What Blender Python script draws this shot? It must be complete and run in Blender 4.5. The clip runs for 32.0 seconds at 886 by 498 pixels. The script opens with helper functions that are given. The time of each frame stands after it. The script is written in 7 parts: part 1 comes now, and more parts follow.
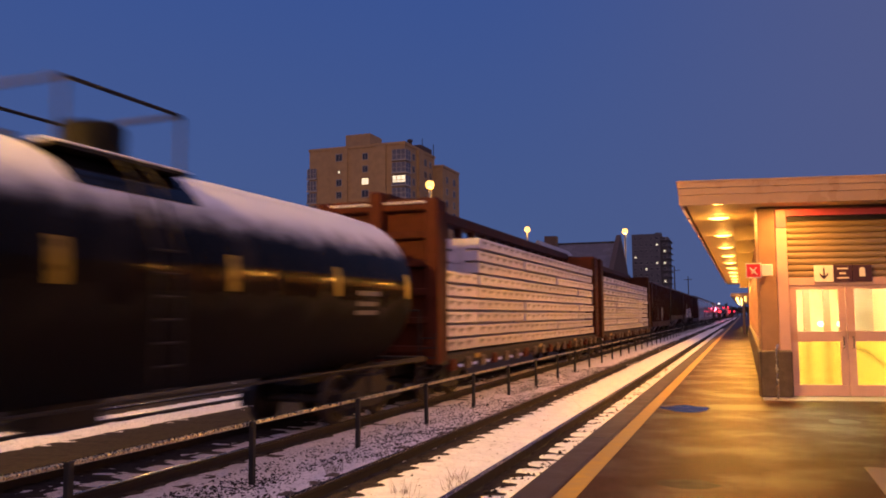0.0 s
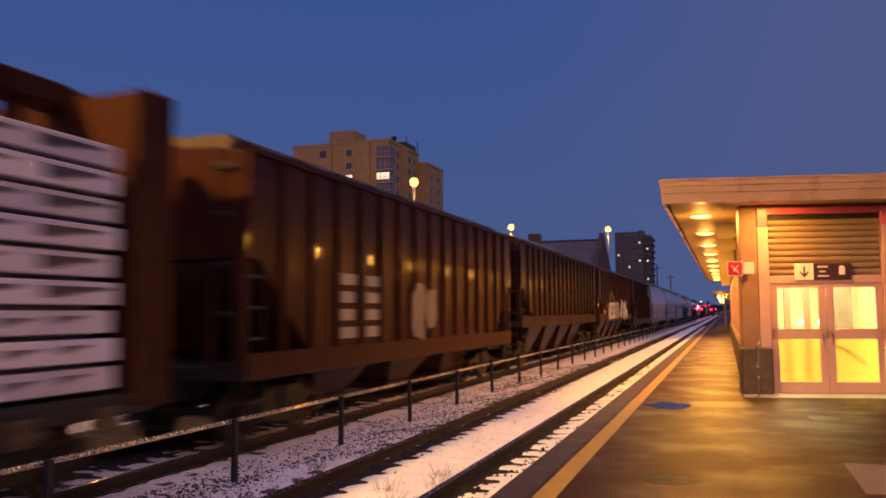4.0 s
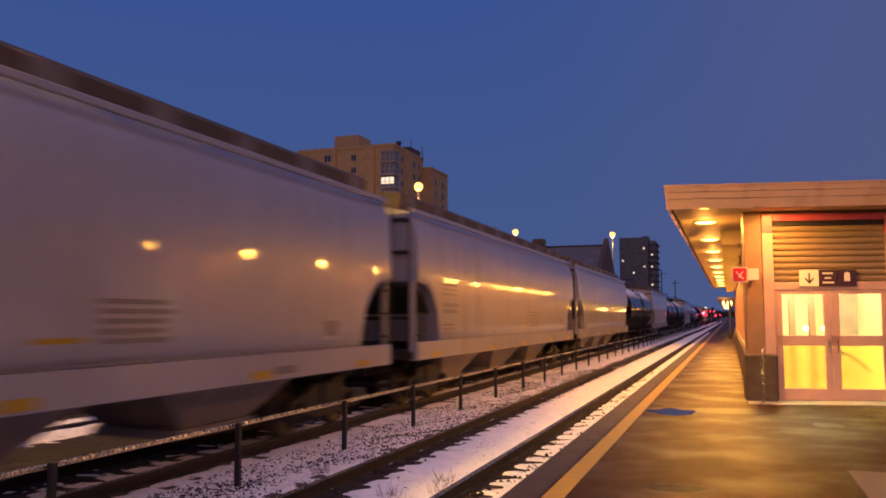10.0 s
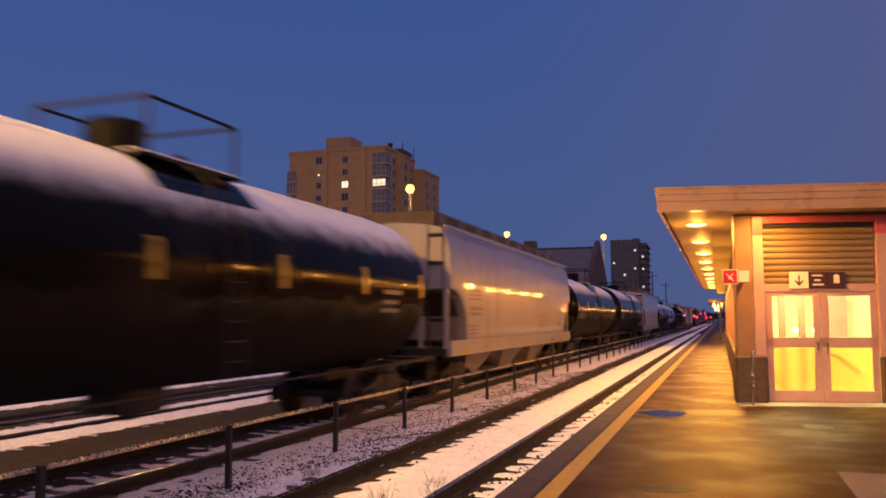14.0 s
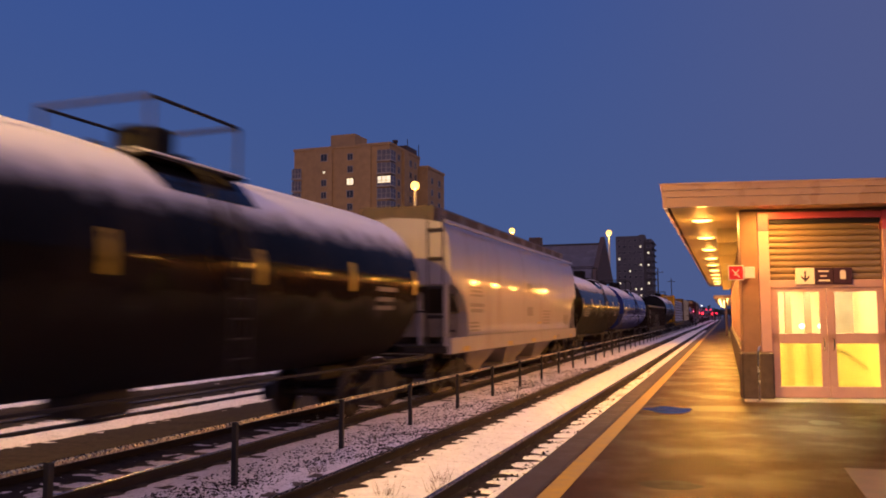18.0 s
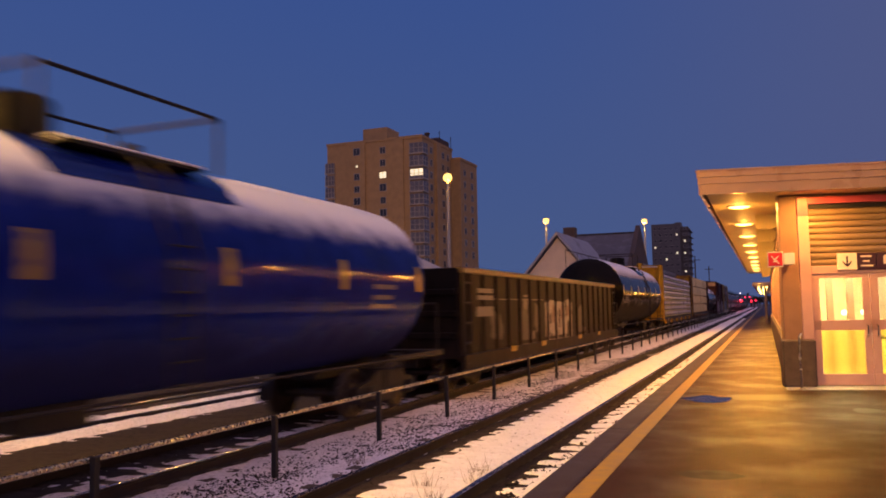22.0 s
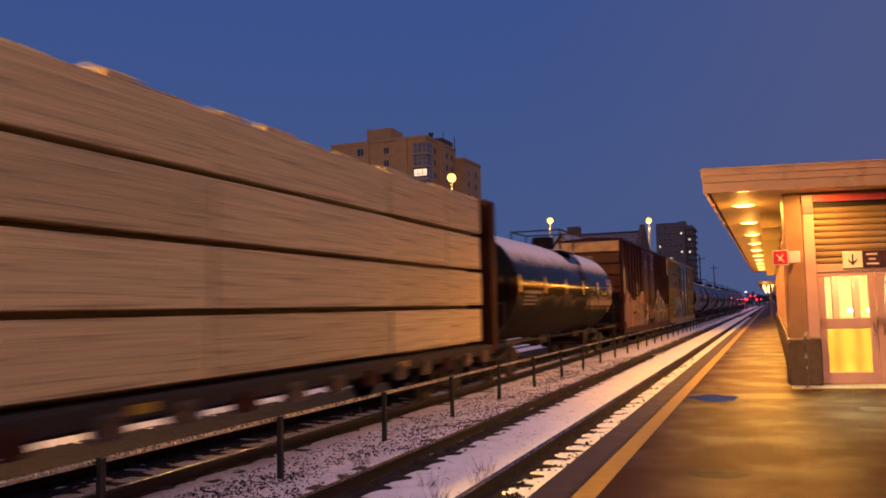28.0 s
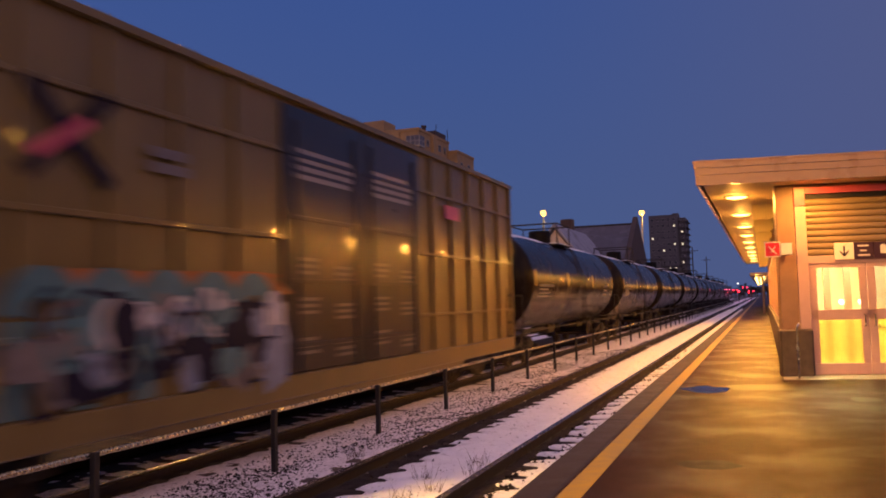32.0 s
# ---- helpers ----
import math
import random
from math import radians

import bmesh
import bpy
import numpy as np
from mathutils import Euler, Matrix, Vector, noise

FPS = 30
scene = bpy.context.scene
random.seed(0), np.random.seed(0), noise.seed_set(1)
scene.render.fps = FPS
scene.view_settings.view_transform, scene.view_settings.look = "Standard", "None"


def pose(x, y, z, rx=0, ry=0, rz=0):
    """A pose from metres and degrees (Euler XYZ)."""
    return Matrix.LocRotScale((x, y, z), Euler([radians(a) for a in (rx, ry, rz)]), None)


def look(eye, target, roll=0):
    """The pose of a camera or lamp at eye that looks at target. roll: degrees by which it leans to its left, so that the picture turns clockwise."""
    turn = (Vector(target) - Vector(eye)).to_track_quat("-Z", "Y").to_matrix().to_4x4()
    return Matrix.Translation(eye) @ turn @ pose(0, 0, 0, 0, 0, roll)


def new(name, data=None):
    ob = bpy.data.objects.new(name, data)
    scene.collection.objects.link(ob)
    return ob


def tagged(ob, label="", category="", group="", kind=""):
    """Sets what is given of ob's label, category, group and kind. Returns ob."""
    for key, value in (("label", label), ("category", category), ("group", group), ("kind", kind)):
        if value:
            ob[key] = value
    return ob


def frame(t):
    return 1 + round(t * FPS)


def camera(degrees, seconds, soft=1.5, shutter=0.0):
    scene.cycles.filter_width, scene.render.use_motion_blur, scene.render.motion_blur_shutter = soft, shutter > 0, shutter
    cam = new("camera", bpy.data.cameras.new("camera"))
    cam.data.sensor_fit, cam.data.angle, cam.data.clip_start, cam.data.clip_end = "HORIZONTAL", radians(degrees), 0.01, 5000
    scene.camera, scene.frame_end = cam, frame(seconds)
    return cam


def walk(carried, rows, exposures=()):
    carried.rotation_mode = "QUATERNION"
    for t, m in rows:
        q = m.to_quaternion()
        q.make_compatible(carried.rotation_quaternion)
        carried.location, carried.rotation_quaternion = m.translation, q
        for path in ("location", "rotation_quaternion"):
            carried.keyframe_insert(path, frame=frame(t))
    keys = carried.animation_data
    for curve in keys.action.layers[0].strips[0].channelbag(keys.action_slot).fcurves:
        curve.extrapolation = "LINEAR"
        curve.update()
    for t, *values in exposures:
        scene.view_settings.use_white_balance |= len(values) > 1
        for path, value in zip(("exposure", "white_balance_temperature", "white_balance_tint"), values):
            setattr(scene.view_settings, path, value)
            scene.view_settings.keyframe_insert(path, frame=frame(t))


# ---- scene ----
cam = camera(58.0, 32.0, soft=1.8, shutter=0.8)

# Plan: Y runs along the tracks, X to the right, Z up; platform surface at z = 0.
EYE = (0.0, 0.0, 1.65)
# seconds, tilt, lean, turn of the hand-held camera, which stays on its spot
TURNS = (
    (0.0, 94.784, 0.412, 20.538),    (0.5, 94.551, 0.671, 20.331),    (1.0, 94.360, 0.561, 20.275),
    (1.5, 94.284, 0.521, 20.434),    (2.0, 94.302, 0.466, 20.237),    (2.5, 94.418, 0.516, 19.997),
    (3.0, 94.614, 0.556, 19.770),    (3.5, 94.641, 0.440, 19.461),    (4.0, 94.582, 0.339, 19.374),
    (4.5, 94.688, 0.310, 19.439),    (6.5, 95.153, 0.553, 19.375),    (7.0, 95.177, 0.477, 19.807),
    (7.5, 95.165, 0.336, 20.092),    (8.0, 95.269, 0.167, 20.201),    (8.5, 95.393, 0.088, 20.047),
    (9.0, 95.263, 0.291, 19.933),    (9.5, 94.998, 0.081, 19.822),    (10.0, 94.933, 0.074, 19.654),
    (10.5, 94.904, 0.081, 19.659),    (11.0, 94.962, 0.095, 19.551),    (11.5, 95.102, 0.133, 19.258),
    (12.0, 94.998, 0.100, 19.069),    (12.5, 94.814, 0.044, 18.985),    (13.0, 94.827, -0.008, 19.081),
    (13.5, 94.892, -0.055, 19.157),    (14.0, 95.070, 0.079, 19.043),    (14.5, 95.234, -0.087, 18.863),
    (16.5, 94.946, -0.116, 20.083),    (17.0, 94.967, -0.282, 20.038),    (17.5, 94.843, -0.051, 19.718),
    (18.0, 94.841, 0.207, 19.422),    (18.5, 94.864, 0.271, 19.106),    (19.0, 95.063, 0.277, 19.043),
    (19.5, 95.334, 0.090, 19.483),    (20.0, 95.329, 0.095, 20.164),    (20.5, 94.999, 0.545, 20.607),
    (21.0, 94.644, 0.882, 20.901),    (21.5, 94.499, 1.000, 21.375),    (22.0, 94.287, 1.047, 21.926),
    (22.5, 94.304, 0.955, 22.402),    (23.0, 94.548, 0.756, 22.974),    (23.5, 94.676, 0.841, 23.401),
    (24.0, 94.647, 1.169, 23.434),    (24.5, 94.534, 1.112, 23.250),    (26.5, 94.054, 1.138, 23.359),
    (27.0, 94.184, 1.274, 23.313),    (27.5, 94.248, 1.426, 22.764),    (28.0, 94.307, 1.337, 22.258),
    (28.5, 94.192, 1.215, 21.981),    (29.0, 94.031, 1.075, 21.916),    (29.5, 93.870, 0.933, 21.961),
    (30.0, 93.650, 1.009, 21.788),    (30.5, 93.687, 1.344, 21.610),    (31.0, 93.779, 1.437, 21.604),
    (31.5, 93.685, 1.563, 21.616),    (32.0, 93.778, 1.533, 21.790),
)
walk(cam, [(t, pose(*EYE, a, b, c)) for t, a, b, c in TURNS], exposures=((0.0, 0.03, 6480, 10), (2.0, -0.03, 6250, 10), (3.0, -0.02, 6250, 10), (4.0, 0.00, 6450, 10), (7.0, 0.10, 6500, 10), (9.0, 0.04, 6420, 10), (10.5, -0.03, 6220, 10), (12.0, 0.03, 6450, 10), (13.0, -0.05, 6400, 10), (14.0, 0.05, 6500, 10), (17.0, 0.05, 6450, 10), (19.0, -0.05, 6200, 10), (20.0, -0.11, 6120, 10), (21.0, 0.03, 6450, 10), (22.3, -0.06, 6500, 10), (24.0, -0.03, 6600, 10), (28.0, -0.05, 6620, 10), (30.0, -0.02, 6600, 10), (32.0, 0.01, 6550, 10)))

# ---- sky and lights ----
world = bpy.data.worlds.new("dusk")
scene.world = world
world.use_nodes = True
wn = world.node_tree
sky = wn.nodes.new("ShaderNodeTexSky")
sky.sky_type = "NISHITA"
sky.sun_disc = False
sky.sun_elevation = radians(-3.5)
sky.sun_rotation = radians(250)
sky.air_density, sky.dust_density, sky.ozone_density = 1.0, 1.5, 4.0
back = wn.nodes["Background"]
glow = wn.nodes.new("ShaderNodeBackground")
ramp = wn.nodes.new("ShaderNodeValToRGB")
ramp.color_ramp.elements[0].position, ramp.color_ramp.elements[1].position = 0.0, 0.42
ramp.color_ramp.elements[0].color = (0.068, 0.107, 0.252, 1)
ramp.color_ramp.elements[1].color = (0.041, 0.085, 0.284, 1)
where = wn.nodes.new("ShaderNodeTexCoord")
split = wn.nodes.new("ShaderNodeSeparateXYZ")
wn.links.new(where.outputs["Generated"], split.inputs[0])
wn.links.new(split.outputs["Z"], ramp.inputs["Fac"])
# town haze warms the sky to the east
side_ramp = wn.nodes.new("ShaderNodeMapRange")
side_ramp.interpolation_type = "SMOOTHSTEP"
side_ramp.inputs["From Min"].default_value, side_ramp.inputs["From Max"].default_value = -0.34, 0.34
wn.links.new(split.outputs["X"], side_ramp.inputs["Value"])
haze = wn.nodes.new("ShaderNodeMix")
haze.data_type = "RGBA"
wn.links.new(side_ramp.outputs[0], haze.inputs["Factor"])
wn.links.new(ramp.outputs["Color"], haze.inputs["A"])
haze.inputs["B"].default_value = (0.086, 0.104, 0.240, 1)
# afterglow in the south-west, behind the walker, fading smoothly round the sky
AFTERGLOW = (0.33, -0.48, 0.81)
toward = wn.nodes.new("ShaderNodeVectorMath")
toward.operation = "DOT_PRODUCT"
wn.links.new(where.outputs["Generated"], toward.inputs[0])
toward.inputs[1].default_value = AFTERGLOW
fade = wn.nodes.new("ShaderNodeMapRange")
fade.interpolation_type = "SMOOTHERSTEP"
fade.inputs["From Min"].default_value, fade.inputs["From Max"].default_value = -0.05, 1.0
wn.links.new(toward.outputs["Value"], fade.inputs["Value"])
dusk = wn.nodes.new("ShaderNodeMix")
dusk.data_type = "RGBA"
wn.links.new(fade.outputs[0], dusk.inputs["Factor"])
wn.links.new(haze.outputs["Result"], dusk.inputs["A"])
dusk.inputs["B"].default_value = (0.54, 0.37, 0.54, 1)
wn.links.new(dusk.outputs["Result"], glow.inputs["Color"])
glow.inputs["Strength"].default_value = 0.95
both = wn.nodes.new("ShaderNodeAddShader")
wn.links.new(sky.outputs["Color"], back.inputs["Color"])
back.inputs["Strength"].default_value = 0.12
wn.links.new(back.outputs[0], both.inputs[0])
wn.links.new(glow.outputs[0], both.inputs[1])
wn.links.new(both.outputs[0], wn.nodes["World Output"].inputs["Surface"])

SODIUM = (1.0, 0.435, 0.075)
CANOPY = (1.0, 0.41, 0.062)


def lamp(name, kind, where, watts, colour, size=0.2, target=None, cone=None):
    data = bpy.data.lights.new(name, kind)
    data.energy, data.color = watts, colour
    if kind == "AREA":
        data.shape, data.size = "DISK", size
    else:
        data.shadow_soft_size = size
    if cone:
        data.spot_size, data.spot_blend = radians(cone), 0.55
    ob = new(name, data)
    ob.matrix_world = look(where, target or (where[0], where[1] + 0.001, where[2] - 1))
    return ob


# ---- materials ----
def mat(name, colour, rough=0.6, metal=0.0, vary=0.25, scale=6.0, bump=0.0, bump_scale=40.0, dirt=None, dirt_at=0.55, dirt_scale=1.2, stretch=(1, 1, 1), coat=0.0, rough_vary=0.15, island=0.0, coat_rough=0.05, spec=0.5, snow=None, grime=None):
    m = bpy.data.materials.new(name)
    m.use_nodes = True
    n, l = m.node_tree.nodes, m.node_tree.links
    b = n["Principled BSDF"]
    b.inputs["Roughness"].default_value, b.inputs["Metallic"].default_value = rough, metal
    b.inputs["Coat Weight"].default_value = coat
    b.inputs["Coat Roughness"].default_value = coat_rough
    b.inputs["Specular IOR Level"].default_value = spec
    co = n.new("ShaderNodeTexCoord")
    mp = n.new("ShaderNodeMapping")
    mp.inputs["Scale"].default_value = stretch
    l.new(co.outputs["Object"], mp.inputs["Vector"])
    t = n.new("ShaderNodeTexNoise")
    t.inputs["Scale"].default_value, t.inputs["Detail"].default_value = scale, 6
    l.new(mp.outputs[0], t.inputs["Vector"])
    r = n.new("ShaderNodeValToRGB")
    c = Vector(colour)
    r.color_ramp.elements[0].position, r.color_ramp.elements[1].position = 0.3, 0.7
    r.color_ramp.elements[0].color = (*(c * (1 - vary)), 1)
    r.color_ramp.elements[1].color = (*[min(1, x * (1 + vary)) for x in c], 1)
    l.new(t.outputs["Fac"], r.inputs["Fac"])
    out = r.outputs["Color"]
    if dirt:
        d = n.new("ShaderNodeTexNoise")
        d.inputs["Scale"].default_value, d.inputs["Detail"].default_value = dirt_scale, 8
        d.inputs["Roughness"].default_value = 0.65
        l.new(mp.outputs[0], d.inputs["Vector"])
        dr = n.new("ShaderNodeValToRGB")
        dr.color_ramp.elements[0].position, dr.color_ramp.elements[1].position = dirt_at - 0.08, dirt_at + 0.12
        l.new(d.outputs["Fac"], dr.inputs["Fac"])
        mx = n.new("ShaderNodeMix")
        mx.data_type = "RGBA"
        l.new(dr.outputs["Color"], mx.inputs["Factor"])
        l.new(out, mx.inputs["A"])
        mx.inputs["B"].default_value = (*dirt, 1)
        out = mx.outputs["Result"]
    if island:
        oi = n.new("ShaderNodeObjectInfo")
        hv = n.new("ShaderNodeHueSaturation")
        mr = n.new("ShaderNodeMapRange")
        mr.inputs["To Min"].default_value, mr.inputs["To Max"].default_value = 1 - island, 1 + island
        l.new(oi.outputs["Random"], mr.inputs["Value"])
        l.new(mr.outputs[0], hv.inputs["Value"])
        l.new(out, hv.inputs["Color"])
        out = hv.outputs["Color"]
    if snow:
        # powder that clings to upward faces and thins out down the flanks
        ge = n.new("ShaderNodeNewGeometry")
        sx = n.new("ShaderNodeSeparateXYZ")
        l.new(ge.outputs["Normal"], sx.inputs[0])
        sn = n.new("ShaderNodeTexNoise")
        sn.inputs["Scale"].default_value, sn.inputs["Detail"].default_value = 2.2, 9
        sn.inputs["Roughness"].default_value = 0.7
        l.new(co.outputs["Object"], sn.inputs["Vector"])
        ad = n.new("ShaderNodeMath")
        ad.operation = "MULTIPLY_ADD"
        l.new(sn.outputs["Fac"], ad.inputs[0])
        ad.inputs[1].default_value = 0.36
        l.new(sx.outputs["Z"], ad.inputs[2])
        sr = n.new("ShaderNodeMapRange")
        sr.interpolation_type = "SMOOTHSTEP"
        sr.inputs["From Min"].default_value, sr.inputs["From Max"].default_value = snow
        l.new(ad.outputs[0], sr.inputs["Value"])
        sm = n.new("ShaderNodeMix")
        sm.data_type = "RGBA"
        l.new(sr.outputs[0], sm.inputs["Factor"])
        l.new(out, sm.inputs["A"])
        sm.inputs["B"].default_value = (0.80, 0.80, 0.84, 1)
        out = sm.outputs["Result"]
        rs = n.new("ShaderNodeMapRange")
        rs.inputs["To Min"].default_value, rs.inputs["To Max"].default_value = rough, 0.75
        l.new(sr.outputs[0], rs.inputs["Value"])
        l.new(rs.outputs[0], b.inputs["Roughness"])
        rough_vary = 0
    if grime:
        # dull road dirt thrown up over the lower flank: top and bottom of its ragged edge, colour
        gs = n.new("ShaderNodeSeparateXYZ")
        l.new(co.outputs["Object"], gs.inputs[0])
        gn = n.new("ShaderNodeTexNoise")
        gn.inputs["Scale"].default_value, gn.inputs["Detail"].default_value = 1.3, 7
        l.new(co.outputs["Object"], gn.inputs["Vector"])
        ga = n.new("ShaderNodeMath")
        ga.operation = "MULTIPLY_ADD"
        l.new(gn.outputs["Fac"], ga.inputs[0])
        ga.inputs[1].default_value = 0.9
        l.new(gs.outputs["Z"], ga.inputs[2])
        gr = n.new("ShaderNodeMapRange")
        gr.interpolation_type = "SMOOTHSTEP"
        gr.inputs["From Min"].default_value, gr.inputs["From Max"].default_value = grime[0] + 0.45, grime[1] + 0.45
        l.new(ga.outputs[0], gr.inputs["Value"])
        gm = n.new("ShaderNodeMix")
        gm.data_type = "RGBA"
        l.new(gr.outputs[0], gm.inputs["Factor"])
        l.new(out, gm.inputs["A"])
        gm.inputs["B"].default_value = (*grime[2], 1)
        out = gm.outputs["Result"]
        gq = n.new("ShaderNodeMapRange")
        gq.inputs["To Max"].default_value = 0.75
        l.new(gr.outputs[0], gq.inputs["Value"])
        if b.inputs["Roughness"].is_linked:
            l.new(b.inputs["Roughness"].links[0].from_socket, gq.inputs["To Min"])
        else:
            gq.inputs["To Min"].default_value = rough
        l.new(gq.outputs[0], b.inputs["Roughness"])
        rough_vary = 0
    l.new(out, b.inputs["Base Color"])
    if rough_vary:
        mr2 = n.new("ShaderNodeMapRange")
        mr2.inputs["To Min"].default_value = max(0.02, rough - rough_vary)
        mr2.inputs["To Max"].default_value = min(1, rough + rough_vary)
        l.new(t.outputs["Fac"], mr2.inputs["Value"])
        l.new(mr2.outputs[0], b.inputs["Roughness"])
    if bump:
        bt = n.new("ShaderNodeTexNoise")
        bt.inputs["Scale"].default_value, bt.inputs["Detail"].default_value = bump_scale, 4
        l.new(mp.outputs[0], bt.inputs["Vector"])
        bp = n.new("ShaderNodeBump")
        bp.inputs["Strength"].default_value, bp.inputs["Distance"].default_value = bump, 0.02
        l.new(bt.outputs["Fac"], bp.inputs["Height"])
        l.new(bp.outputs[0], b.inputs["Normal"])
        if coat:
            l.new(bp.outputs[0], b.inputs["Coat Normal"])
    return m


def glowing(name, colour, strength):
    m = bpy.data.materials.new(name)
    m.use_nodes = True
    b = m.node_tree.nodes["Principled BSDF"]
    b.inputs["Base Color"].default_value = (*colour, 1)
    b.inputs["Emission Color"].default_value = (*colour, 1)
    b.inputs["Emission Strength"].default_value = strength
    return m


# ---- mesh building ----
class Shape:
    """Collects boxes, prisms, tubes and sheets into one mesh."""

    def __init__(self):
        self.v, self.f, self.smooth = [], [], []

    def add(self, verts, faces, smooth=False):
        k = len(self.v)
        self.v += [tuple(p) for p in verts]
        self.f += [tuple(k + i for i in f) for f in faces]
        self.smooth += [smooth] * len(faces)
        return self

    def box(self, x0, x1, y0, y1, z0, z1, b=0.0):
        """A box; b chamfers all its edges."""
        if b <= 0:
            p = [(x, y, z) for z in (z0, z1) for y in (y0, y1) for x in (x0, x1)]
            return self.add(p, [(0, 2, 3, 1), (4, 5, 7, 6), (0, 1, 5, 4), (2, 6, 7, 3), (0, 4, 6, 2), (1, 3, 7, 5)])
        b = min(b, (x1 - x0) * 0.45, (y1 - y0) * 0.45, (z1 - z0) * 0.45)
        p, idx = [], {}
        for i, x in enumerate((x0, x1)):
            for j, y in enumerate((y0, y1)):
                for k, z in enumerate((z0, z1)):
                    sx, sy, sz = (1 - 2 * i) * b, (1 - 2 * j) * b, (1 - 2 * k) * b
                    for a, q in enumerate(((x, y + sy, z + sz), (x + sx, y, z + sz), (x + sx, y + sy, z))):
                        idx[i, j, k, a] = len(p)
                        p.append(q)
        f = []
        for i in (0, 1):
            f.append([idx[i, j, k, 0] for j, k in ((0, 0), (0, 1), (1, 1), (1, 0))][:: 1 if i == 0 else -1])
            f.append([idx[j, i, k, 1] for j, k in ((0, 0), (1, 0), (1, 1), (0, 1))][:: 1 if i == 0 else -1])
            f.append([idx[j, k, i, 2] for j, k in ((0, 0), (0, 1), (1, 1), (1, 0))][:: 1 if i == 0 else -1])
        for i in (0, 1):
            for j in (0, 1):
                f.append([idx[i, j, 0, 0], idx[i, j, 1, 0], idx[i, j, 1, 1], idx[i, j, 0, 1]])
                f.append([idx[i, 0, j, 0], idx[i, 1, j, 0], idx[i, 1, j, 2], idx[i, 0, j, 2]])
                f.append([idx[0, i, j, 1], idx[1, i, j, 1], idx[1, i, j, 2], idx[0, i, j, 2]])
                for k in (0, 1):
                    f.append([idx[i, j, k, 0], idx[i, j, k, 1], idx[i, j, k, 2]])
        return self.add(p, f)

    def prism(self, profile, a0, a1, axis="y", smooth=False):
        """A closed profile swept along one axis; the profile holds the two other coordinates in x, y, z order."""
        n = len(profile)
        put = {"x": lambda u, v, a: (a, u, v), "y": lambda u, v, a: (u, a, v), "z": lambda u, v, a: (u, v, a)}[axis]
        p = [put(u, v, a) for a in (a0, a1) for u, v in profile]
        f = [(i, (i + 1) % n, n + (i + 1) % n, n + i) for i in range(n)]
        self.add(p, f, smooth)
        return self.add(p, [tuple(range(n))[::-1], tuple(range(n, 2 * n))])

    def tube(self, p0, p1, r, sides=8, r1=None, caps=True, smooth=True):
        p0, p1 = Vector(p0), Vector(p1)
        d = (p1 - p0).normalized()
        u = d.orthogonal().normalized()
        w = d.cross(u)
        r1 = r if r1 is None else r1
        ring = [(math.cos(2 * math.pi * i / sides), math.sin(2 * math.pi * i / sides)) for i in range(sides)]
        p = [q + u * (c * k) + w * (s * k) for q, k in ((p0, r), (p1, r1)) for c, s in ring]
        self.add(p, [(i, (i + 1) % sides, sides + (i + 1) % sides, sides + i) for i in range(sides)], smooth)
        if caps:
            self.add(p, [tuple(range(sides))[::-1], tuple(range(sides, 2 * sides))])
        return self

    def path(self, pts, r, sides=6):
        for a, b in zip(pts, pts[1:]):
            self.tube(a, b, r, sides)
        return self

    def lathe(self, profile, centre, axis="y", sides=24, a0=0.0, a1=360.0):
        """Rings (position along the axis, radius) round an axis."""
        full = abs(a1 - a0) >= 360
        m = sides if full else sides + 1
        p = []
        for s, r in profile:
            for i in range(m):
                a = radians(a0 + (a1 - a0) * i / sides)
                u, v = r * math.cos(a), r * math.sin(a)
                q = {"x": (s, u, v), "y": (u, s, v), "z": (u, v, s)}[axis]
                p.append((centre[0] + q[0], centre[1] + q[1], centre[2] + q[2]))
        f = []
        for k in range(len(profile) - 1):
            for i in range(sides):
                j = (i + 1) % m
                f.append((k * m + i, k * m + j, (k + 1) * m + j, (k + 1) * m + i))
        return self.add(p, f, True)

    def mesh(self, name, material):
        me = bpy.data.meshes.new(name)
        me.from_pydata(self.v, [], self.f)
        me.polygons.foreach_set("use_smooth", self.smooth)
        bm = bmesh.new()
        bm.from_mesh(me)
        bmesh.ops.recalc_face_normals(bm, faces=bm.faces)
        bm.to_mesh(me)
        bm.free()
        me.materials.append(material)
        return me


def part(name, shape, material, parent=None, label="", at=None):
    """One mesh object, from a Shape or from a mesh that is shared."""
    me = shape.mesh(name, material) if isinstance(shape, Shape) else shape
    ob = new(name, me)
    if parent is not None:
        ob.parent = parent
    if at is not None:
        ob.matrix_basis = at if isinstance(at, Matrix) else Matrix.Translation(at)
    if label:
        ob["label"] = label
    return ob


def thing(name, label, category, at=None, group="", kind=""):
    ob = tagged(new(name), label, category, group, kind)
    ob.empty_display_size = 0.3
    if at is not None:
        ob.matrix_basis = at if isinstance(at, Matrix) else Matrix.Translation(at)
    return ob


def setting(name, shape, material, label, category):
    return tagged(part(name, shape, material), label, category, kind="structure")


M_SNOW = mat("snow", (0.80, 0.80, 0.84), 0.7, vary=0.08, scale=3, bump=0.5, bump_scale=25)
M_ASPHALT = mat("wet_asphalt", (0.042, 0.0160, 0.0072), 0.44, spec=0.24, vary=0.5, scale=34.0, bump=0.35, bump_scale=90, dirt=(0.030, 0.0122, 0.0060), dirt_at=0.52, dirt_scale=1.6, stretch=(1, 0.8, 1), rough_vary=0.18)


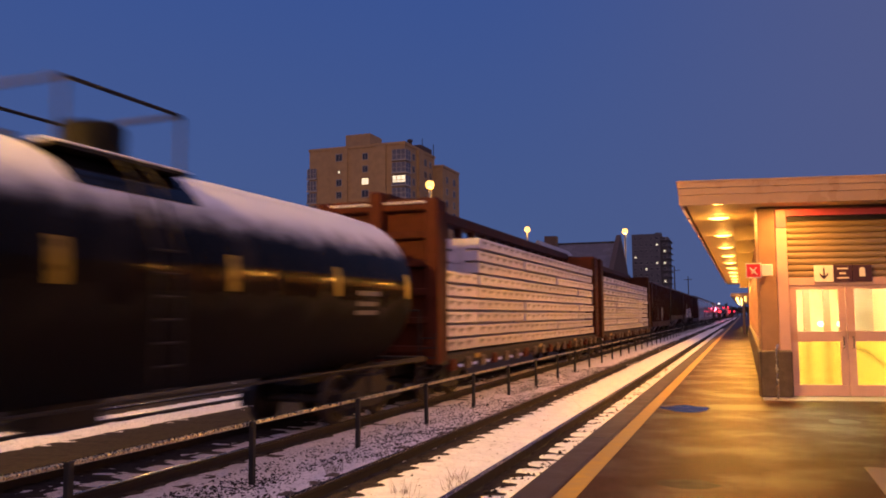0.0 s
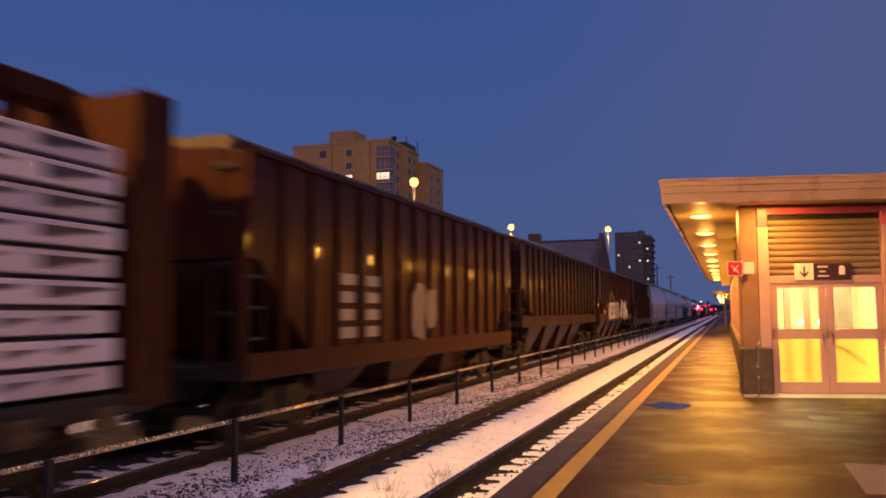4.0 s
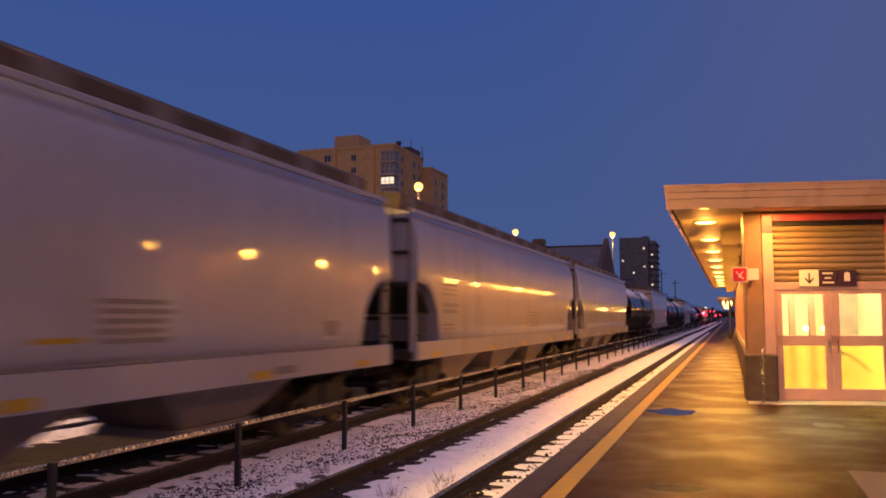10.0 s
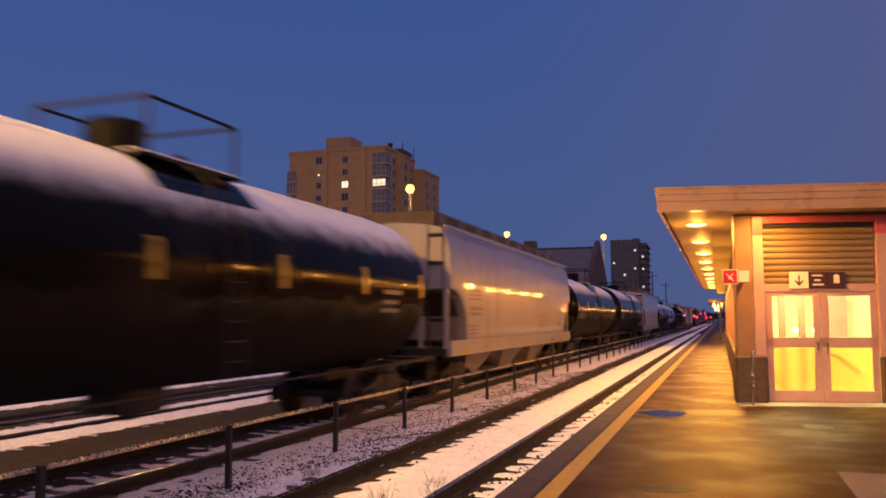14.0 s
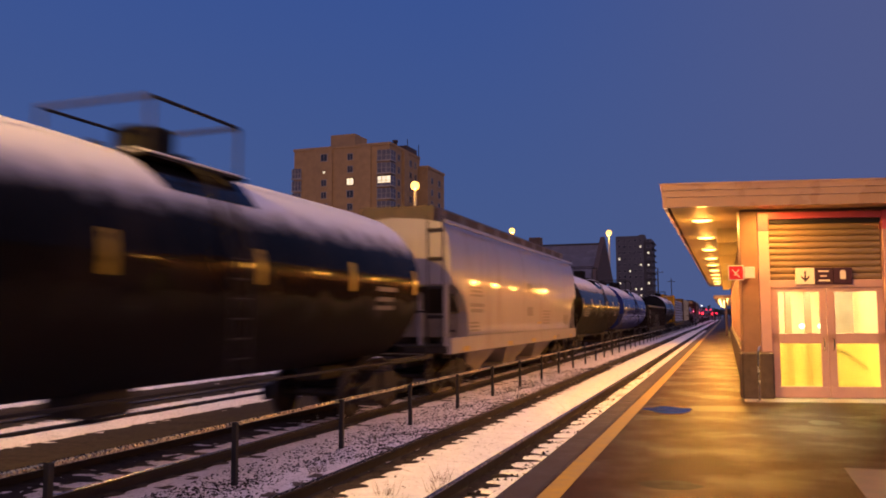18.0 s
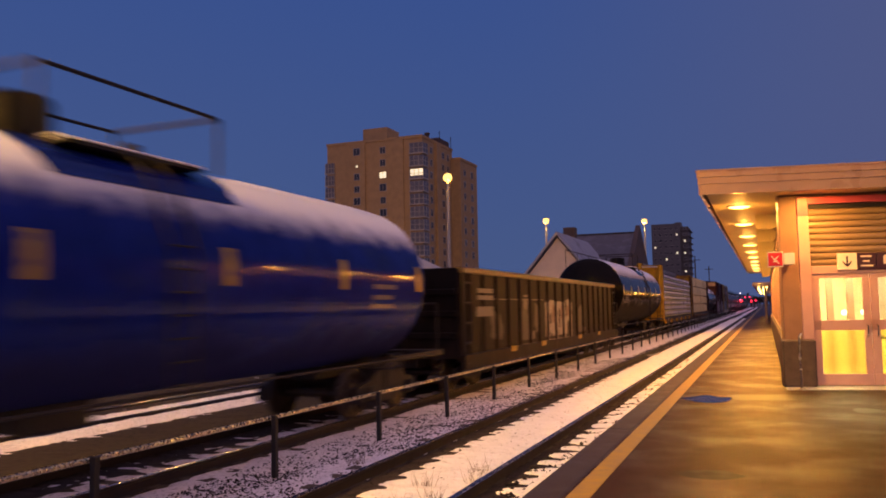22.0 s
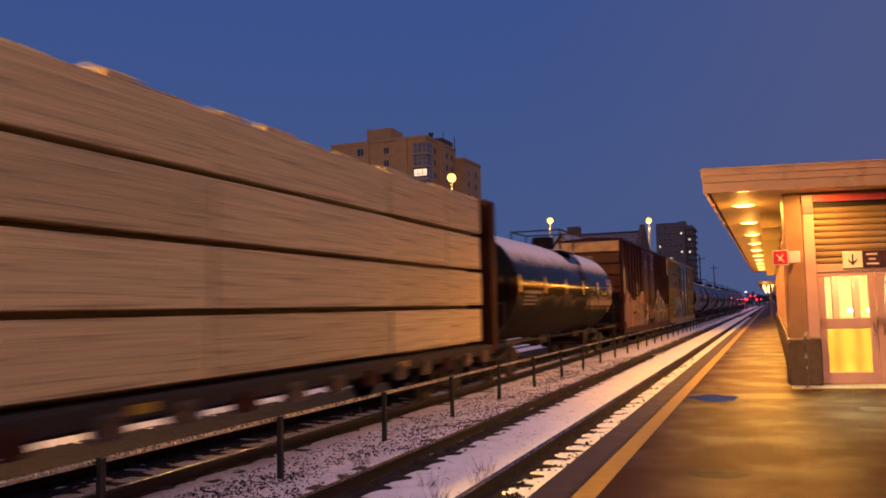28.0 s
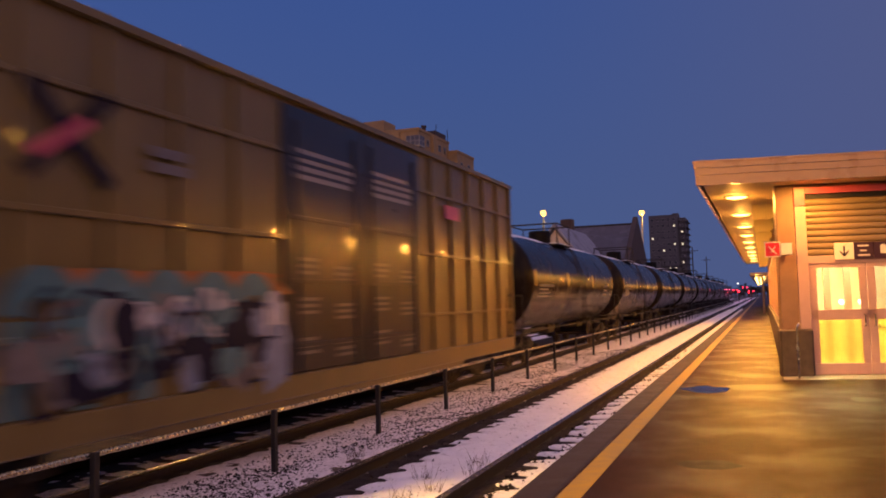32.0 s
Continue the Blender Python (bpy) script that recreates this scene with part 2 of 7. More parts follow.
def dry_and_wet(m, scale, dry, wet, span):
    """Uneven drying: dull patches with little gloss, wet ones that mirror the lamps."""
    n, l = m.node_tree.nodes, m.node_tree.links
    b = n["Principled BSDF"]
    co = n.new("ShaderNodeTexCoord")
    t = n.new("ShaderNodeTexNoise")
    t.inputs["Scale"].default_value, t.inputs["Detail"].default_value, t.inputs["Roughness"].default_value = scale, 4, 0.55
    l.new(co.outputs["Object"], t.inputs["Vector"])
    for key, k in (("Roughness", 0), ("Specular IOR Level", 1)):
        r = n.new("ShaderNodeMapRange")
        r.interpolation_type = "SMOOTHSTEP"
        r.inputs["From Min"].default_value, r.inputs["From Max"].default_value = span
        r.inputs["To Min"].default_value, r.inputs["To Max"].default_value = dry[k], wet[k]
        l.new(t.outputs["Fac"], r.inputs["Value"])
        l.new(r.outputs[0], b.inputs[key])


dry_and_wet(M_ASPHALT, 0.9, (0.50, 0.05), (0.38, 0.105), (0.38, 0.70))
M_PUDDLE = mat("standing_water", (0.035, 0.026, 0.024), 0.15, vary=0.1, spec=0.3, rough_vary=0.05)
M_YELLOW = mat("worn_yellow_paint", (0.42, 0.26, 0.012), 0.45, vary=0.2, scale=5, dirt=(0.22, 0.15, 0.06), dirt_at=0.66, dirt_scale=4)
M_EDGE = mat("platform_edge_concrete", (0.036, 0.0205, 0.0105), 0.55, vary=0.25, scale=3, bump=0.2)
M_CONCRETE = mat("concrete", (0.36, 0.34, 0.31), 0.6, vary=0.2, scale=2, bump=0.2)
M_RAIL = mat("rusty_rail_steel", (0.021, 0.0145, 0.0115), 0.7, 0.2, vary=0.3, scale=8)
M_RAILTOP = mat("polished_rail_head", (0.55, 0.50, 0.46), 0.24, 1.0, vary=0.3, scale=30, bump=0.45, bump_scale=45)
M_TIE = mat("creosoted_wood", (0.07, 0.052, 0.042), 0.85, vary=0.3, scale=4, bump=0.4, stretch=(1, 8, 8))
M_STONE = mat("dark_ballast", (0.036, 0.029, 0.027), 0.9, spec=0.08, vary=0.4, scale=9, bump=0.5)
M_FENCE = mat("dark_painted_steel", (0.014, 0.013, 0.013), 0.55, 0.2)
M_FASCIA = mat("enamelled_fascia_panel", (0.52, 0.31, 0.165), 0.28, vary=0.08, scale=1.5, coat=0.4, rough_vary=0.08)
M_SOFFIT = mat("cream_soffit", (0.60, 0.52, 0.26), 0.55, vary=0.07, scale=1)
M_WALL = mat("cream_wall_panel", (0.26, 0.168, 0.115), 0.55, vary=0.1, scale=2, bump=0.05)
M_JAMB = mat("painted_door_frame", (0.58, 0.36, 0.335), 0.35, vary=0.06, scale=3, rough_vary=0.05)
M_RED = mat("red_enamel", (0.62, 0.11, 0.17), 0.32, vary=0.08, rough_vary=0.05)
M_SHUTTER = mat("galvanised_shutter", (0.27, 0.188, 0.107), 0.4, 0.15, vary=0.1, scale=4)
M_DARK = mat("black_rubber", (0.02, 0.02, 0.02), 0.6)
M_STONEBASE = mat("dark_cut_stone", (0.10, 0.07, 0.052), 0.6, vary=0.3, scale=5, bump=0.5, bump_scale=15)
M_CHROME = mat("brushed_steel", (0.62, 0.6, 0.57), 0.25, 1.0, vary=0.05)
M_WHITE = mat("white_sign_enamel", (0.8, 0.74, 0.66), 0.4, vary=0.04)
M_PURPLE = mat("dark_plum_sign", (0.05, 0.02, 0.035), 0.4, vary=0.05)
M_LAMPGLASS = glowing("canopy_lamp_glass", (1.0, 0.66, 0.20), 5.0)
M_INSIDE = mat("vestibule_paint", (0.72, 0.66, 0.48), 0.6, vary=0.05)


def clear_glass(name, tint, rough):
    m = bpy.data.materials.new(name)
    m.use_nodes = True
    b = m.node_tree.nodes["Principled BSDF"]
    b.inputs["Base Color"].default_value = (*tint, 1)
    b.inputs["Transmission Weight"].default_value = 1.0
    b.inputs["Roughness"].default_value = rough
    b.inputs["IOR"].default_value = 1.45
    return m


M_GLASS = clear_glass("door_glass", (1.0, 0.97, 0.9), 0.02)
M_FROST = clear_glass("frosted_door_glass", (1.0, 0.90, 0.30), 0.22)

# ---- ground, tracks, platform ----
NEAR_X, NEAR_Z = -3.66, -0.18
FAR_X, FAR_Z = -7.92, -0.33
THIRD_X = FAR_X - 5.8


M_GROUND = mat("snowy_ballast", (0.88, 0.83, 0.86), 0.75, vary=0.1, scale=2.5, bump=0.8, bump_scale=18, dirt=(0.07, 0.06, 0.06), dirt_at=0.60, dirt_scale=20)
M_BANK = mat("snowy_yard", (0.13, 0.125, 0.13), 0.8, vary=0.15, scale=0.6, bump=0.5, bump_scale=6, dirt=(0.06, 0.055, 0.052), dirt_at=0.48, dirt_scale=0.35)

g = Shape()
g.add([(-1500, -300, -0.62), (1500, -300, -0.62), (1500, 3000, -0.62), (-1500, 3000, -0.62)], [(0, 1, 2, 3)])
setting("ground", g, M_BANK, "snow-dusted flat ground reaching to the horizon", "ground")


def bed_height(x, y):
    """Ballast surface: crowned under each track, low in the ditch between them and on the far side."""
    def lerp(a, b, k):
        return a + (b - a) * max(0.0, min(1.0, k))
    z_near, z_far = NEAR_Z - 0.15, FAR_Z - 0.14
    if abs(x - NEAR_X) < 0.72:
        z = NEAR_Z - 0.132 + 0.014 * math.cos(2 * math.pi * (y - 2.0) / 0.545)
    elif x > NEAR_X:
        z = z_near + 0.012
    elif x > FAR_X:
        z = lerp(z_near, z_far, (NEAR_X - 1.3 - x) / 1.0)
    else:
        z = lerp(z_far, z_far - 0.11, (FAR_X - 1.5 - x) / 1.0) if x > FAR_X - 8.5 else z_far - 0.11
    n = noise.noise(Vector((x * 2.2, y * 2.2, 0))) * 0.018 + noise.noise(Vector((x * 7, y * 7, 3))) * 0.012
    for c in (NEAR_X, FAR_X, THIRD_X):
        for s in (-0.75, 0.75):
            d = abs(x - c - s)
            if d < 0.2:
                n -= (0.012 if c == NEAR_X else 0.05) * (1 - d / 0.2)
    return z + n


def bed():
    s = Shape()
    xs = [-18.5, -17.5, -16.6, -15.9] + [-15.6 + 0.14 * i for i in range(45)] + [-9.3 + 0.085 * i for i in range(int(7.4 / 0.085) + 1)]
    xs = [x for x in xs if x < -1.98] + [-1.98]
    ys, y = [], -10.0
    while y < 420:
        ys.append(y)
        y += 0.27 if y < 2 else 0.09 if y < 16 else 0.18 if y < 30 else 0.6 if y < 70 else 8
    ys = [-60, -30] + ys
    n = len(xs)
    s.v = [(x, y, bed_height(x, y)) for y in ys for x in xs]
    s.f = [(j * n + i, j * n + i + 1, (j + 1) * n + i + 1, (j + 1) * n + i) for j in range(len(ys) - 1) for i in range(n - 1)]
    s.smooth = [True] * len(s.f)
    return s


def snow_bank(x0, x1, left, right, lift, name, label, seed):
    """A lumpy layer of snow along the track; its edges are bitten back beside the ties."""
    s = Shape()
    r = random.Random(seed)
    rows, y = [], -10.0
    while y < 110:
        tie = min(1.0, max(0.0, (math.cos(2 * math.pi * (y - 2.0) / 0.545) + 0.25) / 0.55))
        q = random.Random(seed * 1000 + round((y - 2.0) / 0.545))
        a = x0 + left * tie * q.uniform(0.45, 1.0) + 0.05 * noise.noise(Vector((y * 3, 1, seed))) + r.uniform(0, 0.02)
        b = x1 - right * tie * q.uniform(0.2, 1.0) + 0.05 * noise.noise(Vector((y * 3, 5, seed))) - r.uniform(0, 0.02)
        row = []
        for k in range(15):
            x = a + (b - a) * k / 14
            e = 1 - abs(2 * k / 14 - 1) ** 10
            lump = 0.018 * noise.noise(Vector((x * 5, y * 4, seed))) + 0.006 * noise.noise(Vector((x * 13, y * 11, seed)))
            row.append((x, y, bed_height(x, y) + (lift + lump) * e - 0.02 * (1 - e)))
        rows.append(row)
        y += 0.05 if y < 22 else 0.109
    s.v = [p for q in rows for p in q]
    s.f = [(15 * i + k, 15 * i + k + 1, 15 * i + k + 16, 15 * i + k + 15) for i in range(len(rows) - 1) for k in range(14)]
    s.smooth = [True] * len(s.f)
    tagged(part(name, s, M_CLEANSNOW), label, "snow", kind="structure")


M_CLEANSNOW = mat("fresh_snow", (0.92, 0.91, 0.93), 0.7, vary=0.06, scale=4, bump=1.0, bump_scale=15, dirt=(0.16, 0.13, 0.12), dirt_at=0.66, dirt_scale=13)
snow_bank(NEAR_X - 0.52, NEAR_X + 0.655, 0.36, 0.02, 0.036, "snow_layer", "clean lumpy snow between the rails of the near track", 3)
snow_bank(NEAR_X + 0.90, -2.10, 0.46, 0.16, 0.042, "snow_layer", "broken strip of snow beside the platform edge", 8)
setting("ballast_bed", bed(), M_GROUND, "railway ballast half covered with thin snow", "ballast")

RAIL = [(-0.07, -0.17), (0.07, -0.17), (0.07, -0.155), (0.012, -0.13), (0.012, -0.045), (0.036, -0.03), (0.036, -0.004), (0.03, 0.0),
        (-0.03, 0.0), (-0.036, -0.004), (-0.036, -0.03), (-0.012, -0.045), (-0.012, -0.13), (-0.07, -0.155)]


def track(cx, z, label):
    t = thing("railway_track", label, "railway track", (cx, 0, z), kind="structure")
    for s in (-0.753, 0.753):
        r = part("rail", Shape().prism([(u + s, v) for u, v in RAIL], -60, 420), M_RAIL, t)
        part("rail_head", Shape().box(s - 0.034, s + 0.034, -60, 420, 0.0005, 0.003), M_RAILTOP, r, "polished running surface")
    tie = Shape().box(-1.3, 1.3, -0.11, 0.11, -0.30, -0.145, 0.015).mesh("tie", M_TIE)
    for i in range(282):
        part("tie", tie, None, t, at=pose(random.uniform(-0.03, 0.03), 2.0 + 0.545 * (i - 22), random.uniform(-0.01, 0.01), 0, 0, random.uniform(-1, 1)))
    return t


def bare_strips(cx, z, name, label):
    """Snow-free dark ballast along both rails, with bites at the tie ends."""
    s = Shape()
    r = random.Random(int(-cx * 10))
    for q in (-0.753, 0.753):
        n = 1010
        row = []
        for i in range(n):
            y = -9.0 + 0.109 * i if i < 810 else -9.0 + 0.109 * 810 + (i - 810) * 1.6
            tie = max(0.0, math.cos(2 * math.pi * (y - 2.0) / 0.545)) ** 2
            wo = (0.58 if q > 0 and cx == NEAR_X else 0.12) + (0.1 if q > 0 else 0.14) * tie * r.uniform(0.25, 1.0) + r.uniform(0, 0.04)
            wi = (0.44 if q < 0 and cx == NEAR_X else 0.10) + 0.05 * tie * r.uniform(0.3, 1.0) + r.uniform(0, 0.03)
            if cx == THIRD_X:
                # only the far rail of the third track lies bare; the strip stays dark beyond it
                wo, wi = (2.4 + r.uniform(0, 0.3), 0.6 + r.uniform(0, 0.1)) if q < 0 else (0.04, 0.04)
            if cx == FAR_X:
                # the train keeps the far half of its own track clear
                wo = 3.0 + r.uniform(0, 0.06) if q < 0 else 0.05 + r.uniform(0, 0.03)
                wi = 0.62 + 0.34 * tie * r.uniform(0.6, 1.0) + r.uniform(0, 0.05) if q < 0 else 0.05 + r.uniform(0, 0.03)
            a, b = (q - wo, q + wi) if q < 0 else (q - wi, q + wo)
            row.append([(cx + a + (b - a) * k / 8, y, bed_height(cx + a + (b - a) * k / 8, y) + (0.014 if 0 < k < 8 else 0.002)) for k in range(9)])
        v = [p for t in row for p in t]
        f = [(9 * i + k, 9 * i + k + 1, 9 * i + k + 10, 9 * i + k + 9) for i in range(n - 1) for k in range(8)]
        s.add(v, f)
    tagged(part(name, s, M_STONE), label, "ballast", kind="structure")


bare_strips(NEAR_X, NEAR_Z, "bare_ballast", "dark bare ballast along the rails of the near track")
bare_strips(FAR_X, FAR_Z, "bare_ballast", "dark bare ballast along the rails of the far track")
track(NEAR_X, NEAR_Z, "empty near railway track, rusty rails with snow between")
bare_strips(THIRD_X, FAR_Z - 0.2, "bare_ballast", "dark strip along the third track")
track(THIRD_X, FAR_Z - 0.2, "third railway track beyond the train, half buried in snow")
track(FAR_X, FAR_Z, "far railway track that carries the freight train")

PLAT = 400.0
plat = thing("platform", "low wet asphalt station platform with yellow safety line", "platform", kind="structure")
part("asphalt_surface", Shape().box(-1.72, 30, -40, PLAT, -0.5, 0.0), M_ASPHALT, plat)
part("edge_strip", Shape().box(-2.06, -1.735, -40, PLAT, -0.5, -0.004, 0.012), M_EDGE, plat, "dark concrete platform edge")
part("yellow_line", Shape().box(-1.68, -1.48, -40, PLAT, 0.0, 0.004), M_YELLOW, plat, "worn yellow safety line")


def blob(cx, cy, rx, ry, z, seed, n=40):
    s = Shape()
    pts = []
    for i in range(n):
        a = 2 * math.pi * i / n
        k = 1 + 0.35 * noise.noise(Vector((math.cos(a) * 1.3 + seed, math.sin(a) * 1.3, seed)))
        pts.append((cx + rx * k * math.cos(a), cy + ry * k * math.sin(a), z))
    return s.add(pts, [tuple(range(n))])


part("puddle", blob(-1.0, 14.75, 0.44, 0.52, 0.005, 6.3), M_PUDDLE, plat, "shallow puddle reflecting the sky")
part("puddle", blob(-0.58, 8.25, 0.30, 0.20, 0.005, 5.0), mat("damp_hollow", (0.016, 0.010, 0.010), 0.5, spec=0.08), plat, "shallow damp hollow")
hatch = part("access_hatch", Shape().box(1.15, 2.4, 8.2, 9.75, 0.0, 0.008), mat("worn_cover_concrete", (0.15, 0.105, 0.075), 0.6, vary=0.25, scale=3), plat, "pale concrete access cover")
part("door_apron", Shape().prism([(0.3, 16.55), (5.5, 17.6), (5.5, 18.4), (0.3, 17.35)], 0.0, 0.006, "z"), M_CONCRETE, plat, "pale concrete threshold strip")

M_WET = mat("thin_water_film", (0.030, 0.017, 0.009), 0.42, spec=0.11, vary=0.2, scale=2, rough_vary=0.06, bump=0.05, bump_scale=30)
r_wet = random.Random(21)
for i in range(3):
    part("wet_patch", blob(r_wet.uniform(-0.9, 3.6), r_wet.uniform(13.0, 16.0), r_wet.uniform(0.25, 0.8), r_wet.uniform(0.15, 0.5), 0.002 + 0.0001 * i, 10.0 + i), M_WET, plat, "thin film of water")
for y in (11.0, 16.0, 21.5, 28.0, 36.0, 45.0):
    part("edge_joint", Shape().box(-2.06, -1.735, y, y + 0.015, -0.0035, -0.001), M_DARK, plat)
part("edge_groove", Shape().box(-1.745, -1.715, -40, PLAT, -0.02, 0.001), M_DARK, plat, "dark joint along the platform edge")

# ---- fence between the tracks ----
# grey pipe tinted gold: the sodium glow is put into its base colour
M_GOLDPIPE = mat("lamplit_wet_pipe", (0.80, 0.57, 0.33), 0.27, 1.0, vary=0.5, scale=35, bump=0.35, bump_scale=38)
fence = thing("low_fence", "low dark steel post and rail fence between the tracks", "fence", (-5.9, 0, -0.36))
POST_STEP = 2.97
post = Shape().box(-0.035, 0.035, -0.035, 0.035, -0.1, 0.685, 0.008).mesh("post", M_FENCE)
for i in range(66):
    part("post", post, None, fence, at=pose(random.uniform(-0.01, 0.01), 5.85 + POST_STEP * (i - 6), 0, random.uniform(-1, 1), random.uniform(-1, 1)))
part("top_rail", Shape().tube((-0.062, -12, 0.655), (-0.062, 180, 0.655), 0.027, 12), M_GOLDPIPE, fence, "wet galvanised pipe behind the posts, lamp gold in its colour")

# ---- station building with canopy ----
SKEW = 11.3
FRONT = (0.86, 17.42)
station = thing("station_building", "station building with cream canopy, lamps and glazed double doors", "station", pose(FRONT[0], FRONT[1], 0, 0, 0, SKEW))
# in the front's own space: x to the right along the doors, y into the building
WT = 0.22
w = Shape()
part("corner_pilaster", Shape().box(-0.55, -0.21, -0.02, WT, 0.90, 3.79, 0.01), mat("brown_pilaster_paint", (0.30, 0.17, 0.10), 0.5, vary=0.15, scale=3), station, "brown painted corner pilaster")
w.box(2.38, 9.0, 0, WT, 0, 3.79)
w.box(-0.21, 2.38, 0.0, WT, 3.74, 3.79)
part("front_wall", w, M_WALL, station, "cream panelled front wall")
part("door_jamb", Shape().box(-0.21, 0.0, -0.05, WT, 0.92, 3.36, 0.01), M_JAMB, station, "painted steel door jamb")
part("door_jamb", Shape().box(2.16, 2.38, -0.05, WT, 0.92, 3.36, 0.01), M_JAMB, station, "painted steel door jamb")
part("red_jamb_top", Shape().box(-0.21, 0.0, -0.052, WT, 3.36, 3.74, 0.01), M_RED, station, "red painted jamb head")
part("red_jamb_top", Shape().box(2.16, 2.38, -0.052, WT, 3.36, 3.74, 0.01), M_RED, station, "red painted jamb head")
part("red_header", Shape().box(0.0, 2.16, -0.03, WT, 3.60, 3.74, 0.01), M_RED, station, "red painted door header")
part("shutter_box", Shape().box(0.0, 2.16, 0.05, WT + 0.3, 3.51, 3.60), M_DARK, station, "dark slot of the roller shutter")
sh = part("roller_shutter", Shape().box(0.0, 2.16, 0.09, 0.11, 2.36, 3.52), M_SHUTTER, station, "half-lowered slatted roller shutter")
slat = Shape().prism([(0.085, 0.0), (0.06, 0.017), (0.05, 0.06), (0.06, 0.103), (0.085, 0.123)], 0.02, 2.14, "x").mesh("shutter_slat", M_SHUTTER)
for i in range(9):
    part("shutter_slat", slat, None, sh, at=(0, 0, 2.37 + 0.126 * i))
part("transom", Shape().box(0.0, 2.16, 0.02, 0.14, 2.20, 2.36, 0.01), M_JAMB, station, "painted transom above the doors")
part("stone_base", Shape().box(-0.62, -0.005, -0.16, 0.10, 0, 0.92, 0.03), M_STONEBASE, station, "dark cut stone plinth")
part("stone_base", Shape().box(2.17, 2.8, -0.16, 0.10, 0, 0.92, 0.03), M_STONEBASE, station, "dark cut stone plinth")
ZS, ZF = 3.79, 4.27


def door_leaf(x0, x1, hand):
    d = part("door_leaf", Shape().box(x0, x1, 0.04, 0.09, 0.02, 0.24, 0.006).box(x0, x1, 0.04, 0.09, 1.09, 1.29, 0.006)
             .box(x0, x1, 0.04, 0.09, 2.12, 2.20, 0.006).box(x0, x0 + 0.15, 0.04, 0.09, 0.24, 2.12, 0.006)
             .box(x1 - 0.13, x1, 0.04, 0.09, 0.24, 2.12, 0.006), M_JAMB, station, "pinkish painted glazed door leaf")
    a = part("upper_pane", Shape().box(x0 + 0.145, x1 - 0.125, 0.06, 0.068, 1.285, 2.125), M_GLASS, d, "clear glass pane")
    b = part("lower_pane", Shape().box(x0 + 0.145, x1 - 0.125, 0.06, 0.068, 0.235, 1.095), M_FROST, d, "frosted glass pane")
    a.visible_shadow = b.visible_shadow = False
    xh = hand
    part("pull_handle", Shape().path([(xh, 0.04, 0.95), (xh, -0.03, 0.97), (xh, -0.03, 1.17), (xh, 0.04, 1.19)], 0.013), M_CHROME, d, "steel pull handle")


door_leaf(0.005, 1.075, 0.99)
door_leaf(1.085, 2.155, 1.17)

# vestibule behind the doors
vest = Shape()
vest.prism([(-0.08, WT), (0.1, WT), (0.9, 4.2), (0.72, 4.2)], 0, 3.4, "z").box(2.5, 2.7, WT, 4.2, 0, 3.4).box(0.72, 2.7, 4.2, 4.4, 0, 3.4)
part("vestibule_wall", vest, M_INSIDE, station, "pale painted vestibule walls")
part("vestibule_ceiling", Shape().prism([(0.0, WT + 0.3), (2.7, WT + 0.3), (2.7, 4.4), (0.78, 4.4)], 2.9, 3.0, "z"), M_INSIDE, station)
part("vestibule_floor", Shape().prism([(-0.05, WT), (2.6, WT), (2.6, 4.2), (0.75, 4.2)], 0.0, 0.012, "z"), mat("pale_floor_tile", (0.62, 0.55, 0.40), 0.4, vary=0.1, scale=3), station, "pale tiled vestibule floor")
for xx in (0.62, 0.92, 1.35, 1.72):
    part("vestibule_post", Shape().box(xx, xx + 0.13, 2.4, 2.5, 0, 2.9), M_WALL, station)
part("vestibule_rail", Shape().box(0.55, 2.4, 2.38, 2.42, 1.15, 1.22), M_WALL, station)
part("inner_handrail", Shape().path([(1.25, 0.7, 0.98), (1.75, 1.1, 0.86), (2.3, 1.5, 0.5)], 0.03, 6), M_DARK, station, "dark sloping handrail inside")
part("vestibule_notice", Shape().box(1.85, 2.35, 2.3, 2.33, 1.25, 2.3), M_CONCRETE, station, "dull notice board behind the glass")
for xx in (0.92, 1.30):
    part("wall_globe", Shape().lathe([(-0.06, 0.0), (-0.04, 0.045), (0.0, 0.06), (0.04, 0.045), (0.06, 0.0)], (xx, 1.2, 1.42), "z", 12), glowing("globe_glass", (1.0, 0.85, 0.5), 5.0), station, "small glowing globe")

# side wall along the platform, with piers
SIDE_X = 0.42


def along_side():
    s = Shape()
    s.box(SIDE_X + 0.02, SIDE_X + 0.3, 17.6, 64, 0.0, 3.79)
    return s


side = tagged(part("station_side_wall", along_side(), M_WALL), "long cream station wall along the platform", "wall", kind="structure")
part("wall_plinth", Shape().box(SIDE_X - 0.12, SIDE_X + 0.02, 17.2, 64, 0, 0.86, 0.02), M_STONEBASE, side, "painted low plinth")
M_PIER = mat("ochre_painted_pier", (0.24, 0.135, 0.090), 0.5, vary=0.2, scale=4)
pier = Shape().box(SIDE_X - 0.018, SIDE_X + 0.02, -0.09, 0.09, 0.86, 3.79, 0.01).mesh("pier", M_PIER)
wpane = Shape().box(SIDE_X + 0.004, SIDE_X + 0.03, 0.2, 1.9, 0.9, 3.0).mesh("window_pane", mat("dim_station_glass", (0.05, 0.035, 0.02), 0.08, rough_vary=0.0))
wbar = Shape().box(SIDE_X - 0.02, SIDE_X + 0.02, 0.0, 2.1, 0.86, 0.93).box(SIDE_X - 0.02, SIDE_X + 0.02, 0.0, 2.1, 2.95, 3.05).box(SIDE_X - 0.02, SIDE_X + 0.02, 1.02, 1.08, 0.9, 3.0).mesh("window_bar", M_JAMB)
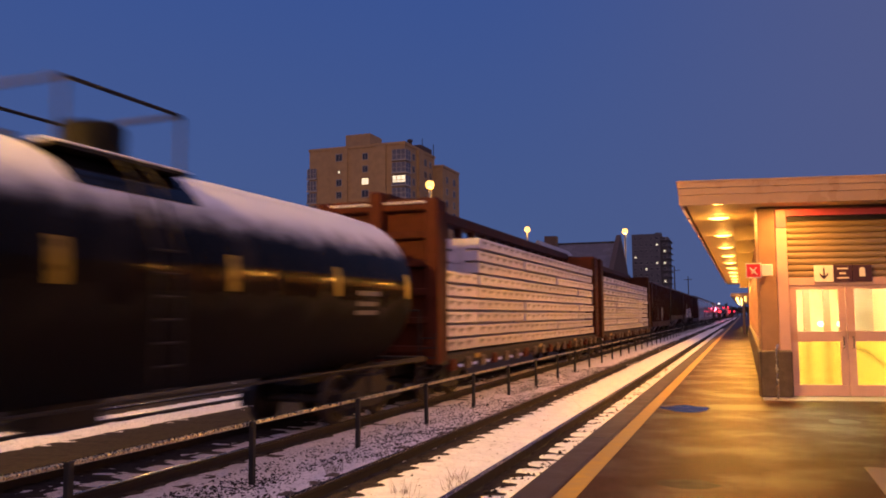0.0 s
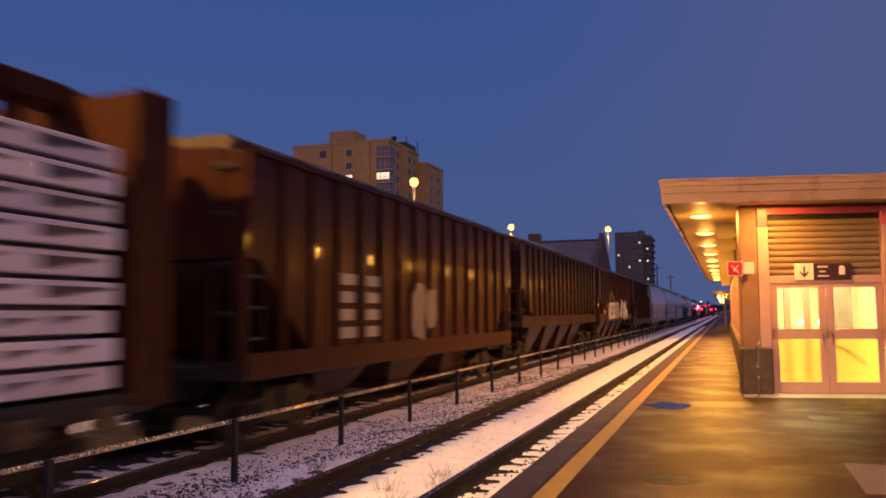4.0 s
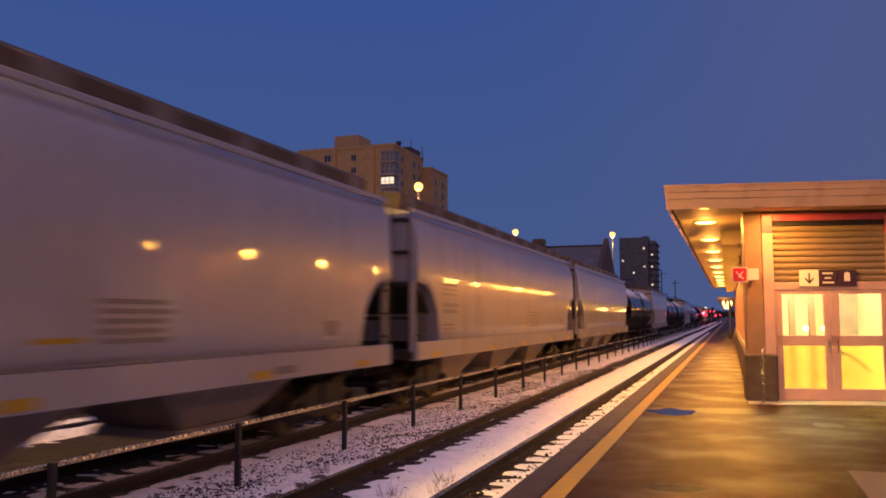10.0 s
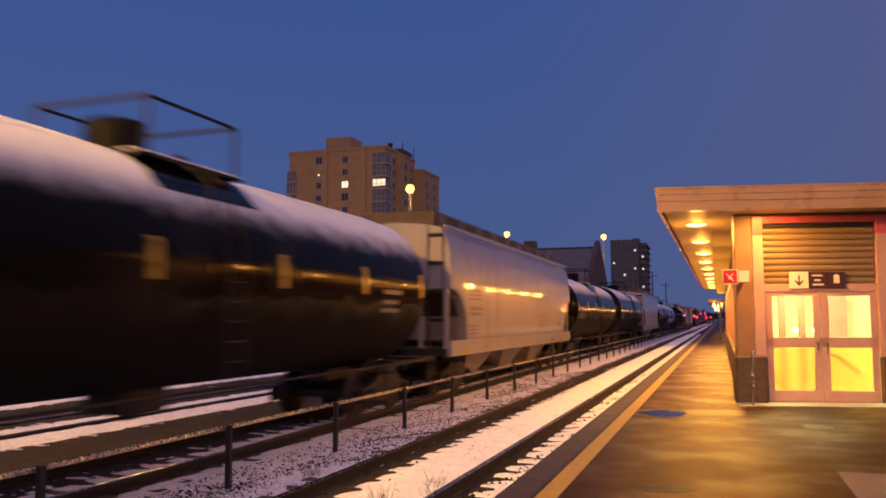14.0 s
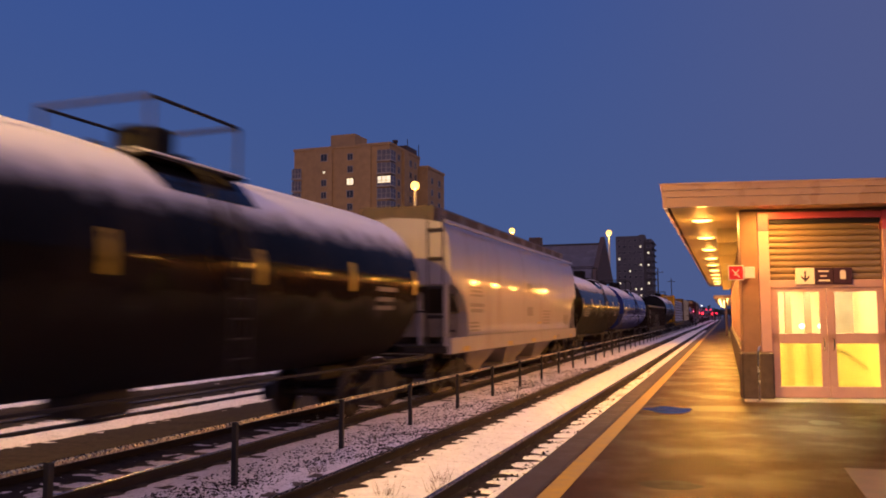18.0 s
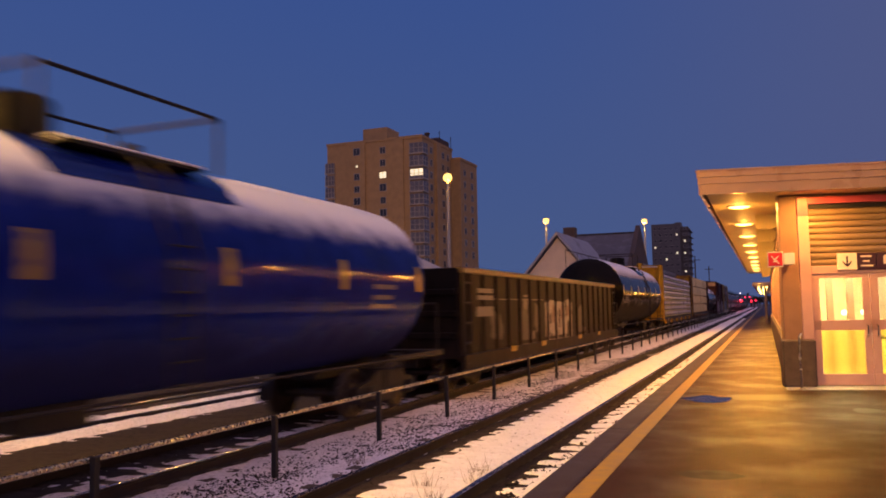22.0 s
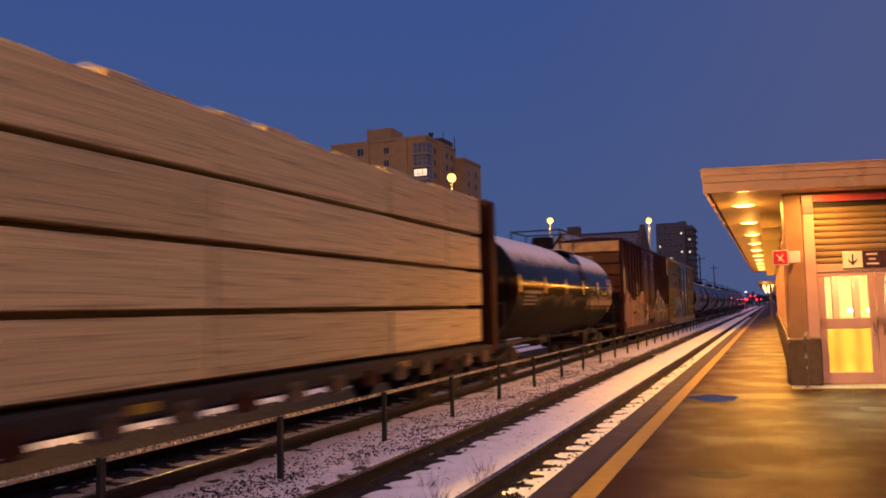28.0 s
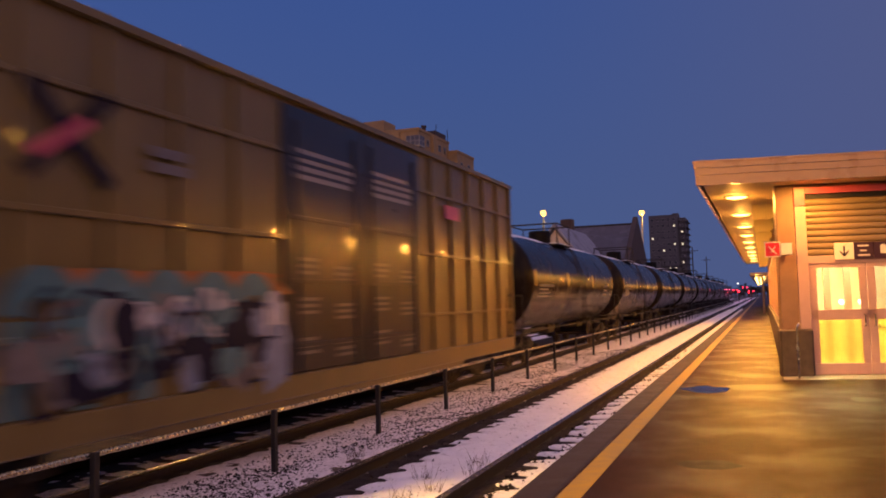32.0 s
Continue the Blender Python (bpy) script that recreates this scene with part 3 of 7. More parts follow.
for i in range(22):
    part("pier", pier, None, side, at=(0, 18.4 + 2.1 * i, 0))
    pn = part("window_pane", wpane, None, side, "dim glass pane", at=(0, 18.4 + 2.1 * i, 0))
    part("window_bar", wbar, None, side, at=(0, 18.4 + 2.1 * i, 0))

# canopy, cut on the skew at its front
tanS = math.tan(radians(SKEW))


def skew_y(x, y0):
    return y0 + (x + 1.11) * tanS


CAN_L, CAN_R, CAN_Y0, CAN_Y1 = -1.11, 9.0, 16.3, 62.0
canopy = thing("canopy", "long flat station canopy with cream soffit and enamelled fascia", "canopy")
part("roof_deck", Shape().prism([(CAN_L + 0.03, CAN_Y0 + 0.03), (CAN_R, skew_y(CAN_R, CAN_Y0) + 0.03), (CAN_R, CAN_Y1), (CAN_L + 0.03, CAN_Y1)], 3.95, 4.2, "z"), M_FASCIA, canopy)
part("soffit", Shape().prism([(CAN_L + 0.12, CAN_Y0 + 0.15), (CAN_R, skew_y(CAN_R, CAN_Y0) + 0.1), (CAN_R, CAN_Y1), (CAN_L + 0.12, CAN_Y1)], 3.80, 3.85, "z"), M_SOFFIT, canopy, "cream painted soffit")


def fascia(p0, p1, out):
    """Three stacked bands, each a little prouder than the one below."""
    for z0, z1, o, name in ((3.79, 3.985, 0.0, "fascia_band"), (3.99, 4.12, 0.018, "fascia_band"), (4.125, 4.235, 0.036, "fascia_band"), (4.235, 4.27, 0.055, "fascia_cap")):
        a = (p0[0] + out[0] * o, p0[1] + out[1] * o)
        b = (p1[0] + out[0] * o, p1[1] + out[1] * o)
        c = (p1[0] - out[0] * 0.06, p1[1] - out[1] * 0.06)
        d = (p0[0] - out[0] * 0.06, p0[1] - out[1] * 0.06)
        part(name, Shape().prism([a, b, c, d], z0, z1, "z"), M_FASCIA, canopy)


fascia((CAN_L, CAN_Y0), (CAN_R, skew_y(CAN_R, CAN_Y0)), (math.sin(radians(SKEW)), -math.cos(radians(SKEW))))
fascia((CAN_L, CAN_Y1), (CAN_L, CAN_Y0), (-1, 0))

# round-cornered brackets that hold the canopy, one to each bay
brk = [(-0.14, 3.80), (-0.14, 3.43), (0.20, 3.43)] + [(0.20 + 0.18 * math.sin(radians(a)), 3.615 - 0.185 * math.cos(radians(a))) for a in range(15, 180, 15)] + [(0.20, 3.80)]
bracket = Shape().prism([(u, v) for u, v in brk], -0.05, 0.05, "y").mesh("bracket", M_SOFFIT)
LAMP_Y = [18.75 + 4.2 * i for i in range(10)]
for y in LAMP_Y:
    part("bracket", bracket, None, canopy, at=(0, y + 2.1, 0))
glass = Shape().lathe([(0.0, 0.22), (-0.03, 0.215), (-0.05, 0.14), (-0.055, 0.0)], (0, 0, 0), "z", 20)
glass_me = glass.mesh("canopy_lamp_glass", M_LAMPGLASS)
rim_me = Shape().lathe([(0.0, 0.27), (-0.02, 0.27), (-0.02, 0.22), (0.0, 0.22)], (0, 0, 0), "z", 20).mesh("rim", M_SOFFIT)
for i, y in enumerate(LAMP_Y):
    cl = thing("canopy_lamp", "round glowing sodium lamp under the canopy", "lamp", (-0.44, y, 3.80), group="canopy lamps")
    part("rim", rim_me, None, cl)
    part("glass", glass_me, None, cl, "glowing amber glass")
    lamp("canopy_light", "AREA", (-0.44, y, 3.73), 275, CANOPY, 0.3)
    lamp("canopy_glow", "POINT", (-0.44, y, 3.56), 32, CANOPY, 0.12)
lamp("vestibule_light", "AREA", (1.5, 19.8, 2.85), 330, (1.0, 0.78, 0.40), 1.2)
# added lamp without a fixture; brightens doors, threshold and nearby snow
lamp("front_fill", "AREA", (1.1, 16.62, 3.77), 115, CANOPY, 0.3)


# sign fixed to the corner pilaster, and sign over the doors
M_SIGNRED = glowing("red_sign_face", (0.5, 0.008, 0.016), 0.30)
sg = thing("red_sign", "small square red sign with a white struck-out figure", "sign", pose(0.09, 17.0, 2.37) @ Matrix.Diagonal((0.86, 1, 0.88, 1)))
part("sign_panel", Shape().box(0, 0.30, -0.04, 0.04, 0, 0.30, 0.01), M_SIGNRED, sg, "red lit panel")
part("sign_rim", Shape().box(-0.02, 0.32, -0.03, 0.03, -0.02, 0.0).box(-0.02, 0.32, -0.03, 0.03, 0.30, 0.32).box(-0.02, 0.0, -0.03, 0.03, 0, 0.3).box(0.30, 0.32, -0.03, 0.03, 0, 0.3), M_WHITE, sg, "pale rim")
fig = Shape().path([(0.07, -0.045, 0.22), (0.14, -0.045, 0.13), (0.23, -0.045, 0.05)], 0.012, 5).path([(0.14, -0.045, 0.13), (0.22, -0.045, 0.22)], 0.012, 5).path([(0.10, -0.045, 0.09), (0.2, -0.045, 0.12)], 0.010, 5)
part("struck_out_figure", fig, M_WHITE, sg, "white pictogram strokes")
part("mounting_box", Shape().box(0.33, 0.56, -0.05, 0.05, 0.02, 0.28, 0.01), M_WHITE, sg, "pale mounting box")
part("wall_arm", Shape().box(0.42, 0.48, 0.04, 0.42, 0.10, 0.16), M_WHITE, sg)
ds = thing("door_sign", "white and plum sign with a down arrow above the doors", "sign", pose(FRONT[0], FRONT[1], 0, 0, 0, SKEW) @ pose(0.50, 0.0, 2.27))
part("arrow_panel", Shape().box(0, 0.36, -0.012, 0.03, 0, 0.33, 0.004), M_WHITE, ds, "white panel")
part("down_arrow", Shape().box(0.165, 0.195, -0.018, -0.012, 0.08, 0.27).prism([(0.18, 0.05), (0.10, 0.14), (0.10, 0.18), (0.18, 0.10), (0.26, 0.18), (0.26, 0.14)], -0.018, -0.012), M_PURPLE, ds, "dark arrow pointing down")
for x0, x1 in ((0.37, 0.71), (0.72, 1.07)):
    pn = part("pictogram_panel", Shape().box(x0, x1, -0.012, 0.03, 0, 0.33, 0.004), M_PURPLE, ds, "dark plum panel")
    if x0 < 0.5:
        part("sign_line", Shape().box(x0 + 0.06, x1 - 0.08, -0.016, -0.012, 0.245, 0.275), M_WHITE, pn)
        part("sign_line", Shape().box(x0 + 0.10, x1 - 0.12, -0.016, -0.012, 0.15, 0.18), M_WHITE, pn)
        part("sign_line", Shape().box(x0 + 0.06, x1 - 0.06, -0.016, -0.012, 0.06, 0.09), M_WHITE, pn)
    else:
        part("train_symbol", Shape().prism([(x0 + 0.12, 0.10), (x0 + 0.12, 0.25), (x0 + 0.15, 0.28), (x0 + 0.20, 0.28), (x0 + 0.23, 0.25), (x0 + 0.23, 0.10)], -0.016, -0.012), M_WHITE, pn)
rail_post = thing("handrail", "short bent steel handrail beside the stone plinth", "handrail", (0.57, 16.72, 0))
part("rail_tube", Shape().path([(0, 0, 0), (0, 0, 0.98), (0.03, 0.05, 1.04), (0.05, 0.35, 1.04)], 0.025, 8), M_CHROME, rail_post)
part("foot_plate", Shape().tube((0, 0, 0), (0, 0, 0.012), 0.07, 12), M_CHROME, rail_post)

# lower second canopy farther along the platform
far_can = thing("far_canopy", "lower platform shelter farther along, with warm lamps", "canopy")
part("roof", Shape().box(-0.9, 4.0, 68, 118, 3.0, 3.3, 0.05), M_FASCIA, far_can)
for i in range(11):
    part("column", Shape().box(-0.05, 0.13, 69 + 4.8 * i, 69.18 + 4.8 * i, 0, 3.0, 0.02), M_WALL, far_can)
part("back_wall", Shape().box(1.6, 1.8, 68, 118, 0, 3.0), M_WALL, far_can)
for i in range(8):
    gl = thing("shelter_lamp", "small warm globe lamp under the far shelter", "lamp", (-0.45 + 0.35 * (i % 2), 70 + 6 * i, 2.82), group="shelter lamps")
    part("globe", Shape().lathe([(-0.10, 0.0), (-0.08, 0.07), (0.0, 0.10), (0.08, 0.07), (0.18, 0.03)], (0, 0, 0), "z", 12), M_LAMPGLASS, gl, "glowing globe")
    if i % 3 == 0:
        lamp("shelter_light", "POINT", (0.1, 70 + 6 * i, 2.5), 120, SODIUM, 0.2)

# lamp standard on the platform behind the walker
pl = thing("platform_lamp", "tall platform lamp standard with sodium head", "lamp", (6.0, -9.0, 0))
part("pole", Shape().tube((0, 0, 0), (0, 0, 7.2), 0.09, 10, 0.06), M_CONCRETE, pl)
part("head", Shape().box(-0.5, 0.1, -0.15, 0.15, 7.2, 7.35, 0.04), M_FENCE, pl)
lamp("platform_lamp_light", "POINT", (5.7, -9.0, 7.0), 1500, SODIUM, 0.25)
# unseen dark wall, added to keep bright sky out of the train's reflections
wall_b = Shape().box(16.0, 16.3, -60, 40, 0, 7.5)
setting("unseen_wall_east", wall_b, M_STONEBASE, "unseen plain dark wall that darkens reflections in the train", "wall")

# stones of the ballast and dry weeds
def scatter_stones():
    s = Shape()
    r = random.Random(5)
    def stone(x, y, k, lift=0.0):
        z = bed_height(x, y) + 0.2 * k + lift
        q = [(k * r.uniform(0.7, 1.2), k * r.uniform(0.7, 1.2), k * r.uniform(0.5, 0.9)) for _ in range(2)]
        a = r.uniform(0, 6.3)
        c, d = math.cos(a), math.sin(a)
        pts = [(q[0][0], 0, 0), (0, q[0][1], 0), (-q[1][0], 0, 0.1 * k), (0, -q[1][1], 0), (0.2 * k, 0.1 * k, q[0][2]), (0, 0, -q[1][2])]
        s.add([(x + u * c - v * d, y + u * d + v * c, z + w) for u, v, w in pts], [(0, 1, 4), (1, 2, 4), (2, 3, 4), (3, 0, 4), (1, 0, 5), (2, 1, 5), (3, 2, 5), (0, 3, 5)])
    for i in range(21000):
        y = 5.5 + 26 * r.random() ** 1.6
        x = r.uniform(-6.6, -4.62)
        if noise.noise(Vector((x * 1.1, y * 0.8, 7))) + r.uniform(-0.5, 0.5) > -0.05:
            stone(x, y, 0.006 + 0.018 * r.random() ** 1.8)
    for i in range(1600):
        y = 6 + 24 * r.random() ** 1.5
        stone(r.choice((-2.55, -4.6, -2.3)) + r.uniform(-0.16, 0.16), y, r.uniform(0.012, 0.032))
    for i in range(1500):
        y = 6 + 26 * r.random() ** 1.5
        x = r.uniform(-2.74, -2.08)
        if noise.noise(Vector((x * 4, y * 3, 11))) > -0.05:
            stone(x, y, r.uniform(0.014, 0.040), 0.026)
    for i in range(500):
        stone(NEAR_X + r.uniform(-0.6, 0.6), 6 + 24 * r.random() ** 1.5, r.uniform(0.008, 0.022), 0.022)
    return s


tagged(part("ballast_stones", scatter_stones(), M_STONE), "loose dark ballast stones poking through snow", "gravel", kind="stuff")


def weeds():
    s = Shape()
    r = random.Random(9)
    for cx, cy in ((-3.25, 7.7), (-3.55, 8.2), (-3.05, 8.5), (-3.4, 7.2), (-3.2, 9.0), (-5.0, 9.3)):
        for k in range(26):
            a, l = r.uniform(0, 6.3), r.uniform(0.08, 0.24)
            x, y = cx + r.uniform(-0.1, 0.1), cy + r.uniform(-0.1, 0.1)
            z = bed_height(x, y)
            tip = (x + 0.5 * l * math.cos(a), y + 0.5 * l * math.sin(a), z + l)
            s.add([(x - 0.004, y, z - 0.02), (x + 0.004, y, z - 0.02), tip], [(0, 1, 2)])
            s.add([(x, y - 0.004, z - 0.02), (x, y + 0.004, z - 0.02), tip], [(0, 1, 2)])
    return s


tagged(part("dry_weeds", weeds(), mat("dry_weed_stalks", (0.10, 0.06, 0.03), 0.8)), "dry brown weed tufts standing in the snow", "weeds", kind="stuff")

# ---- beyond the tracks ----
M_BRICKTAN = mat("tan_brick", (0.33, 0.215, 0.10), 0.85, vary=0.15, scale=0.8, bump=0.3, bump_scale=6)
M_BRICKDARK = mat("dark_brick", (0.065, 0.046, 0.042), 0.85, vary=0.2, scale=0.8)
M_TOWER = mat("grey_tower_concrete", (0.10, 0.092, 0.092), 0.8, vary=0.15, scale=0.3)
M_WINDARK = mat("dark_window_glass", (0.02, 0.025, 0.035), 0.08, vary=0.1, rough_vary=0.0)
M_WINLIT = glowing("lit_window", (1.0, 0.66, 0.25), 0.55)
M_WINLITW = glowing("white_lit_window", (1.0, 0.85, 0.55), 0.95)
M_SLATE = mat("slate_roof", (0.032, 0.030, 0.034), 0.6, vary=0.2, scale=2, dirt=(0.075, 0.075, 0.088), dirt_at=0.60, dirt_scale=0.35)
M_SLATEDARK = mat("bare_slate_roof", (0.075, 0.07, 0.085), 0.6, vary=0.25, scale=1.5, dirt=(0.14, 0.135, 0.16), dirt_at=0.6, dirt_scale=0.6)
M_ROOFSNOW = mat("snowy_roof", (0.26, 0.27, 0.32), 0.7, vary=0.15, scale=1.2, dirt=(0.12, 0.11, 0.12), dirt_at=0.62, dirt_scale=0.5)
M_PLASTER = mat("pale_plaster", (0.60, 0.50, 0.38), 0.8, vary=0.08, scale=1)
M_POLE = mat("galvanised_pole", (0.34, 0.32, 0.29), 0.5, 0.4, vary=0.1)
M_HEAD = glowing("sodium_lamp_lens", (1.0, 0.60, 0.13), 2.8)
M_BARK = mat("bare_bark", (0.05, 0.04, 0.032), 0.9)


M_FRAMEPALE = mat("pale_window_frame", (0.30, 0.27, 0.24), 0.6, vary=0.15, scale=2)
M_BAYGLASS = mat("grey_bay_glazing", (0.10, 0.10, 0.12), 0.12, vary=0.3, scale=0.7, rough_vary=0.05)


def window_kit(w, h, pane):
    """Frame and pane meshes of one window, the pane set back in its frame."""
    f = Shape().box(-w / 2, -w / 2 + 0.10, -0.10, 0.06, 0, h).box(w / 2 - 0.10, w / 2, -0.10, 0.06, 0, h)
    f.box(-w / 2 + 0.10, w / 2 - 0.10, -0.10, 0.06, 0, 0.10).box(-w / 2 + 0.10, w / 2 - 0.10, -0.10, 0.06, h - 0.10, h)
    f.box(-0.035, 0.035, -0.08, 0.04, 0.10, h - 0.10)
    return f.mesh("window", M_FRAMEPALE if pane is M_WINDARK else M_BRICKDARK), Shape().box(-w / 2 + 0.08, w / 2 - 0.08, -0.04, 0.03, 0.08, h - 0.08).mesh("pane", pane)


def window(parent, kit, x, y, z, turn):
    w = part("window", kit[0], None, parent, at=pose(x, y, z, 0, 0, turn))
    part("pane", kit[1], None, w)
    return w


def glazed_bay(parent, x0, x1, y0, y1, z, h, lit=None):
    """One storey of a projecting glazed bay: slab, mullions and panes."""
    b = part("glazed_bay", Shape().box(x0 - 0.1, x1 + 0.1, y0 - 0.1, y1, z, z + 0.28), M_FRAMEPALE, parent, "glazed corner bay")
    part("pane", Shape().box(x0 + 0.06, x1 - 0.06, y0 + 0.06, y1, z + 0.28, z + h), M_BAYGLASS, b)
    m = Shape()
    for k in range(4):
        x = x0 + (x1 - x0 - 0.12) * k / 3
        m.box(x, x + 0.12, y0, y0 + 0.10, z + 0.28, z + h)
    for k in range(1, 3):
        y = y0 + (y1 - y0 - 0.12) * k / 2
        m.box(x1 - 0.10, x1, y, y + 0.12, z + 0.28, z + h)
    m.box(x0, x1, y0, y0 + 0.08, z + h * 0.52, z + h * 0.52 + 0.10)
    m.box(x1 - 0.08, x1, y0, y1, z + h * 0.52, z + h * 0.52 + 0.10)
    part("mullion", m, M_FRAMEPALE, b)
    if lit:
        part("lit_room", Shape().box(x0 + 0.2, x1 - 0.15, y0 + 0.03, y0 + 0.05, z + h * 0.35, z + h * 0.92), lit, b, "brightly lit balcony room")


def apartment():
    b = thing("apartment_building", "tall tan brick apartment building with glazed corner bays and lit windows", "building", (-62.3, 145, -0.6))
    H = 37.1
    # front faces -y, the long side faces +x
    part("wall", Shape().box(-21.6, 0, 0, 16.6, 0, H - 0.5), M_BRICKTAN, b, "tan brick wall")
    part("wing", Shape().box(0.0, 2.2, 15.8, 26.5, 0, 34.5), M_BRICKTAN, b, "lower tan brick wing")
    part("wing_parapet", Shape().box(-0.02, 2.35, 15.65, 26.6, 34.5, 35.0), M_BRICKTAN, b)
    for x0, x1, d in ((-16.2, -12.6, 0.5), (-6.4, -4.0, 0.35)):
        part("brick_pier", Shape().box(x0, x1, -d, 0.02, 0, H - 0.5), M_BRICKTAN, b)
    part("side_pier", Shape().box(-0.02, 0.6, 6.4, 9.0, 0, H - 0.5), M_BRICKTAN, b)
    part("parapet", Shape().box(-21.75, 0.15, -0.15, 0.2, H - 0.5, H + 0.05).box(-0.2, 0.15, 0.2, 16.7, H - 0.5, H + 0.05).box(-21.75, -21.4, 0.2, 16.7, H - 0.5, H + 0.05), M_BRICKTAN, b)
    part("roof_house", Shape().box(-17.3, -11.5, 8, 14, H - 0.6, H + 4.4), M_BRICKTAN, b)
    part("roof_plant", Shape().box(-3.4, -0.4, 10, 16, H - 0.6, H + 1.4), M_BRICKDARK, b)
    part("vent_cowl", Shape().tube((-2.6, 9.0, H - 0.6), (-2.6, 9.0, H + 2.0), 0.45, 10).tube((-2.6, 9.0, H + 2.0), (-2.6, 9.0, H + 2.4), 0.6, 10), M_BRICKDARK, b)
    for x, y, h in ((-1.0, 12, 3.2), (0.4, 15, 2.4)):
        part("antenna", Shape().tube((x, y, H - 0.6), (x, y, H + h), 0.08, 5), M_FENCE, b)
    small, wide = window_kit(1.3, 1.45, M_WINDARK), window_kit(1.6, 1.6, M_WINDARK)
    lit, spark = window_kit(1.7, 1.5, M_WINLITW), window_kit(0.7, 0.7, M_WINLITW)
    for k in range(13):
        z = 34.0 - 2.57 * k
        window(b, spark if k == 1 else wide if k in (0, 4) else small, -14.4, -0.5, z, 0)
        window(b, lit if k == 2 else wide if k in (3, 5) else small, -8.7, 0.0, z, 0)
        glazed_bay(b, -2.6, 0.45, -0.45, 2.2, z - 0.75, 2.3, M_WINLITW if k == 2 else None)
        if k:
            glazed_bay(b, -22.0, -19.8, -0.3, 1.5, z - 0.75, 2.3)
        for i, y in enumerate((4.6, 11.2, 14.0)):
            window(b, small, 0.0, y, z, 90)
        if k:
            window(b, small, 2.2, 18.4, z - 0.2, 90)
            window(b, spark if k == 9 else wide, 2.2, 23.0, z - 0.2, 90)


def far_tower():
    b = thing("far_tower", "distant grey residential tower with scattered lit windows", "building", (-49, 390, -0.6))
    H = 40.5
    part("wall", Shape().box(0, 13.2, 0, 20, 0, H), M_TOWER, b)
    part("rounded_wing", Shape().box(13.2, 16.6, 2, 20, 0, H - 1.5), M_TOWER, b)
    part("roof_plant", Shape().box(10.5, 13.2, 4, 12, H, H + 0.9), M_TOWER, b)
    dark, lit = window_kit(1.3, 1.3, M_WINDARK), window_kit(1.0, 1.1, M_WINLITW)
    glow_at = {(3, 1), (4, 11), (2, 7), (0, 5), (4, 4), (3, 4), (1, 3), (4, 3), (2, 2), (0, 9), (4, 8)}
    for f in range(13):
        part("balcony_slab", Shape().box(13.0, 17.6, 1.2, 20, 2.4 + 2.9 * f, 2.65 + 2.9 * f), M_TOWER, b)
        for k in range(5):
            window(b, lit if (k, f) in glow_at else dark, 1.6 + 2.5 * k, 0, 2.8 + 2.9 * f, 0)
        window(b, lit if f in (5, 8, 10) else dark, 15.0, 2.0, 2.8 + 2.9 * f, 0)


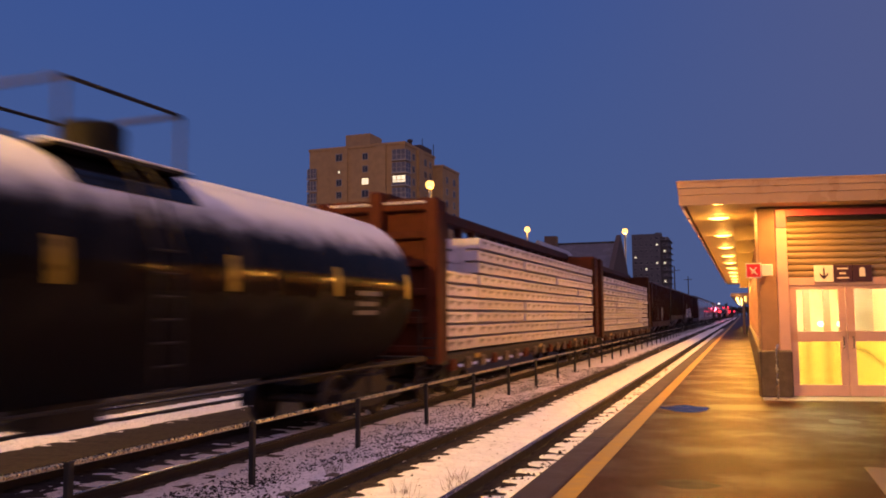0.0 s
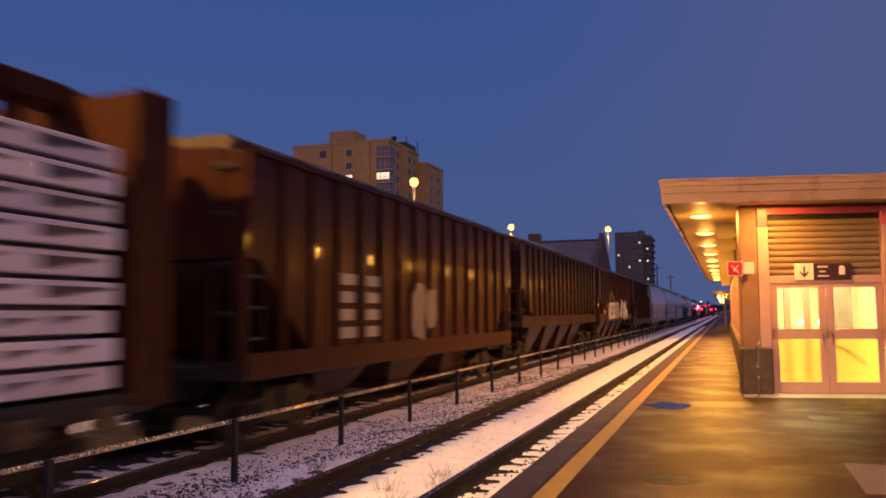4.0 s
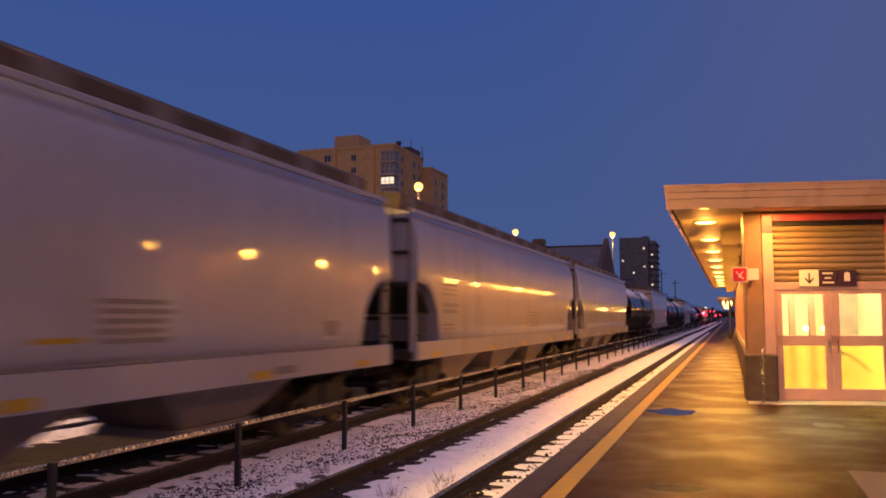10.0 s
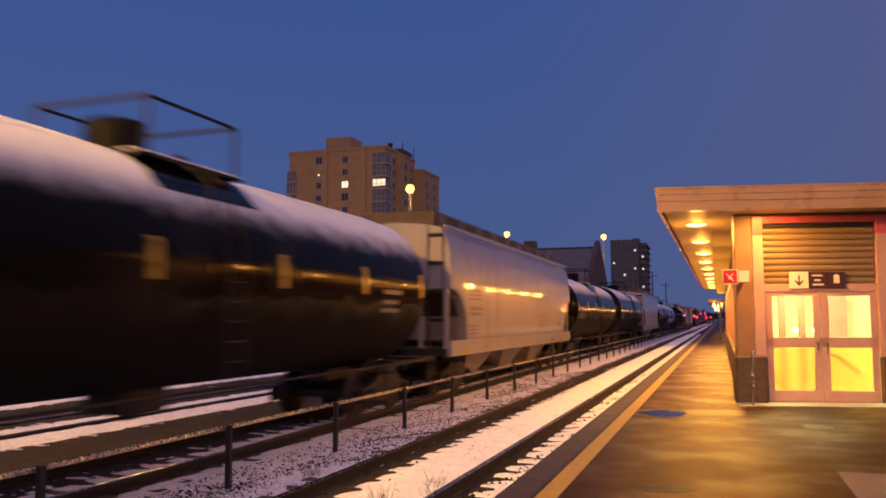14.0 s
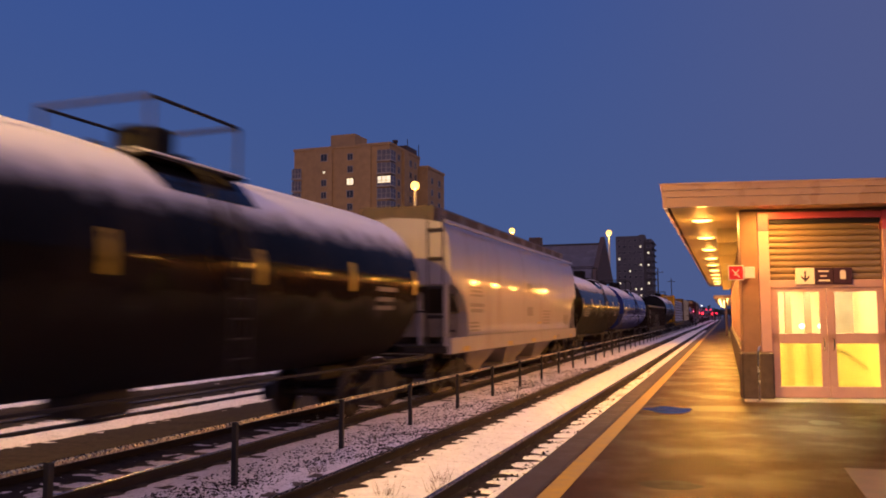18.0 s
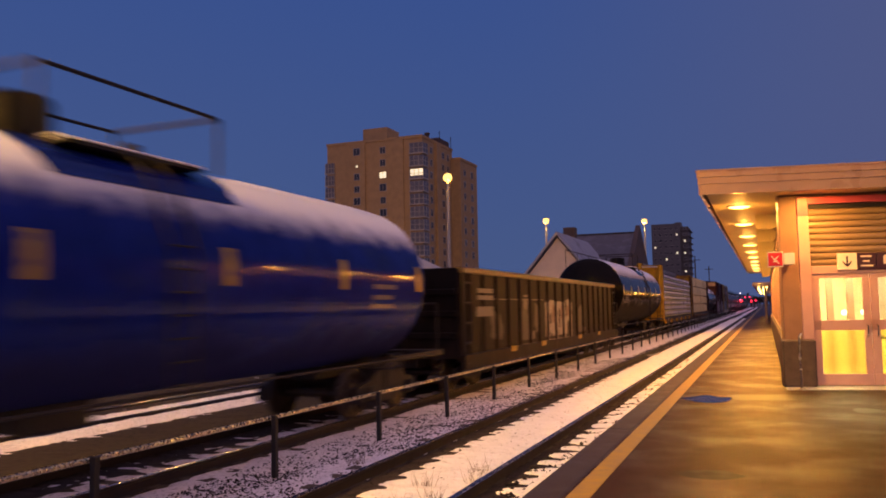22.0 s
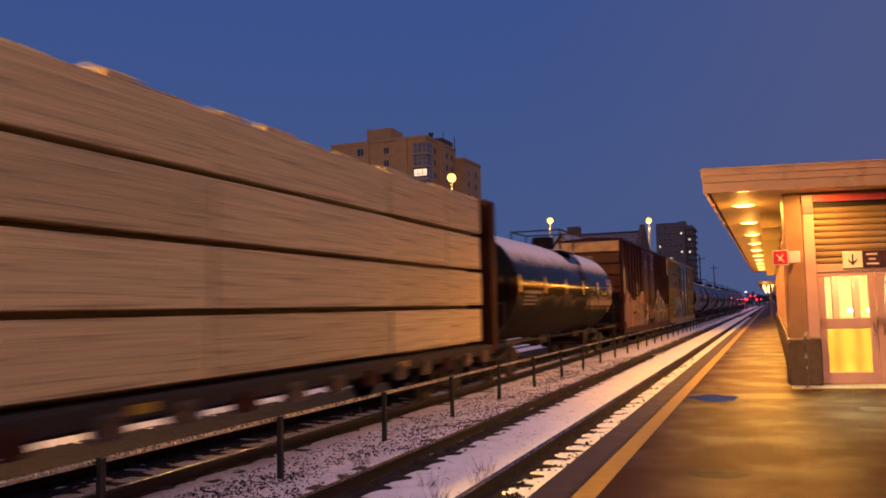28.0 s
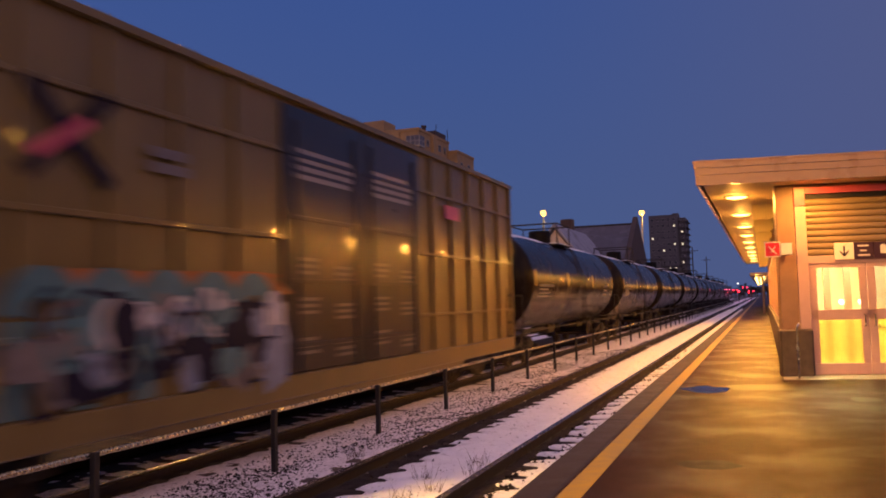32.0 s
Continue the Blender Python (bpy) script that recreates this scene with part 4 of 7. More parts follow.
def left_block():
    b = thing("mansion_block", "dark mansard-roofed apartment block with a turret and lit windows", "building", pose(-143.4, 139.5, -0.6, 0, 0, 39))
    # x along the front, nearer to the left; the lower end stands at x > 0
    part("wall", Shape().box(-62, 3.0, 0, 20, 0, 31.2), M_BRICKDARK, b)
    part("end_wall", Shape().prism([(3.0, 0.0), (9.5, 0.0), (11.8, 2.5), (11.8, 18), (3.0, 18)], 0, 31.2, "z"), M_BRICKDARK, b)
    part("mansard_roof", Shape().add([(-62, 0.2, 31.2), (1.0, 0.2, 31.2), (1.0, 19, 31.2), (-62, 19, 31.2), (-62, 2.6, 38.2), (-2.0, 2.6, 38.2), (-2.0, 16, 38.2), (-62, 16, 38.2)],
                                     [(0, 1, 5, 4), (1, 2, 6, 5), (2, 3, 7, 6), (3, 0, 4, 7), (4, 5, 6, 7), (3, 2, 1, 0)]), M_SLATE, b, "dark slate mansard roof")
    part("mansard_roof", Shape().add([(0.0, 0.15, 31.2), (9.4, 0.15, 31.2), (11.7, 2.6, 31.2), (11.7, 17, 31.2), (0.0, 17, 31.2), (0.0, 2.0, 35.6), (7.4, 2.0, 35.2), (9.0, 4.0, 34.4), (9.0, 15, 34.4), (0.0, 15, 35.6)],
                                     [(0, 1, 6, 5), (1, 2, 7, 6), (2, 3, 8, 7), (3, 4, 9, 8), (4, 0, 5, 9), (5, 6, 7, 8, 9), (4, 3, 2, 1, 0)]), M_SLATE, b, "dark slate mansard roof")
    part("chimney", Shape().box(2.6, 4.6, 4, 6, 34, 36.6), M_BRICKDARK, b)
    part("roof_block", Shape().box(-13, -4, 5, 13, 38, 39.2), M_SLATE, b)
    part("roof_block", Shape().box(-44, -20, 5, 13, 38, 39.2), M_SLATE, b)
    part("turret", Shape().box(-16.4, -10.4, -1.6, 4, 0, 36.0), M_BRICKDARK, b, "square brick turret")
    part("turret_roof", Shape().add([(-17.0, -2.2, 36.0), (-9.8, -2.2, 36.0), (-9.8, 4.6, 36.0), (-17.0, 4.6, 36.0), (-13.4, 1.2, 38.6)], [(0, 1, 4), (1, 2, 4), (2, 3, 4), (3, 0, 4), (3, 2, 1, 0)]), M_ROOFSNOW, b, "snow-dusted turret roof")
    for z in (31.2, 28.2):
        part("snowy_ledge", Shape().box(-62, 9.4, -0.35, 0.05, z - 0.12, z + 0.1), M_TOWER, b)
    dark, lit, litw = window_kit(1.4, 1.6, M_WINDARK), window_kit(1.25, 1.45, M_WINLIT), window_kit(1.25, 1.45, M_WINLITW)
    for row, z in enumerate((31.7, 29.0, 26.3, 23.7, 21.1, 18.5, 15.9, 13.3)):
        for k in range(15):
            x = 6.4 - 2.72 * k
            if -17.2 < x < -9.4:
                continue
            on = (row, k) in ((0, 1), (1, 2), (1, 4), (1, 5), (2, 2), (0, 10), (1, 10), (2, 5), (1, 12))
            window(b, (litw if k % 2 else lit) if on else dark, x, 0.45 if row == 0 else 0.0, z, 0)
        for x in (-14.6, -12.2):
            window(b, dark, x, -1.6, z + 1.2, 0)


def station_house():
    b = thing("old_station_house", "low brick station house with snowy hipped roof and chimneys", "building", (0, 0, -0.6))
    # hipped wing
    part("wall", Shape().box(-42, -31.5, 52, 66, 0, 5.2), M_BRICKDARK, b)
    z0, z1 = 5.0, 9.6
    v = [(-43.2, 50.8, z0), (-30.2, 50.8, z0), (-30.2, 67.2, z0), (-43.2, 67.2, z0), (-37.6, 57, z1), (-36.0, 61, z1)]
    part("hipped_roof", Shape().add(v, [(0, 1, 4), (1, 2, 5, 4), (2, 3, 5), (3, 0, 4, 5), (3, 2, 1, 0)]), M_ROOFSNOW, b, "snow-dusted hipped roof")
    for p, q in ((0, 4), (1, 4), (4, 5), (2, 5)):
        part("ridge_cap", Shape().tube(v[p], v[q], 0.14, 6), M_FENCE, b)
    for x, y in ((-30.26, 54.2), (-29.27, 55.6)):
        part("flue_pipe", Shape().tube((x, y, 4.0), (x, y, 9.7), 0.20, 10).tube((x, y, 9.7), (x, y, 10.05), 0.30, 10), M_BRICKDARK, b, "tall dark flue pipe")
    part("wall", Shape().box(-31.5, -24, 53, 62, 0, 4.6), M_BRICKDARK, b)
    part("lean_roof", Shape().prism([(-31.5, 8.6), (-23.2, 4.7), (-23.2, 4.4), (-31.5, 8.3)], 52.4, 63), M_ROOFSNOW, b)
    m = thing("gabled_house", "old gabled station house with lit plaster gable", "building", (0, 0, -0.6))
    # gable faces the camera; ridge runs along the tracks to a stepped end wall
    part("wall", Shape().prism([(-20.9, 0), (-14.3, 0), (-14.3, 4.6), (-17.5, 8.6), (-20.9, 4.6)], 72, 72.4), M_PLASTER, m, "pale plaster gable")
    part("body", Shape().box(-20.8, -14.4, 72.4, 84, 0, 4.6), M_BRICKDARK, m)
    part("roof", Shape().prism([(-21.5, 4.1), (-17.5, 8.85), (-13.7, 4.1), (-13.7, 4.35), (-17.5, 9.15), (-21.5, 4.35)], 71.6, 86), M_ROOFSNOW, m, "snowy pitched roof")
    part("chimney", Shape().box(-19.3, -18.1, 82, 83.2, 6.5, 10.5), M_BRICKDARK, m)
    part("cross_wing", Shape().box(-22, -13.2, 84, 95.5, 0, 6.4), M_BRICKDARK, m)
    part("cross_roof", Shape().prism([(83, 6.2), (90, 10.3), (96.6, 6.2)], -20.5, -13.0, "x"), M_SLATEDARK, m, "dark slate roof")
    part("ridge_cap", Shape().tube((-20.5, 90, 10.32), (-12.6, 90, 10.32), 0.12, 6), M_FENCE, m)
    part("parapet_gable", Shape().prism([(82.6, 6.0), (90, 11.1), (97, 6.0)], -13.0, -12.5, "x"), M_BRICKDARK, m)
    part("wall_lamp", Shape().box(-14.9, -14.6, 71.7, 72.0, 4.6, 4.9), M_WINLITW, m)


apartment()
far_tower()
left_block()
station_house()


def mast(x, y, h, watts=2500, a=0.0, twin=False, colour=SODIUM):
    p = thing("parking_lamp", "tall steel lamp mast with glowing sodium heads", "street lamp", pose(x, y, -0.62, 0, 0, a), group="parking lamps")
    part("pole", Shape().tube((0, 0, 0), (0, 0, h), 0.17, 10, 0.10), M_POLE, p)
    part("base", Shape().tube((0, 0, 0), (0, 0, 0.7), 0.3, 12), M_CONCRETE, p)
    for q in ((-0.42, 0.42) if twin else (0.0,)):
        r = 0.32 if twin else 0.38
        part("lamp_head", Shape().lathe([(0.36, 0.0), (0.35, r * 0.4), (0.26, r * 0.62), (0.25, 0.0)], (q, 0, h), "z", 18), M_POLE, p)
        part("lens", Shape().lathe([(0.25, r * 0.55), (0.15, r * 0.80), (0.0, r * 0.92), (-0.18, r * 0.86), (-0.32, r * 0.58), (-0.40, 0.0)], (q, 0, h), "z", 18), M_HEAD, p, "glowing sodium lens")
    lamp("mast_light", "POINT", (x, y, h - 1.4), watts, colour, 0.3)


mast(-22.75, 58.0, 12.6, 900, 20)
mast(-24.2, 94.0, 12.7, 2500, 20)
mast(-13.9, 104.0, 13.0, 2500, 10)
mast(-50.8, 60.0, 12.7, 14000, 40, twin=True)
# unseen mast that carries on the row, added to brighten the fence pipe
mast(-78.8, 62.0, 12.7, 14000, 50, twin=True)
mast(-11.2, -4.5, 12.0, 28000, colour=(1.0, 0.50, 0.07))
# hidden mast added only to brighten the apartment front
mast(-56.0, 108.0, 11.0, 8000, colour=(1.0, 0.52, 0.14))


M_REDLAMP = glowing("red_crossing_lamp", (1.0, 0.03, 0.08), 3.0)


def signal(x, y, watts):
    p = thing("signal_mast", "small railway signal showing a red light", "signal", (x, y, -0.5))
    part("post", Shape().tube((0, 0, 0), (0, 0, 3.2), 0.07, 8), M_FENCE, p)
    part("hood", Shape().box(-0.3, 0.3, -0.05, 0.1, 2.3, 3.3, 0.03), M_FENCE, p)
    part("red_lens", Shape().tube((0, -0.12, 2.8), (0, -0.05, 2.8), 0.26, 16), glowing("red_signal_lens", (1.0, 0.03, 0.05), 3.0), p, "glowing red lens")
    lamp("signal_light", "POINT", (x, y - 0.6, 2.3), watts, (1.0, 0.05, 0.07), 0.2)


signal(-5.75, 222, 120)
signal(-5.75, 380, 120)
for x, y, h in ((-7.7, 262, 3.0), (-4.8, 250, 3.6), (-3.1, 246, 2.5), (-9.2, 300, 3.2)):
    cs = thing("crossing_signal", "distant level crossing signal with paired red lamps", "signal", (x, y, -0.5), group="crossing signals")
    part("post", Shape().tube((0, 0, 0), (0, 0, h + 0.9), 0.07, 8), M_FENCE, cs)
    part("arm", Shape().box(-0.75, 0.75, -0.05, 0.05, h + 0.32, h + 0.44), M_FENCE, cs)
    for q in (-0.6, 0.6):
        part("red_lamp", Shape().tube((q, -0.16, h + 0.38), (q, -0.04, h + 0.38), 0.2, 14), M_REDLAMP, cs, "glowing red lamp")
lamp("crossing_light", "POINT", (-5.2, 243, 3.2), 900, (1.0, 0.06, 0.09), 0.3)
yl = thing("yard_lamp", "small white lamp on a far pole", "lamp", (-6.7, 252, -0.6), group="yard lamps")
part("pole", Shape().tube((0, 0, 0), (0, 0, 5.2), 0.07, 8), M_FENCE, yl)
part("lens", Shape().lathe([(0.16, 0.0), (0.1, 0.16), (0.0, 0.2), (-0.1, 0.16), (-0.16, 0.0)], (0, 0, 5.2), "z", 12), glowing("white_lamp_lens", (1.0, 0.95, 0.85), 3.0), yl, "glowing white lens")
for y, h in ((180, 12.6), (226, 12.4)):
    up = thing("utility_pole", "tall dark wooden utility pole with a cross arm", "utility pole", (-13.7, y, -0.6), group="utility poles")
    part("pole", Shape().tube((0, 0, 0), (0, 0, h), 0.17, 8, 0.11), M_BARK, up)
    part("cross_arm", Shape().box(-1.1, 1.1, -0.06, 0.06, h - 0.9, h - 0.76), M_BARK, up)


def far_woods():
    s = Shape()
    r = random.Random(12)
    x = -760.0
    while x < 160:
        y = r.uniform(520, 640) if x > -220 else r.uniform(300, 460)
        h = r.uniform(5, 10) + 4 * noise.noise(Vector((x * 0.02, 0, 0)))
        s.tube((x, y, -0.6), (x, y, h * 0.4), 0.3, 5)
        for k in range(9):
            cx, cz, q = x + r.uniform(-2.6, 2.6), h * r.uniform(0.35, 0.95), r.uniform(1.0, 2.0)
            pts = [(cx + q * r.uniform(-1, 1), y + q * r.uniform(-1, 1), cz + q * r.uniform(-0.9, 0.9)) for _ in range(7)]
            s.add(pts, [(0, 1, 2), (2, 3, 4), (4, 5, 6), (0, 3, 6), (1, 4, 5), (0, 2, 5)])
        x += r.uniform(1.2, 3.2)
    return s


tagged(part("far_woods", far_woods(), M_BARK), "dark leafless trees along the horizon", "trees", kind="stuff")

# ---- freight train ----
BLACK = (0.0062, 0.0057, 0.0062)
DUST = (0.0082, 0.0066, 0.0060)
M_TANK = mat("black_tank_paint", BLACK, 0.11, vary=0.25, scale=2.5, coat=0.0, spec=0.07, snow=(0.54, 0.90), dirt=(0.022, 0.017, 0.014), dirt_at=0.6, dirt_scale=1.0, stretch=(1, 1, 0.4), grime=(2.5, 1.9, DUST))
M_TANKBLUE = mat("blue_tank_paint", (0.007, 0.018, 0.17), 0.085, vary=0.2, scale=2.5, coat=0.0, spec=0.09, snow=(0.54, 0.90), dirt=(0.02, 0.03, 0.1), dirt_at=0.66, rough_vary=0.1, grime=(1.9, 1.3, (0.016, 0.02, 0.09)))
M_TANKGREEN = mat("dark_green_tank_paint", (0.005, 0.008, 0.009), 0.11, vary=0.2, scale=2.5, coat=0.0, spec=0.07, snow=(0.54, 0.90), rough_vary=0.1, grime=(2.5, 1.9, (0.0055, 0.0050, 0.0048)))
M_TANKOLD = mat("dull_black_tank_paint", (0.011, 0.0095, 0.009), 0.24, vary=0.3, scale=2.5, spec=0.10, dirt=(0.025, 0.015, 0.011), dirt_at=0.55, dirt_scale=1.0, stretch=(1, 1, 0.4))
# black for the tank domes and for shadow painted on boxcar ends
M_FLATBLACK = mat("flat_black", (0.005, 0.0045, 0.0045), 0.6, spec=0.1)
M_HEADS = {"tank": mat("black_head_paint", (0.0045, 0.004, 0.0042), 0.10, vary=0.25, scale=2.5, spec=0.09), "blue": mat("blue_head_paint", (0.006, 0.015, 0.13), 0.10, vary=0.2, scale=2.5, spec=0.09)}
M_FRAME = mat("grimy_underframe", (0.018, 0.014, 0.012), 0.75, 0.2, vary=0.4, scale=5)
M_WHEEL = mat("worn_wheel_steel", (0.028, 0.019, 0.015), 0.6, 0.3, vary=0.3)
M_HOPBROWN = mat("brown_hopper_paint", (0.049, 0.0145, 0.0105), 0.45, vary=0.3, scale=1.5, coat=0.12, spec=0.05, dirt=(0.036, 0.0135, 0.010), dirt_at=0.55, dirt_scale=0.8, stretch=(1, 1, 0.3))
M_HOPDARK = mat("dark_brown_hopper_paint", (0.034, 0.0122, 0.0088), 0.45, vary=0.3, scale=1.5, coat=0.12, spec=0.05, dirt=(0.022, 0.0105, 0.008), dirt_at=0.52, dirt_scale=0.8, stretch=(1, 1, 0.3))
M_HOPWHITE = mat("pale_grey_hopper_paint", (0.345, 0.315, 0.325), 0.42, vary=0.06, scale=1.2, coat=0.75, dirt=(0.25, 0.21, 0.20), dirt_at=0.60, dirt_scale=0.7, stretch=(1, 1, 0.25), rough_vary=0.08, coat_rough=0.05, bump=0.10, bump_scale=2.2)
M_HOPGREY = mat("grey_hopper_paint", (0.30, 0.28, 0.305), 0.42, vary=0.08, scale=1.2, coat=0.75, dirt=(0.215, 0.185, 0.185), dirt_at=0.60, dirt_scale=0.7, stretch=(1, 1, 0.25), rough_vary=0.08, coat_rough=0.05, bump=0.20, bump_scale=2.2)
# darker grey for hopper bays: shade below the sill put into the colour
M_BAY = mat("shade_grey_paint", (0.15, 0.125, 0.112), 0.6, vary=0.3, scale=2)
M_HATCH = mat("dark_roof_walkway", (0.075, 0.052, 0.034), 0.6, vary=0.3, scale=3)
M_GOND = mat("black_gondola_paint", (0.0135, 0.0105, 0.0092), 0.5, vary=0.4, scale=2, spec=0.08, dirt=(0.030, 0.019, 0.0145), dirt_at=0.60, dirt_scale=1.4, stretch=(1, 1, 0.35))
# brown-gold steel: golden lamplight on the top chords is in this colour
M_CHORD = mat("brown_gold_steel", (0.075, 0.05, 0.03), 0.4, 0.3, vary=0.4, scale=3)
M_BOXBROWN = mat("boxcar_oxide_red", (0.044, 0.0128, 0.0108), 0.5, vary=0.3, scale=1.5, spec=0.05, coat=0.1, dirt=(0.030, 0.0105, 0.009), dirt_at=0.52, dirt_scale=0.8, stretch=(1, 1, 0.3))
M_BOXTAN = mat("boxcar_tan_yellow", (0.175, 0.125, 0.042), 0.40, vary=0.15, scale=1.5, coat=0.15, dirt=(0.13, 0.09, 0.032), dirt_at=0.58, dirt_scale=0.9, stretch=(1, 1, 0.3))
M_ENDRED = mat("orange_brown_end_paint", (0.085, 0.026, 0.010), 0.5, vary=0.25, scale=2, spec=0.2, dirt=(0.06, 0.02, 0.009), dirt_at=0.58, dirt_scale=1.4, stretch=(1, 1, 0.4))
# bright tan that holds the lamplight on the tan boxcar's upper end panels
M_ENDLIT = mat("lamplit_end_panel_tan", (0.66, 0.40, 0.14), 0.5, vary=0.2, scale=2, dirt=(0.2, 0.1, 0.05), dirt_at=0.66, dirt_scale=1.5)
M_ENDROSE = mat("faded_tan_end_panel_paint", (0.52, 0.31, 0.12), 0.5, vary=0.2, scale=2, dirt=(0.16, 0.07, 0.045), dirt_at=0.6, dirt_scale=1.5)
M_SPRAYTAN = mat("tan_spray_paint", (0.17, 0.095, 0.070), 0.5, vary=0.3, scale=3)
M_BOXNAVY = mat("dark_navy_door_paint", (0.010, 0.011, 0.022), 0.34, vary=0.25, scale=2, coat=0.3)
M_BULKRED = mat("bulkhead_red_brown", (0.080, 0.022, 0.012), 0.5, spec=0.05, vary=0.25, scale=2, dirt=(0.070, 0.021, 0.012), dirt_at=0.58, dirt_scale=1.2)
M_BULKDARK = mat("bulkhead_dark_brown", (0.048, 0.016, 0.010), 0.5, spec=0.05, vary=0.25, scale=2, dirt=(0.03, 0.012, 0.009), dirt_at=0.55, dirt_scale=1.2)
M_BULKYEL = mat("bulkhead_yellow", (0.43, 0.25, 0.022), 0.5, spec=0.05, vary=0.2, scale=2, dirt=(0.16, 0.08, 0.025), dirt_at=0.55)
M_WRAP = mat("white_lumber_wrap", (0.53, 0.505, 0.585), 0.35, vary=0.10, scale=3, bump=0.5, bump_scale=7, island=0.12)
M_WRAPMARK = mat("grey_wrap_print", (0.035, 0.034, 0.048), 0.45, vary=0.3, scale=8)
M_STRIPE = mat("dark_stripe_print", (0.034, 0.034, 0.050), 0.5, vary=0.3, scale=6)
M_WRAPSHADE = mat("faded_wrap_print", (0.115, 0.105, 0.135), 0.45, vary=0.2, scale=8)
M_WRAPPALE = mat("pale_wrap_print", (0.27, 0.25, 0.30), 0.45, vary=0.2, scale=8)
M_WOOD = mat("sawn_pine_boards", (0.60, 0.475, 0.235), 0.7, vary=0.17, scale=3.0, bump=0.5, bump_scale=8, stretch=(2, 0.25, 9), island=0.10, dirt=(0.17, 0.105, 0.06), dirt_at=0.60, dirt_scale=1.6)
M_WOODYEL = mat("yellow_board_edge", (0.36, 0.34, 0.12), 0.7, vary=0.2, scale=3, stretch=(1, 0.3, 6))
M_BOARDGAP = mat("weathered_board_edge", (0.52, 0.49, 0.28), 0.8)
M_REFLECT = mat("yellow_reflective_strip", (0.34, 0.215, 0.012), 0.4, vary=0.15)
M_PLACARD = mat("white_stencil", (0.30, 0.27, 0.26), 0.5, vary=0.2, scale=10)
M_DIMSTENCIL = mat("faint_grey_stencil", (0.15, 0.132, 0.132), 0.5, vary=0.2, scale=10)
M_DARKSTENCIL = mat("dark_stencil", (0.15, 0.135, 0.14), 0.5, vary=0.2, scale=10)
M_PINK = mat("pink_spray_paint", (0.20, 0.085, 0.080), 0.5, vary=0.2, scale=3)
M_LILAC = mat("lilac_spray_paint", (0.17, 0.125, 0.15), 0.5, vary=0.3, scale=3)
M_ORANGE = mat("orange_spray_paint", (0.30, 0.105, 0.026), 0.5, vary=0.2, scale=3)
M_RUSTRED = mat("dull_red_spray", (0.14, 0.040, 0.036), 0.5, vary=0.3, scale=3)
M_TEAL = mat("teal_spray_paint", (0.06, 0.16, 0.19), 0.5, vary=0.25, scale=3)
M_SPRAYWHITE = mat("white_spray_paint", (0.50, 0.47, 0.48), 0.5, vary=0.25, scale=4)
M_SPRAYDIM = mat("faded_grey_spray", (0.055, 0.045, 0.045), 0.5, vary=0.4, scale=4)
M_SPRAYGREY = mat("pale_grey_spray_paint", (0.165, 0.155, 0.16), 0.5, vary=0.35, scale=4)
M_SPRAYLEMON = mat("yellow_spray_paint", (0.22, 0.16, 0.018), 0.5, vary=0.3, scale=4)
M_SPRAYROYAL = mat("royal_blue_spray_paint", (0.032, 0.036, 0.17), 0.5, vary=0.25, scale=4)
M_SALMON = mat("salmon_spray_paint", (0.21, 0.070, 0.052), 0.5, vary=0.25, scale=3)
M_SPRAYBLUE = mat("pale_blue_spray_paint", (0.19, 0.23, 0.34), 0.5, vary=0.25, scale=4)
M_SPRAYSLATE = mat("blue_grey_spray_paint", (0.075, 0.095, 0.16), 0.5, vary=0.25, scale=4)
M_SPRAYOCHRE = mat("ochre_spray_paint", (0.105, 0.070, 0.020), 0.5, vary=0.3, scale=4)
M_SPRAYNAVY = mat("navy_spray_paint", (0.012, 0.012, 0.030), 0.5, spec=0.1, vary=0.25, scale=4)

TRUCK = {}


